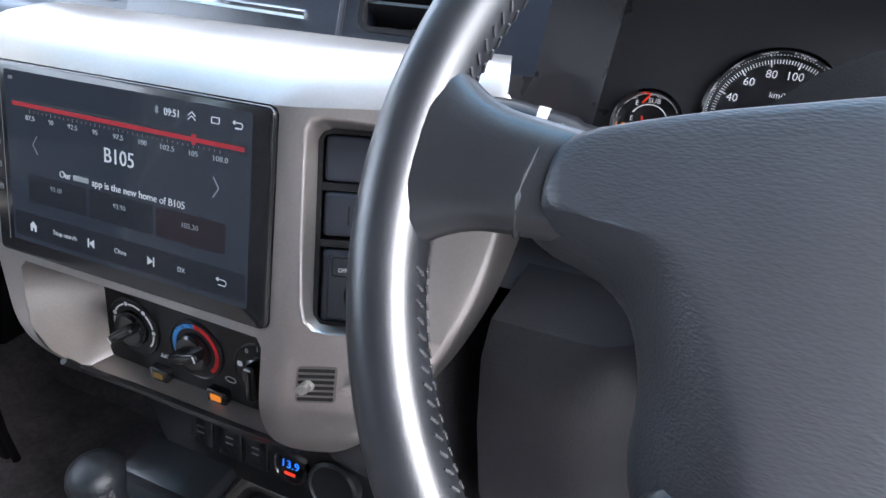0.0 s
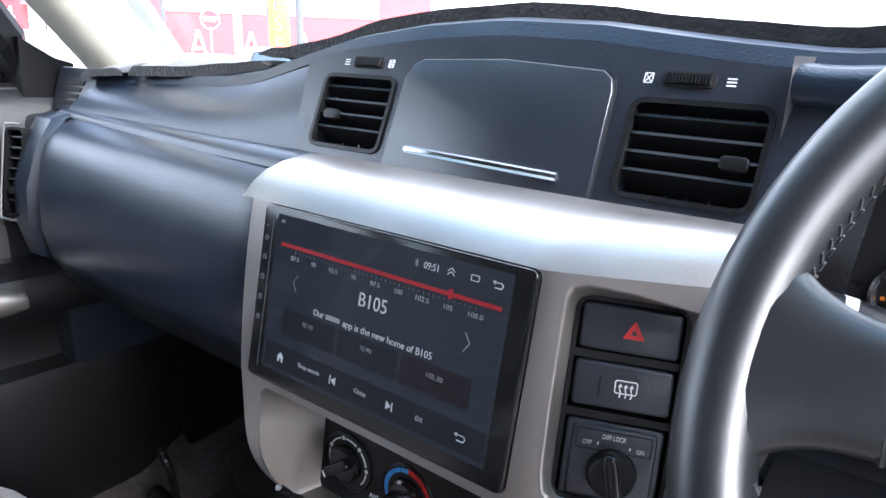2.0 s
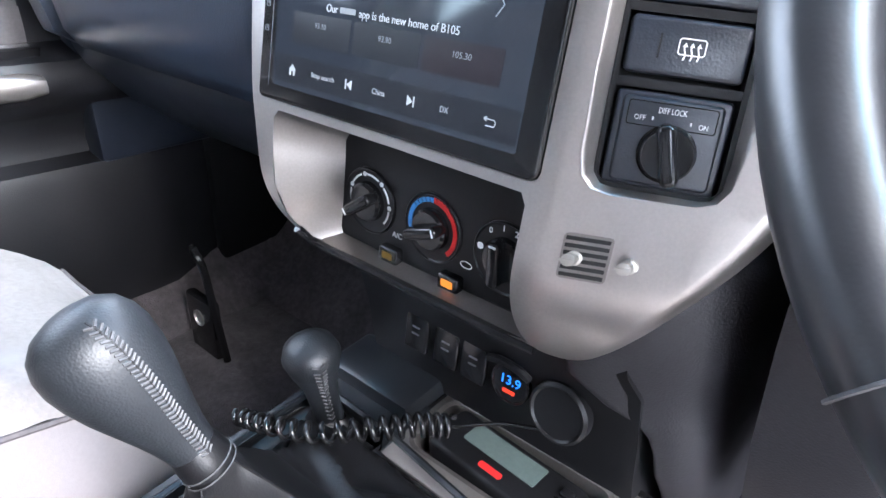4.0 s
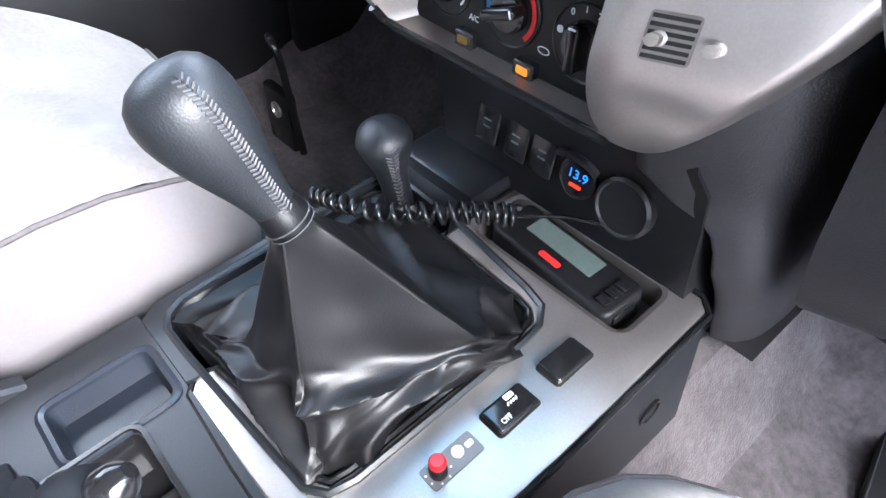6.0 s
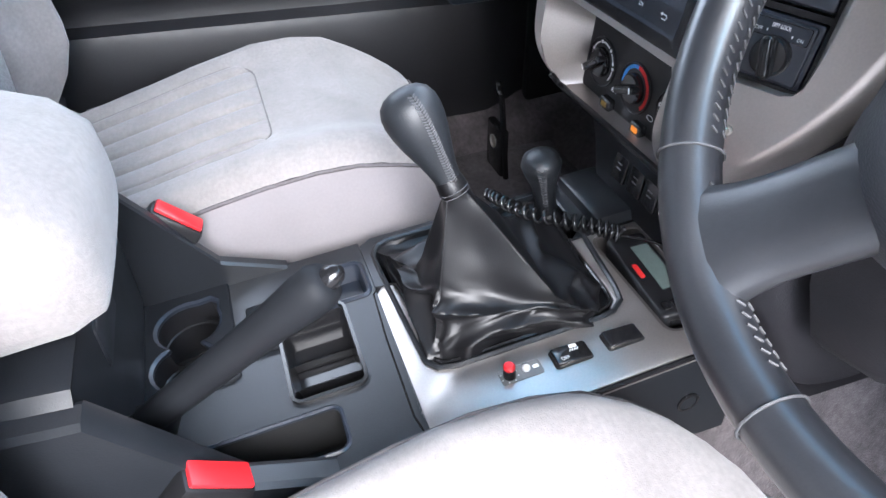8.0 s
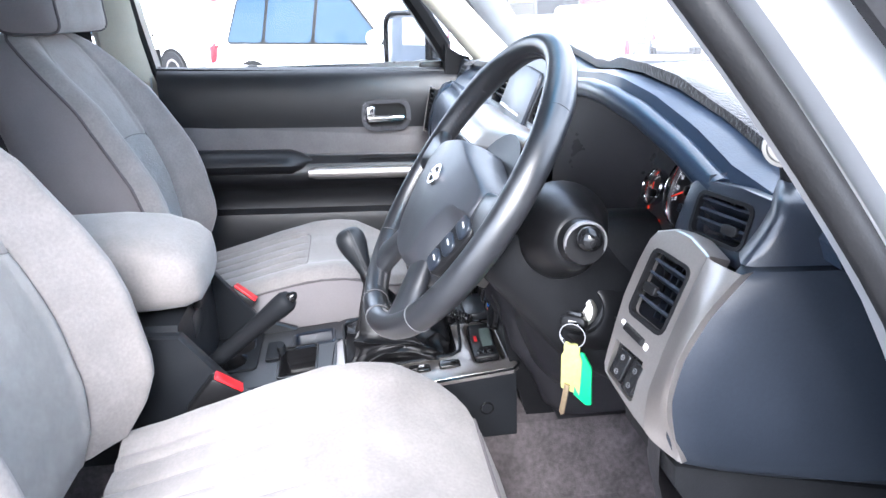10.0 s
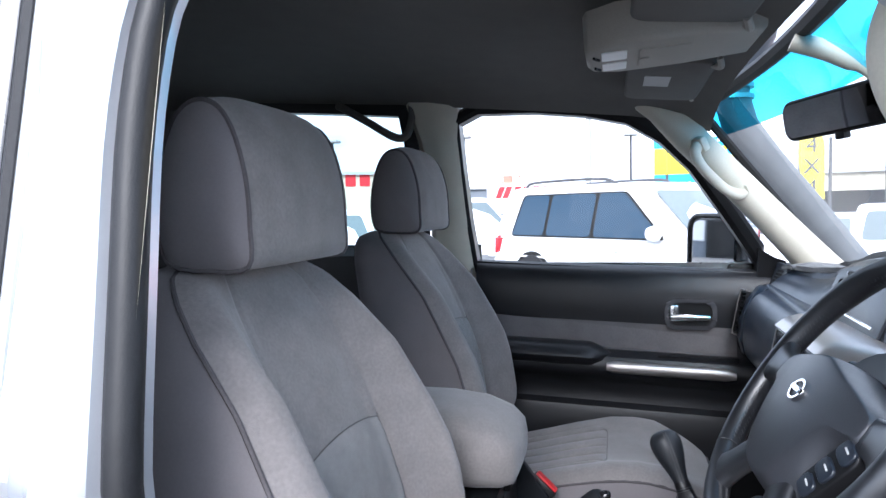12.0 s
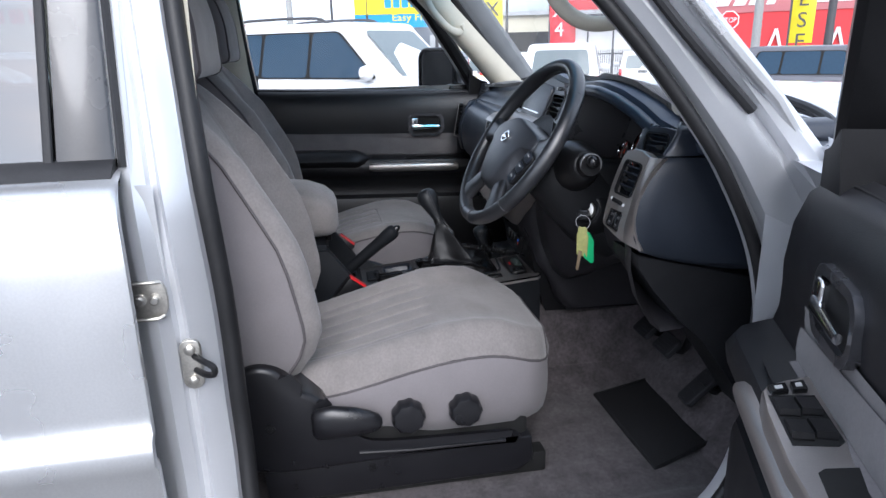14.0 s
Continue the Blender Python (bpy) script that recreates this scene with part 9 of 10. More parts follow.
    for k in range(34):
        f = 0.03 + 0.88 * k / 33
        for sg in (-1, 1):
            w = 0.0036 / curve_at([(b, c) for c, b in prof], f)[0]
            tube(bm, [on(f, best + sg * 0.015, 0.0002), on(f + 0.016, best + sg * w, 0.0003)], 0.0008, 5)
    part("knob_stitching", bm, "stitch", knob)
    bm = B()
    tube(bm, [on(0.02 + 0.92 * k / 30, best, -0.0004) for k in range(31)], 0.0006, 5)
    part("knob_seam", bm, "hole", knob)
    for q in (-0.010, -0.006):
        bm = B()
        tube(bm, [Vector(neck) + axis.to_3x3() @ Vector((0.0144 * math.cos(t), 0.0144 * math.sin(t), q)) for t in (2 * math.pi * j / 24 for j in range(25))], 0.0005, 5, caps=False)
        part("collar_stitching", bm, "stitch", g_lever)


M["knob_leather"] = material("knob_leather", (0.013, 0.015, 0.018), 0.46, spec=0.5, grain=0.25, grain_size=0.0012, bump_kind="leather", spot=0.12)
build_gear_lever()


def build_transfer_lever():
    g = thing("transfer_lever", (-0.115, -0.13, 0.81), "small black transfer case lever with leather knob", "transfer lever")
    a, b = Vector((-0.118, -0.118, 0.822)), Vector((-0.116, -0.136, 0.912))
    m = Matrix.Translation(a) @ (b - a).to_track_quat("Z", "Y").to_matrix().to_4x4()
    ln = (b - a).length
    bm = B()
    lathe(bm, [(0.0125, 0.0), (0.0125, 0.25 * ln), (0.0145, 0.5 * ln), (0.0205, 0.70 * ln), (0.0235, 0.83 * ln), (0.0205, 0.93 * ln), (0.012, 0.985 * ln), (0.001, ln)], m, 28)
    k = part("knob", bm, "knob_leather", g, "", smooth=80)
    bm = B()
    for q in range(16):
        f = 0.08 + 0.80 * q / 15
        r = curve_at([(0.0, 0.0125), (0.25, 0.0125), (0.5, 0.0145), (0.70, 0.0205), (0.83, 0.0235), (0.93, 0.0205), (1.0, 0.001)], f)[0] + 0.0008
        for s in (-1, 1):
            aa = -0.5
            tube(bm, [m @ Vector((r * math.cos(aa + s * 0.04), r * math.sin(aa + s * 0.04), f * ln)), m @ Vector((r * math.cos(aa + s * 0.22), r * math.sin(aa + s * 0.22), (f + 0.025) * ln))], 0.0009, 5)
    part("knob_stitching", bm, "stitch", k)
    bm = B()
    rings = []
    for z, r in ((0.800, 0.034), (0.812, 0.030), (0.818, 0.020), (0.828, 0.014)):
        rings.append([Vector((-0.118 + r * (1 + 0.15 * math.sin(4 * t)) * math.cos(t), -0.119 + r * (1 + 0.15 * math.sin(4 * t)) * math.sin(t), z)) for t in (2 * math.pi * j / 24 for j in range(24))])
    loft(bm, rings, True, False)
    part("boot", bm, "boot", g)


build_transfer_lever()


def build_handbrake():
    h = thing("handbrake", (0.075, -0.55, 0.80), "black handbrake lever with grey grip and push button", "handbrake")
    a, b = Vector((0.050, -0.575, 0.835)), Vector((0.088, -0.405, 0.980))
    d = (b - a).normalized()
    m = Matrix.Translation(a) @ (b - a).to_track_quat("Z", "Y").to_matrix().to_4x4()
    ln = (b - a).length
    bm = B()
    lathe(bm, [(0.0135, 0.0), (0.0145, 0.25 * ln), (0.0150, 0.5 * ln), (0.0165, 0.72 * ln), (0.0190, 0.86 * ln), (0.0190, 0.93 * ln), (0.0150, 0.965 * ln), (0.0100, 0.972 * ln)], m, 24)
    part("grip", bm, "grip", h, "dark grey grip", smooth=60)
    bm = B()
    lathe(bm, [(0.0095, 0.955 * ln), (0.0095, 0.985 * ln), (0.0070, 1.015 * ln), (0.0035, 1.03 * ln), (0.0, 1.031 * ln)], m, 20)
    part("push_button", bm, "black_gloss", h, "black push button")
    bm = B()
    tube(bm, [a + d * 0.01, a - d * 0.05, a - d * 0.10], 0.010, 10)
    part("shaft", bm, "black", h)
    bm = B()
    rings = []
    for f, r in ((-0.30, 0.045), (-0.15, 0.035), (0.0, 0.022), (0.06, 0.017)):
        c = a + (b - a) * f
        rings.append([c + Vector((r * 0.8 * math.cos(t), r * 1.2 * math.sin(t), 0.3 * r * math.sin(t * 3))) for t in (2 * math.pi * j / 20 for j in range(20))])
    loft(bm, rings, True, False)
    part("boot", bm, "boot", h)


build_handbrake()


def build_brake_monitor():
    e = thing("brake_controller", (0.03, -0.07, 0.815), "black handset with small grey display and red mark in the pocket", "controller")
    m = CM @ Matrix.Translation((0.030, -0.070 * CK, -0.008)) @ Matrix.Rotation(radians(-4), 4, "Z")
    bm = B()
    prism(bm, rrect(0.128, 0.046, 0.008, 4), -0.014, 0.014, m, 0.004)
    part("case", bm, "black", e, "black handset case")
    bm = B()
    prism(bm, rrect(0.070, 0.020, 0.001, 1, -0.006, 0.007), 0.014, 0.0146, m)
    part("display", bm, "lcd", e, "grey-green unlit display")
    mark("red_mark", rrect(0.022, 0.0058, 0.002, 2, -0.004, -0.0125), m @ Matrix.Translation((0, 0, 0.014)), "red_mark", e, 0.0005, "red printed mark")
    for k in range(3):
        bm = B()
        box(bm, (0.046, -0.016 + 0.0105 * k, 0.012), (0.057, -0.008 + 0.0105 * k, 0.0165), 0.0015, m=m)
        part("key", bm, "black_gloss", e)
    bm = B()
    box(bm, (0.060, -0.014, -0.004), (0.066, 0.010, 0.008), 0.002, m=m)
    part("end_keys", bm, "black_gloss", e)
    # curled lead
    c = thing("curly_lead", (-0.05, -0.17, 0.83), "black coiled lead lying across the console", "cable")
    path = smooth_path([(-0.155, -0.180, 0.842), (-0.120, -0.176, 0.852), (-0.080, -0.160, 0.858), (-0.048, -0.130, 0.862), (-0.026, -0.104, 0.862), (-0.010, -0.086, 0.858)], 10)
    fr = frames_along(path)
    bm = B()
    pts = []
    turns, steps = 19, 14
    for k in range(turns * steps + 1):
        f = k / (turns * steps) * (len(fr) - 1)
        i = min(int(f), len(fr) - 2)
        p = fr[i][0].lerp(fr[i + 1][0], f - i)
        u, v = fr[i][2], fr[i][3]
        a = 2 * math.pi * k / steps
        pts.append(p + (u * math.cos(a) + v * math.sin(a)) * (0.0058 + 0.0022 * min(1.0, 1.6 * k / (turns * steps))))
    tube(bm, pts, 0.0022, 6)
    part("coil", bm, "black_gloss", c, "", smooth=80)
    bm = B()
    tube(bm, smooth_path([(-0.010, -0.086, 0.858), (0.020, -0.060, 0.862), (0.060, -0.035, 0.858), (0.095, -0.022, 0.845), (0.105, -0.012, 0.83)], 8), 0.0016, 6)
    part("tail", bm, "black_gloss", c, "", smooth=80)


M["lcd"] = material("lcd_glass", (0.10, 0.13, 0.12), 0.18, spot=0.05)
build_brake_monitor()


# ---- roof fittings, mirrors, handles ----
def build_roof_fittings():
    o = thing("overhead_console", (0.0, -0.33, 1.70), "beige overhead console with map lights", "overhead console")
    m = plane_m((0.02, -0.325, 1.712), Vector((1, 0, 0)), Vector((0, -1, -0.06)))
    bm = B()
    prism(bm, [(-0.075, -0.155), (0.075, -0.155), (0.105, -0.05), (0.110, 0.06), (0.080, 0.105), (0.05, 0.112), (-0.05, 0.112), (-0.080, 0.105), (-0.110, 0.06), (-0.105, -0.05)], -0.05, 0.014, m, 0.010)
    part("body", bm, "liner_trim", o, "beige plastic body")
    for sg in (-1, 1):
        bm = B()
        prism(bm, rrect(0.058, 0.040, 0.005, 3, sg * 0.040, 0.066), 0.0145, 0.0165, m, 0.001)
        part("map_light", bm, "lens_white", o, "white map light lens")
        bm = B()
        tube(bm, [m @ Vector((sg * 0.04 + 0.010 * q, 0.094 + 0.004 * math.sin(q * 1.6), 0.0175)) for q in (-1, -0.5, 0, 0.5, 1)], 0.0025, 6)
        part("light_switch", bm, "black", o)
    bm = B()
    prism(bm, rrect(0.120, 0.078, 0.006, 3, 0, -0.012), 0.0142, 0.0162, m, 0.001)
    ln = part("glasses_lid", bm, "liner_trim", o, "closed sunglasses lid")
    bm = B()
    lathe(bm, [(0.008, 0.016), (0.008, 0.019), (0, 0.019)], m @ Matrix.Translation((0, 0.018, 0)), 14)
    part("lid_button", bm, "liner_trim", ln)
    for sg in (-1, 1):
        v = thing("sun_visor", (sg * 0.32, -0.28, 1.70), "folded grey sun visor with white label under the roof", "sun visor", group="sun visors")
        m2 = plane_m((sg * 0.335, -0.285, 1.722), Vector((1, 0, 0.02 * -sg)), Vector((0, -1, 0.10)))
        bm = B()
        prism(bm, rrect(0.40, 0.165, 0.030, 5), -0.008, 0.010, m2, 0.007)
        part("panel", bm, "liner", v)
        bm = B()
        prism(bm, rrect(0.100, 0.052, 0.002, 2, sg * -0.02, 0.018), 0.010, 0.0108, m2)
        part("label_plate", bm, "label_grey", v, "pale printed label")
        bm = B()
        tube(bm, smooth_path([m2 @ Vector((sg * 0.19, -0.070, 0.002)), m2 @ Vector((sg * 0.23, -0.078, 0.0)), m2 @ Vector((sg * 0.26, -0.075, -0.02))], 4), 0.006, 8)
        part("hinge_arm", bm, "liner_trim", v)
        bm = B()
        tube(bm, smooth_path([m2 @ Vector((-sg * 0.17, -0.075, 0.008)), m2 @ Vector((-sg * 0.20, -0.085, 0.016)), m2 @ Vector((-sg * 0.215, -0.08, 0.004))], 4), 0.006, 8)
        part("clip", bm, "liner_trim", v)
    r = thing("rear_view_mirror", (0.03, -0.07, 1.53), "black rear view mirror hanging on a beige stem", "mirror")
    mm = plane_m((0.022, -0.058, 1.592), Vector((0.90, 0.42, 0.035)), Vector((0.060, -0.150, 0.986)))
    bm = B()
    prism(bm, rrect(0.235, 0.068, 0.022, 5), -0.022, 0.004, mm, 0.006)
    part("housing", bm, "black", r)
    bm = B()
    prism(bm, rrect(0.222, 0.056, 0.018, 5), 0.0042, 0.0050, mm)
    part("glass", bm, "mirror", r, "mirror glass")
    bm = B()
    tube(bm, smooth_path([Vector((0.022, -0.045, 1.60)), Vector((0.024, -0.005, 1.64)), Vector((0.02, -0.06, 1.68)), Vector((0.015, -0.12, 1.705))], 6), [0.012] * 10 + [0.016] * 9, 10)
    part("stem", bm, "beige", r, "beige stem")
    bm = B()
    box(bm, (-0.010, -0.044, -0.012), (0.010, -0.030, 0.002), 0.003, m=mm)
    part("dip_lever", bm, "black", r)
    for sg in (-1, 1):
        bm = B()
        p0, p1 = Vector((sg * 0.640, -0.178, 1.606)), Vector((sg * 0.685, -0.062, 1.488))
        out = Vector((-sg * 0.55, -0.62, -0.50)).normalized()
        pts = smooth_path([p0, p0 + out * 0.028 + (p1 - p0) * 0.03, p0 + out * 0.046 + (p1 - p0) * 0.22, p0 + out * 0.050 + (p1 - p0) * 0.5, p0 + out * 0.046 + (p1 - p0) * 0.78, p1 + out * 0.028 - (p1 - p0) * 0.03, p1], 6)
        if sg > 0:
            p0, p1 = Vector((0.690, -0.185, 1.612)), Vector((0.700, -0.035, 1.478))
            pts = smooth_path([p0, (0.652, -0.198, 1.590), (0.637, -0.202, 1.555), (0.632, -0.188, 1.515), (0.631, -0.160, 1.482), (0.632, -0.125, 1.464), (0.638, -0.088, 1.462), (0.660, -0.055, 1.470), p1], 6)
        tube(bm, pts, 0.0125, 12, flat=1.25)
        g = part("grab_handle", bm, "beige", car_body if sg > 0 else pillar_trim, "cream grab handle on the front pillar", smooth=70)
        for p in (p0, p1):
            bm = B()
            box(bm, (-0.017, -0.020, -0.012), (0.017, 0.020, 0.012), 0.006, m=Matrix.Translation(p) @ out.to_track_quat("Z", "Y").to_matrix().to_4x4())
            part("end_cap", bm, "beige", g)
    # exterior mirror on the passenger door
    e = thing("door_mirror", (-0.98, -0.05, 1.24), "black and chrome exterior mirror outside the passenger window", "mirror")
    mm = plane_m((-0.972, -0.100, 1.325), Vector((0.80, 0.60, 0)), Vector((0.0, 0.03, 1)))
    o = rrect(0.200, 0.186, 0.038, 5)
    bm = B()
    rings = [[mm @ Vector((x * s, y * s, z)) for x, y in o] for s, z in ((0.93, -0.004), (1.0, 0.004), (1.0, -0.03), (0.96, -0.07), (0.80, -0.10), (0.4, -0.115))]
    loft(bm, rings)
    part("shell", bm, "mirror_shell", e, "dark glossy mirror shell")
    bm = B()
    prism(bm, rrect(0.166, 0.156, 0.026, 5), 0.0045, 0.0055, mm)
    part("glass", bm, "mirror", e, "mirror glass")
    bm = B()
    tube(bm, [mm @ Vector((x * 1.0, y * 1.0, 0.002)) for x, y in o] + [mm @ Vector((o[0][0], o[0][1], 0.002))], 0.008, 8, caps=False)
    part("rim", bm, "black_gloss", e)
    bm = B()
    box(bm, (-0.93, -0.08, 1.245), (-0.855, 0.01, 1.285), 0.012)
    part("foot", bm, "black", e)


M["liner_trim"] = material("beige_trim", (0.36, 0.34, 0.30), 0.6, grain=0.2, grain_size=0.001, spot=0.05)
M["mirror"] = material("mirror_glass", (0.86, 0.87, 0.87), 0.015, metal=1.0, spot=0.01, rough_var=0.01)
M["mirror_shell"] = material("mirror_shell", (0.34, 0.34, 0.35), 0.12, metal=0.85, spot=0.05)
build_roof_fittings()


def build_door_switches():
    W = W_right
    p = thing("window_switch_panel", W_right(0.36, 1.0, 0.15), "silver armrest panel with window switches on the open door", "switch panel")
    def on(u, w, lift=0.0):
        return W(u, 1.020 + lift, w)
    o = [(0.352, 0.155), (0.336, 0.146), (0.318, 0.122), (0.299, 0.088), (0.40, 0.088), (0.50, 0.088), (0.60, 0.090), (0.60, 0.150), (0.55, 0.155), (0.50, 0.160), (0.40, 0.160)]
    bm = B()
    loft(bm, [[on(0.45 + (u - 0.45) * s_, 0.122 + (w - 0.122) * s_, z) for u, w in o] for z, s_ in ((-0.045, 0.94), (-0.02, 1.0), (0.012, 1.0), (0.016, 0.985), (0.018, 0.96))])
    part("plate", bm, "silver", p, "satin silver plate", smooth=40)
    quad = lambda pts, z0, z1: loft(bm, [[on(u, w, z) for u, w in pts] for z in (z0, z1)])
    # the well is a flat plate with its shade painted as near-black
    bm = B()
    quad([(0.366, 0.151), (0.356, 0.100), (0.450, 0.096), (0.460, 0.104), (0.467, 0.149)], 0.0165, 0.0188)
    part("switch_well", bm, "hole", p, "black switch well", smooth=0)
    for u0, w0 in ((0.366, 0.104), (0.372, 0.128), (0.412, 0.102), (0.418, 0.126)):
        bm = B()
        q = [(u0, w0), (u0 + 0.038, w0), (u0 + 0.039, w0 + 0.021), (u0 + 0.003, w0 + 0.021)]
        loft(bm, [[on(u, w, z) for u, w in q] for z in (0.018, 0.021)] + [[on(u0 + 0.02 + (u - u0 - 0.02) * 0.85, w, 0.0235 if i in (0, 3) else 0.027) for i, (u, w) in enumerate(q)]])
        part("window_switch", bm, "black", p, "black window switch", smooth=20)
    for nm, q in (("mirror_knob", [(0.351, 0.149), (0.340, 0.128), (0.358, 0.128), (0.365, 0.147)]), ("mirror_switch", [(0.337, 0.122), (0.329, 0.106), (0.350, 0.106), (0.356, 0.123)])):
        bm = B()
        quad(q, 0.0165, 0.024)
        sw = part(nm, bm, "black_gloss", p, "small black switch", smooth=20)
        c = (sum(u for u, w in q) / 4, sum(w for u, w in q) / 4)
        bm = B()
        quad([(c[0] + (u - c[0]) * 0.45, c[1] + (w - c[1]) * 0.45) for u, w in q], 0.0238, 0.0246)
        part("print_mark", bm, "label_grey", sw, smooth=0)
    # no real hollow: near-black plate paints the cup's shade
    bm = B()
    quad([(0.511, 0.137), (0.503, 0.129), (0.492, 0.087), (0.60, 0.090), (0.60, 0.140)], 0.0165, 0.0190)
    part("pull_cup", bm, "hole", p, "flat black plate for the shaded pull cup", smooth=0)


build_door_switches()


# ---- car yard outside ----
M["asphalt"] = material("asphalt", (0.17, 0.165, 0.16), 0.9, grain=0.6, grain_size=0.01, spot=0.18, spot_size=0.6)
M["white_car"] = material("white_car_paint", (0.80, 0.80, 0.80), 0.28, coat=0.6, spot=0.02, spot_size=0.3)
M["grey_car"] = material("grey_car_paint", (0.10, 0.10, 0.115), 0.3, coat=0.6, spot=0.04, spot_size=0.3)
M["car_glass"] = material("car_window", (0.022, 0.050, 0.085), 0.06, spot=0.05, spec=0.3, rough_var=0.03)
M["screen_glass"] = material("car_screen", (0.15, 0.18, 0.185), 0.08, spot=0.05, spec=0.4, rough_var=0.03)
M["tail_red"] = material("tail_lamp", (0.55, 0.02, 0.03), 0.25)
M["tin"] = material("grey_sheet", (0.42, 0.43, 0.44), 0.6, spot=0.08, spot_size=0.5)
M["tin_dark"] = material("dark_sheet", (0.16, 0.18, 0.21), 0.6, spot=0.08, spot_size=0.5)
M["cream_wall"] = material("cream_wall", (0.60, 0.56, 0.44), 0.8, spot=0.06, spot_size=0.6)
M["red_wall"] = material("red_wall", (0.62, 0.045, 0.05), 0.6, spot=0.06, spot_size=0.8)
M["pole_grey"] = material("pole_concrete", (0.38, 0.38, 0.37), 0.8, spot=0.1)
M["pole_dark"] = material("pole_dark", (0.07, 0.07, 0.075), 0.6, spot=0.1)
M["sign_yellow"] = material("sign_yellow", (0.80, 0.66, 0.02), 0.5, spot=0.03)
M["sign_blue"] = material("sign_blue", (0.02, 0.30, 0.62), 0.5, spot=0.03)
M["sign_white"] = material("sign_white", (0.8, 0.8, 0.8), 0.5, spot=0.03)
M["sign_red"] = material("sign_red", (0.65, 0.02, 0.03), 0.5, spot=0.04)
M["sign_pink"] = material("sign_pink", (0.55, 0.20, 0.21), 0.5, spot=0.04)
M["orange"] = material("orange_lift", (0.62, 0.24, 0.17), 0.5, spot=0.08)


def fall(y):
    """The yard falls gently away ahead of the car."""
    return -0.75 * (1 - math.exp(-max(0.0, y - 0.6) / 8.0))


def build_ground():
    bm = B()
    c = [0, 6, 12, 20, 35, 60, 120, 300, 900]
    xs = sorted({-v for v in c} | set(c))
    ys = [-900, -300, -60, -20, -6, 0, 1, 2, 3, 4, 5, 6, 8, 10, 12, 15, 20, 28, 40, 80, 300, 900]
    loft(bm, [[Vector((x, y, fall(y))) for x in xs] for y in ys], False, False)
    solo("ground", bm, "asphalt", "pale grey asphalt of the car yard", "ground", kind="structure")


build_ground()


def far(az, dist, z, eye=(1.25, -0.43)):
    """A place by its bearing, left of straight ahead, and distance from the open door."""
    a = radians(az)
    return Vector((eye[0] - math.sin(a) * dist, eye[1] + math.cos(a) * dist, z))


def build_wagon(name, place, heading, L, W, H, paint, label, belt=1.08, hood=1.05, rails=False, spare=False, glass_mat="car_glass"):
    """A parked wagon: front towards its local +y."""
    base = Vector(place)
    t = thing(name, base, label, "car", group="parked cars")
    m = Matrix.Translation(base) @ Matrix.Rotation(radians(heading), 4, "Z")
    h = L / 2
    # side profile sections along the length: y, half width at belt, z of lower edge, top z, half width of roof
    bm = B()
    rings = []
    for y, zt, zb, wb, wt in ((-h, belt - 0.10, 0.55, W * 0.43, W * 0.40), (-h + 0.05, belt, 0.45, W * 0.47, W * 0.44), (-h + 0.6, belt + 0.02, 0.40, W * 0.5, W * 0.47), (0, belt, 0.40, W * 0.5, W * 0.47), (h - 1.55, belt - 0.02, 0.40, W * 0.5, W * 0.47), (h - 1.25, hood + 0.05, 0.40, W * 0.5, W * 0.46),
                              (h - 0.4, hood - 0.04, 0.42, W * 0.48, W * 0.42), (h - 0.08, hood - 0.18, 0.45, W * 0.42, W * 0.36), (h, hood - 0.35, 0.5, W * 0.38, W * 0.34)):
        rings.append([m @ Vector(p) for p in ((-wb * 0.96, y, zb), (-wb, y, (zb + zt) / 2), (-wt * 1.01, y, zt - 0.06), (-wt * 0.94, y, zt), (0, y, zt + 0.02), (wt * 0.94, y, zt), (wt * 1.01, y, zt - 0.06), (wb, y, (zb + zt) / 2), (wb * 0.96, y, zb))])
    loft(bm, rings)
    part("body", bm, paint, t, "", smooth=45)
    # cabin
    bm = B()
    wb, wt = W * 0.455, W * 0.385
    lo = [(-wb * 0.9, -h + 0.06), (-wb, -h + 0.35), (-wb, h - 1.62), (-wb * 0.86, h - 1.08), (wb * 0.86, h - 1.08), (wb, h - 1.62), (wb, -h + 0.35), (wb * 0.9, -h + 0.06)]
    hi = [(-wt * 0.92, -h + 0.34), (-wt, -h + 0.50), (-wt, h - 2.10), (-wt * 0.9, h - 1.86), (wt * 0.9, h - 1.86), (wt, h - 2.10), (wt, -h + 0.50), (wt * 0.92, -h + 0.34)]
    lo, hi = round_outline(lo, 4), round_outline(hi, 4)
    yc = -0.55
    R = lambda o, z, s=1.0: [m @ Vector((x * s, yc + (y - yc) * s, z)) for x, y in o]
    loft(bm, [R(lo, belt - 0.02), R([(lerp(a[0], b[0], 0.5), lerp(a[1], b[1], 0.5)) for a, b in zip(lo, hi)], (belt + H) / 2 - 0.06), R(hi, H - 0.10), R(hi, H - 0.068, 0.985), R(hi, H - 0.040, 0.955), R(hi, H - 0.018, 0.90), R(hi, H - 0.004, 0.75), R(hi, H, 0.40)])
    part("cabin", bm, paint, t, "", smooth=50)
    # windows set into the sides, with rounded corners
    def soft_corners(pts, r):
        out = []
        n = len(pts)
        for k in range(n):
            p, a, b = Vector(pts[k]), Vector(pts[k - 1]), Vector(pts[(k + 1) % n])
            pa, pb = p + (a - p).normalized() * r, p + (b - p).normalized() * r
            out += [pa, (pa + pb + 2 * p) / 4, pb]
        return out

    def pane(pts, name, mt, r=0.06):
        bm = B()
        vs = [m @ q for q in soft_corners(pts, r)]
        bm.faces.new([bm.verts.new(p) for p in vs])
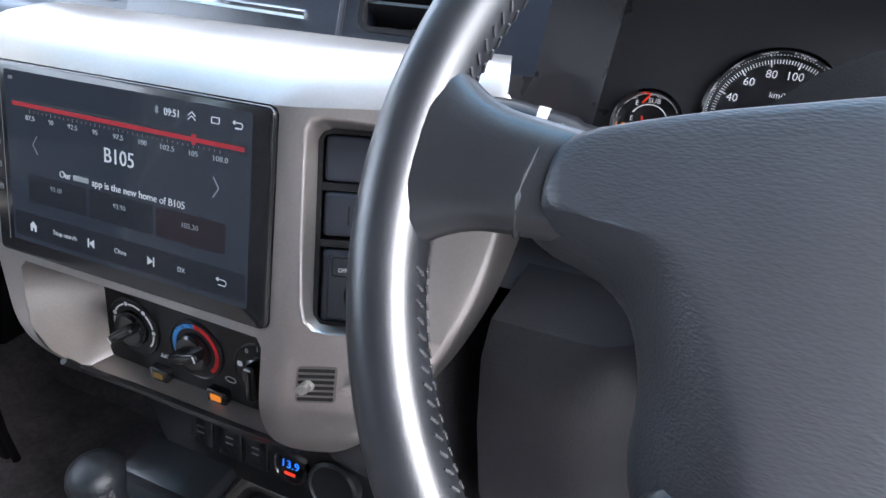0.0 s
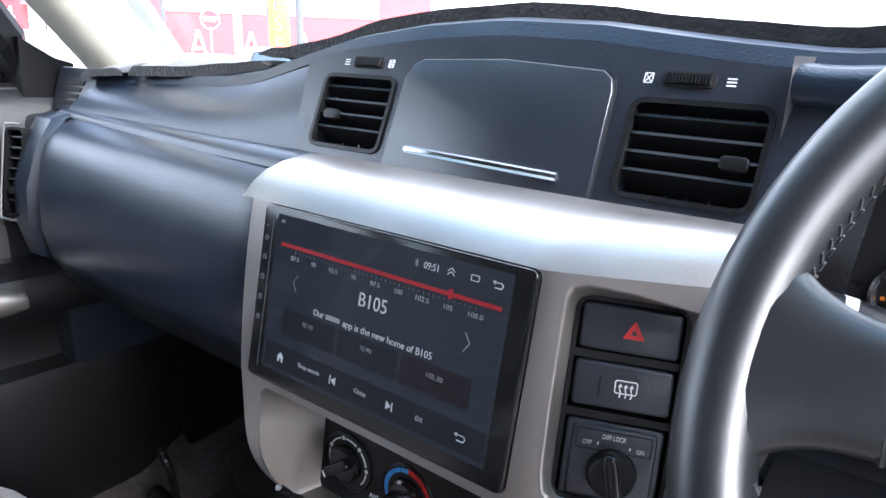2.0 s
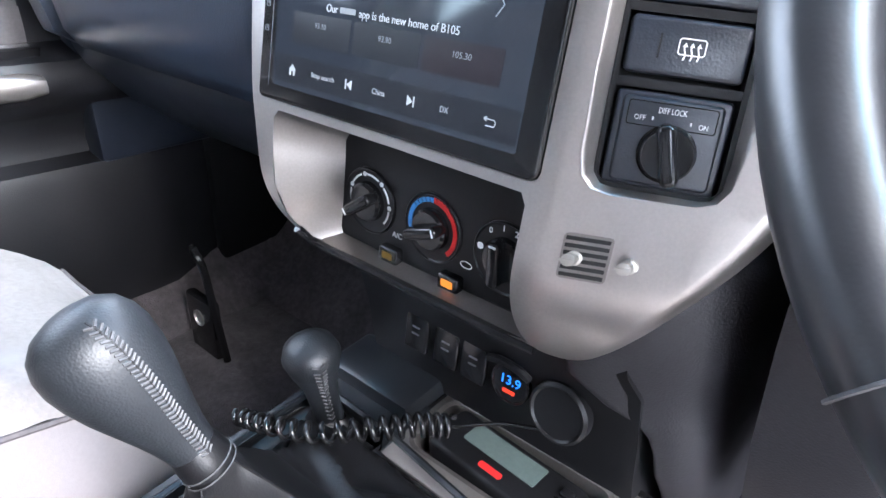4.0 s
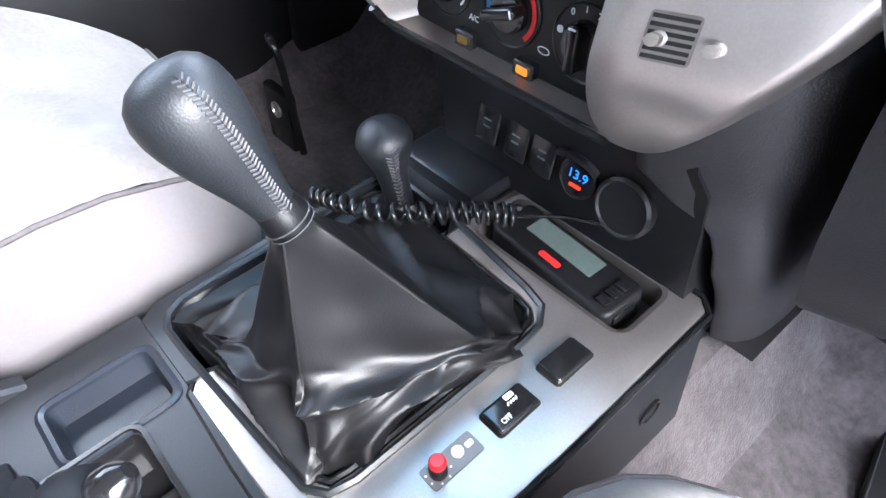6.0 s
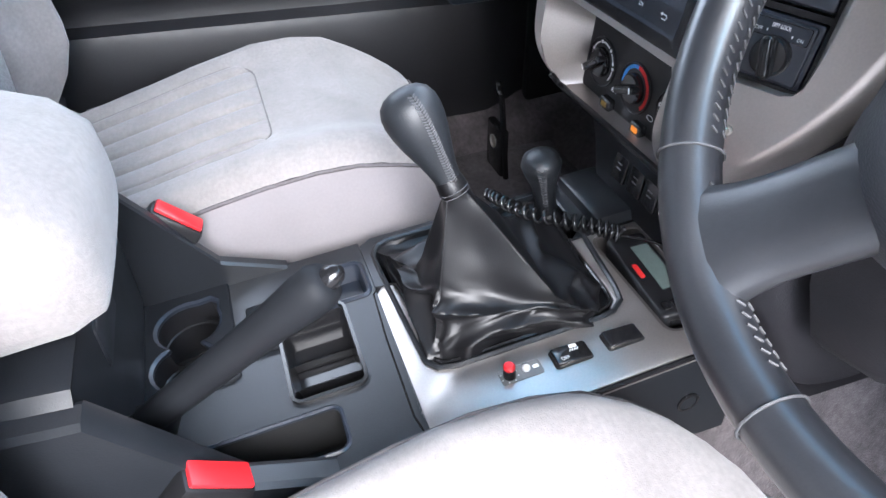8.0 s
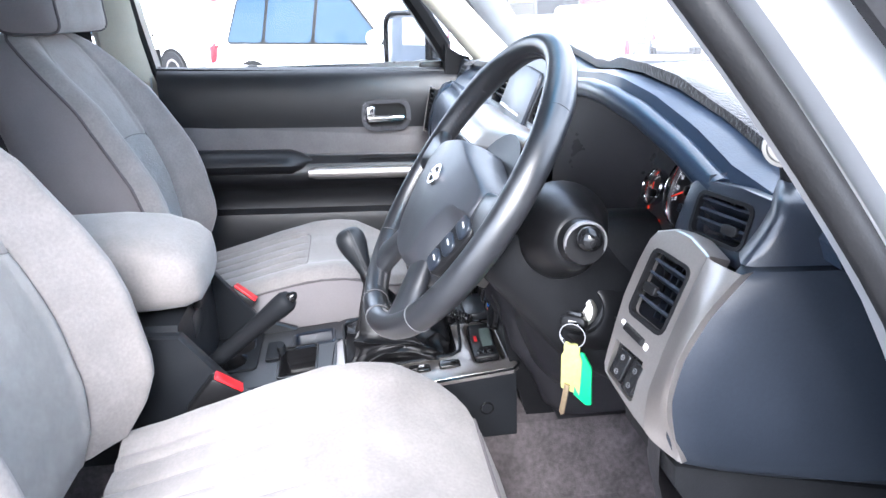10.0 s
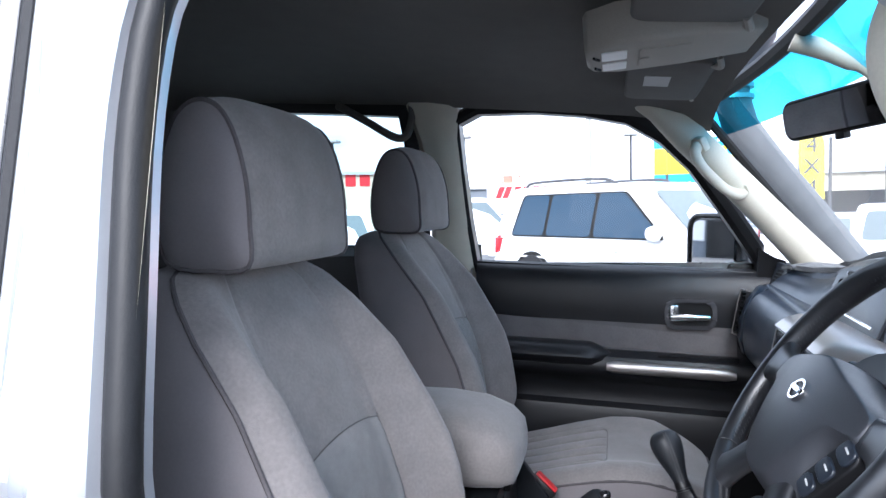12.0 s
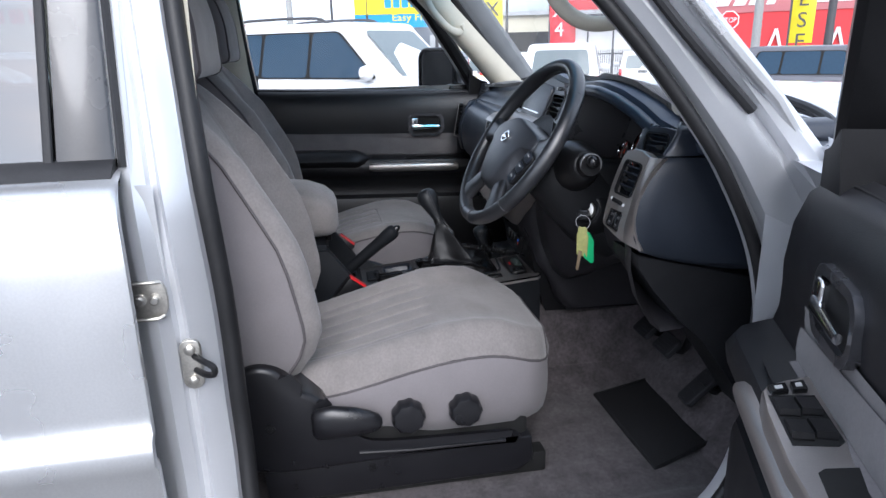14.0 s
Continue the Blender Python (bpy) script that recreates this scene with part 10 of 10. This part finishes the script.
        return part(name, bm, mt, t, "", smooth=0)
    zb, zt = belt + 0.03, H - 0.15

    def sx(z, sg, d=0.022):
        f = (z - belt) / (H - 0.10 - belt)
        return sg * (lerp(wb, wt, f) + d)
    for sg in (-1, 1):
        pane([(sx(zb - 0.02, sg), -h + 0.38, zb - 0.02), (sx(zb - 0.02, sg), h - 1.42, zb - 0.02), (sx(zt + 0.02, sg), h - 2.12, zt + 0.02), (sx(zt + 0.02, sg), -h + 0.58, zt + 0.02)], "window_surround", "hole", 0.08)
        for y0, y1, y2, y3 in ((-h + 0.42, -h + 1.12, -h + 1.18, -h + 0.62), (-h + 1.18, -h + 2.06, -h + 2.10, -h + 1.24), (-h + 2.12, h - 1.47, h - 2.15, -h + 2.16)):
            pane([(sx(zb, sg, 0.028), y0, zb), (sx(zb, sg, 0.028), y1, zb), (sx(zt, sg, 0.028), y2, zt), (sx(zt, sg, 0.028), y3, zt)], "window", glass_mat)
    pane([(-wb * 0.82, h - 1.11, zb), (wb * 0.82, h - 1.11, zb), (wt * 0.86, h - 1.78, zt + 0.02), (-wt * 0.86, h - 1.78, zt + 0.02)], "windscreen", "screen_glass", 0.09)
    pane([(-wb * 0.80, -h + 0.050, zb), (wb * 0.80, -h + 0.050, zb), (wt * 0.84, -h + 0.29, zt), (-wt * 0.84, -h + 0.29, zt)], "rear_window", "screen_glass", 0.09)
    for sg in (-1, 1):
        bm = B()
        box(bm, (sg * W * 0.45 - 0.07, -h - 0.01, belt - 0.28), (sg * W * 0.45 + 0.04, -h + 0.14, belt + 0.02), 0.02, m=m)
        part("tail_lamp", bm, "tail_red", t, "red tail lamp")
        bm = B()
        rings = []
        for dx, s in ((0.0, 0.7), (0.04, 1.0), (0.12, 1.0), (0.20, 0.85), (0.23, 0.5)):
            rings.append([m @ Vector((sg * (W * 0.47 + dx), h - 1.52 + 0.075 * s * math.cos(a), belt + 0.10 + 0.10 * s * math.sin(a))) for a in (2 * math.pi * j / 12 for j in range(12))])
        loft(bm, rings)
        part("door_mirror", bm, paint, t)
        for y in (h - 0.9, -h + 0.95):
            bm = B()
            mm = m @ Matrix.Translation((sg * (W / 2 - 0.10), y, 0.37)) @ Matrix.Rotation(radians(90), 4, "Y")
            lathe(bm, [(0.22, -0.11), (0.35, -0.12), (0.37, -0.08), (0.37, 0.08), (0.35, 0.12), (0.22, 0.11)], mm, 24)
            wl_ = part("wheel", bm, "rubber", t)
            bm = B()
            lathe(bm, [(0.23, sg * 0.10), (0.21, sg * 0.115), (0.0, sg * 0.09)], mm, 20)
            part("rim", bm, "silver", wl_)
            # black disc painted for the shade inside the arch
            bm = B()
            lathe(bm, [(0.42, 0.0), (0.42, 0.02)], m @ Matrix.Translation((sg * (W / 2 - 0.022), y, 0.37)) @ Matrix.Rotation(radians(90), 4, "Y"), 28)
            part("wheel_arch", bm, "hole", t)
        for y in (0.15, -h + 1.65):
            bm = B()
            box(bm, (sg * W * 0.485, y - 0.10, belt - 0.16), (sg * W * 0.485 + sg * 0.035, y + 0.08, belt - 0.125), 0.008, m=m)
            part("door_handle", bm, paint, t)
        if rails:
            bm = B()
            tube(bm, smooth_path([m @ Vector((sg * wt * 0.88, -h + 0.5, H - 0.02)), m @ Vector((sg * wt * 0.88, -h + 0.75, H + 0.06)), m @ Vector((sg * wt * 0.88, h - 2.7, H + 0.06)), m @ Vector((sg * wt * 0.88, h - 2.4, H - 0.02))], 6), 0.022, 8)
            part("roof_rail", bm, "pole_dark", t, "dark roof rail")
    bm = B()
    box(bm, (-W * 0.46, -h - 0.06, 0.42), (W * 0.46, -h + 0.1, 0.66), 0.04, m=m)
    part("bumper", bm, paint, t)
    bm = B()
    box(bm, (-W * 0.42, h - 0.12, 0.40), (W * 0.42, h + 0.05, 0.64), 0.04, m=m)
    part("bumper", bm, paint, t)
    bm = B()
    prism(bm, rrect(0.36, 0.11, 0.01, 2), 0, 0.01, m @ Matrix.Translation((0, -h - 0.005, 0.86)) @ Matrix.Rotation(radians(180), 4, "Z") @ Matrix.Rotation(radians(90), 4, "X"))
    part("number_plate", bm, "plate_grey", t, "plain number plate")
    return t


build_wagon("parked_suv", (-8.86, 0.06, 0.0), -40, 4.75, 1.90, 1.79, "white_car", "white four wheel drive wagon parked beside the car", 1.00, 1.00, True)


def build_pole(name, az, dist, top, r, mt, label, head=False):
    p = far(az, dist, 0)
    t = thing(name, p, label, "pole")
    p.z = fall(p.y)
    bm = B()
    tube(bm, [p, p + Vector((0, 0, top * 0.5)), p + Vector((0, 0, top))], [r, r * 0.85, r * 0.7], 10)
    part("post", bm, mt, t)
    if head:
        bm = B()
        box(bm, (p.x - 0.38, p.y - 0.38, top), (p.x + 0.38, p.y + 0.38, top + 0.14), 0.03)
        part("lamp_head", bm, "pole_grey", t)
    return t


for az, dist, el in ((113.8, 38, 5.85), (102.6, 38, 6.1), (88.7, 40, 5.84), (74.3, 40, 5.6)):
    build_pole("yard_lamp", az, dist, 1.42 + dist * math.tan(radians(el)), 0.10, "pole_dark", "dark yard lamp post with square head", True)
build_pole("power_pole", 92.1, 34, 9.5, 0.17, "pole_grey", "pale concrete power pole")
build_pole("power_pole", 55.0, 32, 9.5, 0.20, "pole_grey", "pale concrete power pole")
build_pole("power_pole", 50.2, 36, 9.5, 0.20, "pole_dark", "dark timber power pole")
build_pole("power_pole", 60.3, 30, 9.5, 0.10, "pole_dark", "thin dark pole beyond the yard")


def flat_m(az, dist, z, turn=0):
    """A frame facing the open door, at a bearing."""
    p = far(az, dist, z)
    to = Vector((1.25 - p.x, -0.43 - p.y, 0)).normalized()
    to.rotate(Euler((0, 0, radians(turn))))
    right = Vector((-to.y, to.x, 0))
    return plane_m(p, right, Z1)


def build_billboard():
    m = flat_m(83.0, 36, 3.60)
    t = thing("billboard", m.translation - Vector((0, 0, 3.6)), "yellow and blue finance billboard on posts", "billboard")
    w, h = 4.9, 2.45
    bm = B()
    prism(bm, rrect(w, h, 0.02, 1), -0.12, 0.0, m)
    part("board", bm, "sign_blue", t, smooth=0)
    mark("yellow_field", rrect(w * 0.99, h * 0.54, 0.01, 1, 0, 0.10), m, "sign_yellow", t, 0.02)
    for x0, x1, y, hh in ((-0.6, 1.5, 0.46, 0.30), (-0.7, 1.9, -0.02, 0.46)):
        k = x0
        while k < x1:
            mark("name_bar", rrect(0.34, hh, 0.05, 2, k, y), m @ Matrix.Translation((0, 0, 0.02)), "sign_blue", t, 0.01)
            k += 0.44
    for k in range(8):
        mark("name_bar", rrect(0.16, 0.14, 0.03, 1, -0.9 + 0.22 * k, h * 0.435), m, "sign_white", t, 0.01)
    lettering("lettering", "Easy Finance", 0.52, m @ Matrix.Translation((0.95, -0.74, 0.01)), "sign_yellow", t, 2.9)
    for k in range(9):
        mark("number_bar", rrect(0.14, 0.17, 0.02, 1, -2.25 + 0.19 * k, -1.05), m, "sign_white", t, 0.01)
    for x in (-1.8, 1.8):
        bm = B()
        a = m @ Vector((x, 0, -0.06))
        tube(bm, [Vector((a.x, a.y, fall(a.y))), Vector((a.x, a.y, 4.5))], 0.09, 8)
        part("post", bm, "pole_dark", t)


build_billboard()


def block(name, az, dist, w, z0, z1, depth, mt, label, turn=0, category="building"):
    m = flat_m(az, dist, 0, turn)
    t = thing(name, m.translation, label, category)
    z0 = fall(m.translation.y)
    bm = B()
    loft(bm, [[m @ Vector((x, z, y)) for x, y in ((-w / 2, 0), (w / 2, 0), (w / 2, -depth), (-w / 2, -depth))] for z in (z0, z1)])
    part("wall", bm, mt, t, "", smooth=20)
    bm = B()
    loft(bm, [[m @ Vector((x, z, y)) for x, y in ((-w / 2 - 0.3, 0.3), (w / 2 + 0.3, 0.3), (w / 2 + 0.3, -depth), (-w / 2 - 0.3, -depth))] for z in (z1, z1 + 0.25)])
    part("roof", bm, "tin", t, "", smooth=20)
    return t, m


sh, m_ = block("shed", 97.0, 62, 44, 0, 3.3, 10, "tin_dark", "long low grey warehouse with flat roof")
for k in range(14):
    bm = B()
    prism(bm, rrect(1.7, 1.6, 0.02, 1, -20 + 3 * k, 1.6), 0, 0.05, m_)
    part("roller_door", bm, "tin" if k % 3 else "tin_dark", sh, "", smooth=0)
sh, m_ = block("shop", 117, 52, 16, 0, 4.3, 10, "cream_wall", "pale shop building with red lettering board")
for k in range(4):
    mark("name_bar", rrect(0.8, 1.0, 0.1, 2, 4.2 + 1.1 * k, 3.9), m_, "sign_red", sh, 0.05)
bm = B()
prism(bm, rrect(9, 1.7, 0.02, 1, -3, 1.2), 0, 0.05, m_)
part("shop_window", bm, "car_glass", sh, "", smooth=0)
sh, m_ = block("shed", 69.5, 46, 15, 0, 3.2, 14, "cream_wall", "cream showroom with open front")
# flat panel on the wall, its unlit inside painted near-black
bm = B()
prism(bm, rrect(13, 1.9, 0.02, 1, 0, 1.2), 0, 0.05, m_)
part("shop_front", bm, "hole", sh, "flat black panel for the dark open front", smooth=0)
sh, m_ = block("warehouse", 64.0, 52, 9, 0, 5.0, 16, "tin", "grey metal warehouse beyond the yard")
sh, m_ = block("kiosk", 66.4, 40, 4.2, 0, 2.9, 3, "sign_white", "white hut with red fascia and steel awning frame")
bm = B()
box(bm, (-2.3, 2.9, -0.2), (2.6, 3.7, 0.25), 0.02, m=m_)
part("fascia", bm, "red_wall", sh, "red fascia")
bm = B()
box(bm, (-2.2, 0.2, 0.0), (-1.6, 2.7, 0.2), 0.02, m=m_)
part("banner", bm, "red_wall", sh, "red banner")
for x in (-0.9, 0.5, 1.9):
    bm = B()
    tube(bm, [m_ @ Vector((x, -0.6, 0.5)), m_ @ Vector((x, 2.4, 0.5)), m_ @ Vector((x - 0.5, 2.85, 0.9))], 0.05, 5)
    part("awning_post", bm, "pole_dark", sh)
bm = B()
box(bm, (-1.6, 2.80, 0.2), (2.5, 2.9, 1.1), 0.01, m=m_)
part("awning", bm, "pole_dark", sh)
sh, m_ = block("tool_shop", 50.5, 44, 17, 0, 4.9, 14, "red_wall", "bright red shop building with white lettering bars")
bm = B()
box(bm, (-7.4, 2.85, 0.0), (5.2, 4.85, 0.06), 0.01, m=m_)
part("sign_board", bm, "sign_pink", sh, "muted pink sign board")
for x, w in ((-6.0, 0.55), (-5.3, 0.75), (-4.35, 0.65), (-3.5, 0.7), (-2.7, 0.45), (-0.9, 0.65), (0.0, 0.8), (1.0, 0.8), (1.9, 0.5), (2.7, 0.75)):
    sl = 0.28
    mark("name_bar", [(x - w / 2 - sl, 3.25), (x + w / 2 - sl, 3.25), (x + w / 2 + sl, 4.5), (x - w / 2 + sl, 4.5)], m_ @ Matrix.Translation((0, 0, 0.06)), "sign_white", sh, 0.06)
for x in (-5.5, -2.5, 0.6, 3.4):
    bm = B()
    for s in (-1, 1):
        tube(bm, [m_ @ Vector((x + s * 0.5, 0.2, 0.1)), m_ @ Vector((x, 1.9, 0.1))], 0.09, 5)
    box(bm, (x - 0.3, 0.8, 0.02), (x + 0.3, 0.95, 0.12), 0, m=m_)
    part("white_frame", bm, "sign_white", sh, "white door frame")


def build_flag(az, dist, z0, z1, w, mt, label, letters, lm):
    m = flat_m(az, dist, 0)
    t = thing("flag", m.translation, label, "banner flag")
    bm = B()
    tube(bm, [m @ Vector((-w / 2, fall(m.translation.y), 0)), m @ Vector((-w / 2, z1 * 0.8, 0)), m @ Vector((-w * 0.3, z1 * 0.96, 0)), m @ Vector((w * 0.2, z1, 0))], 0.04, 6)
    part("mast", bm, "pole_dark", t)
    bm = B()
    rows = []
    for k in range(13):
        f = k / 12
        z = lerp(z0, z1, f)
        r = w / 2 if f < 0.7 else lerp(w / 2, w * 0.2, (f - 0.7) / 0.3)
        lft = -w / 2 if f < 0.75 else lerp(-w / 2, w * 0.15, ((f - 0.75) / 0.25) ** 2)
        rows.append([m @ Vector((x, z, 0.10 * math.sin(3 * x / w + 4 * f))) for x in (lft, lft * 0.3 + r * 0.2, r * 0.6, r)])
    loft(bm, rows, False, False)
    part("cloth", bm, mt, t)
    for k, ch in enumerate(letters):
        lettering("lettering", ch, w * 0.95, m @ Matrix.Translation((0, z1 * 0.78 - k * w * 0.92, 0.22)), lm, t)


build_flag(70.0, 30, 0.4, 4.5, 0.85, "sign_red", "tall red feather flag with white figures", "4X4", "sign_white")
build_flag(75.5, 32, 1.6, 4.9, 0.95, "sign_yellow", "tall yellow feather flag with dark figures", "4X4", "pole_dark")
build_flag(52.0, 30, 1.2, 5.6, 0.85, "sign_yellow", "tall yellow feather flag lettered downwards", "DIESEL", "pole_dark")


def build_lift():
    m = flat_m(98.3, 76, fall(9)) @ Matrix.Scale(1.45, 4)
    t = thing("scissor_lift", m.translation, "orange scissor lift raised above the yard", "scissor lift")
    bm = B()
    for k in range(3):
        for s in (-1, 1):
            tube(bm, [m @ Vector((-0.8 * s, 0.5 + 0.9 * k, 0)), m @ Vector((0.8 * s, 1.4 + 0.9 * k, 0))], 0.06, 6)
    part("scissor_arms", bm, "orange", t)
    bm = B()
    box(bm, (-1.1, 3.2, -0.6), (1.1, 3.4, 0.6), 0.03, m=m)
    for x in (-1.05, -0.35, 0.35, 1.05):
        box(bm, (x - 0.04, 3.3, 0.5), (x + 0.04, 4.2, 0.58), 0, m=m)
    for z in (3.75, 4.15):
        box(bm, (-1.1, z, 0.5), (1.1, z + 0.07, 0.58), 0, m=m)
    box(bm, (-0.95, 3.3, 0.3), (-0.2, 3.9, 0.5), 0.02, m=m)
    part("platform", bm, "orange", t)
    bm = B()
    box(bm, (-1.0, 0.0, -0.5), (1.0, 0.6, 0.5), 0.05, m=m)
    part("chassis", bm, "orange", t)


build_lift()


def build_lettered_board():
    m = flat_m(97.0, 58, 2.35)
    t = thing("sign_board", m.translation - Vector((0, 0, 2.35)), "white shop board with slanted red lettering bars", "sign")
    bm = B()
    prism(bm, rrect(7.5, 2.6, 0.02, 1), -0.15, 0.0, m)
    part("board", bm, "sign_white", t, smooth=0)
    for x, w in ((-2.6, 0.5), (-2.0, 0.5), (-1.2, 0.55), (-0.5, 0.5), (0.3, 0.55), (1.1, 0.5)):
        mark("name_bar", [(x - w / 2 - 0.2, 0.0), (x + w / 2 - 0.2, 0.0), (x + w / 2 + 0.2, 1.0), (x - w / 2 + 0.2, 1.0)], m, "sign_red", t, 0.03)
    for x in (-3.0, 3.0):
        bm = B()
        a = m @ Vector((x, 0, -0.08))
        tube(bm, [Vector((a.x, a.y, fall(a.y))), a], 0.08, 6)
        part("post", bm, "pole_dark", t)


build_lettered_board()
for az, dist, hd, L, H, pt, lb in ((69.3, 17.6, 66, 4.6, 1.78, "white_car", "white wagon parked nose away"), (72.6, 25, 52, 4.5, 1.55, "white_car", "white hatchback parked behind the wagon"),
                                   (74.3, 27, 50, 4.5, 1.50, "white_car", "white sedan parked in the back row"), (63.4, 30, 66, 4.6, 1.62, "white_car", "white wagon beside the picket fence"),
                                   (49.5, 21.0, -40, 4.75, 1.80, "grey_car", "dark grey boxy wagon parked side-on"), (57.6, 25, 60, 4.4, 1.50, "white_car", "white car parked near the red shop"),
                                   (103.5, 17, -40, 4.8, 1.75, "white_car", "white wagon parked behind the yard car"), (114, 15, -60, 4.6, 1.50, "white_car", "white car with sloping screen"),
                                   (118, 22, -60, 4.5, 1.45, "grey_car", "dark car parked in the back row")):
    p = far(az, dist, 0)
    build_wagon("parked_car", (p.x, p.y, fall(p.y)), hd, L, 1.84, H, pt, lb, H * 0.58, H * 0.57, False)


def build_fence():
    t = thing("fence", far(66, 36, 0), "dark steel picket fence behind the cars", "fence")
    a, b = far(82, 38, -0.7), far(57, 34, -0.7)
    bm = B()
    n = 150
    for k in range(n + 1):
        p = a.lerp(b, k / n)
        tube(bm, [p, p + Vector((0, 0, 1.75))], 0.018, 4)
    me = part("pickets", bm, "pole_dark", t)
    tagged(me, kind="stuff")
    for z in (0.3, 1.55):
        bm = B()
        tube(bm, [a + Vector((0, 0, z)), b + Vector((0, 0, z))], 0.03, 4)
        part("rail", bm, "pole_dark", t)


build_fence()


def build_stop_sign():
    m = flat_m(57.0, 31, 2.15)
    t = thing("stop_sign", m.translation - Vector((0, 0, 2.15)), "red octagonal stop sign on a post", "road sign")
    o = lambda r: [(r * math.cos(radians(22.5 + 45 * k)), r * math.sin(radians(22.5 + 45 * k))) for k in range(8)]
    bm = B()
    prism(bm, o(0.40), 0, 0.02, m)
    part("white_edge", bm, "sign_white", t, smooth=0)
    mark("red_face", o(0.36), m @ Matrix.Translation((0, 0, 0.02)), "sign_red", t, 0.004)
    lettering("lettering", "STOP", 0.28, m @ Matrix.Translation((0, 0, 0.026)), "sign_white", t, 0.55)
    bm = B()
    tube(bm, [m @ Vector((0, -2.15 + fall(20), -0.05)), m @ Vector((0, 0.3, -0.05))], 0.035, 6)
    part("post", bm, "pole_grey", t)


build_stop_sign()


# snorkel on the passenger side of the windscreen
def build_snorkel():
    s = thing("snorkel", (-0.88, 0.30, 1.15), "black raised air intake along the passenger pillar", "snorkel")
    bm = B()
    rings = []
    for p, w, d in (((-0.905, 0.34, 1.10), 0.055, 0.04), ((-0.885, 0.27, 1.25), 0.052, 0.042), ((-0.860, 0.14, 1.42), 0.050, 0.042), ((-0.835, 0.01, 1.58), 0.050, 0.042), ((-0.822, -0.055, 1.67), 0.05, 0.045), ((-0.820, -0.075, 1.74), 0.05, 0.05), ((-0.820, -0.075, 1.80), 0.05, 0.05)):
        rings.append([Vector(p) + Vector((d * math.cos(a), w * math.sin(a) * 0.9, 0.3 * w * math.sin(a))) for a in (2 * math.pi * j / 16 for j in range(16))])
    loft(bm, rings)
    part("duct", bm, "dash_light", s, "", smooth=60)
    for z in (1.745, 1.775):
        bm = B()
        lathe(bm, [(0.056, -0.006), (0.056, 0.006)], Matrix.Translation((-0.820, -0.075, z)), 20)
        part("clamp", bm, "steel", s, "steel hose clamp")
    bm = B()
    rings = []
    for z, y, w, d in ((1.795, -0.075, 0.052, 0.052), (1.83, -0.07, 0.07, 0.055), (1.90, -0.05, 0.085, 0.06), (2.02, -0.03, 0.085, 0.06), (2.06, -0.03, 0.06, 0.045)):
        rings.append([Vector((-0.820 + d * math.cos(a), y + w * math.sin(a), z)) for a in (2 * math.pi * j / 16 for j in range(16))])
    loft(bm, rings)
    part("ram_head", bm, "dash", s, "black ram head", smooth=60)


build_snorkel()


# workshop behind the car, seen in the mirror
sh, m_ = block("workshop", 187, 30, 26, 0, 3.4, 12, "tin_dark", "dark workshop behind the car with red boards")
# door openings are flat near-black slabs that paint the dark inside
for k in range(5):
    x0 = -12.2 + 5.0 * k
    for nm, w0, w1, z0, z1, mt in (("door_opening", x0, x0 + 3.2, 0.0, 2.7, "hole"), ("sign_board", x0 + 3.3, x0 + 4.6, 0.8, 2.4, "red_wall" if k % 2 else "sign_white")):
        bm = B()
        loft(bm, [[m_ @ Vector((x, z, y)) for x, y in ((w0, 0.02), (w1, 0.02), (w1, 0.08), (w0, 0.08))] for z in (z0, z1)])
        part(nm, bm, mt, sh, smooth=0)
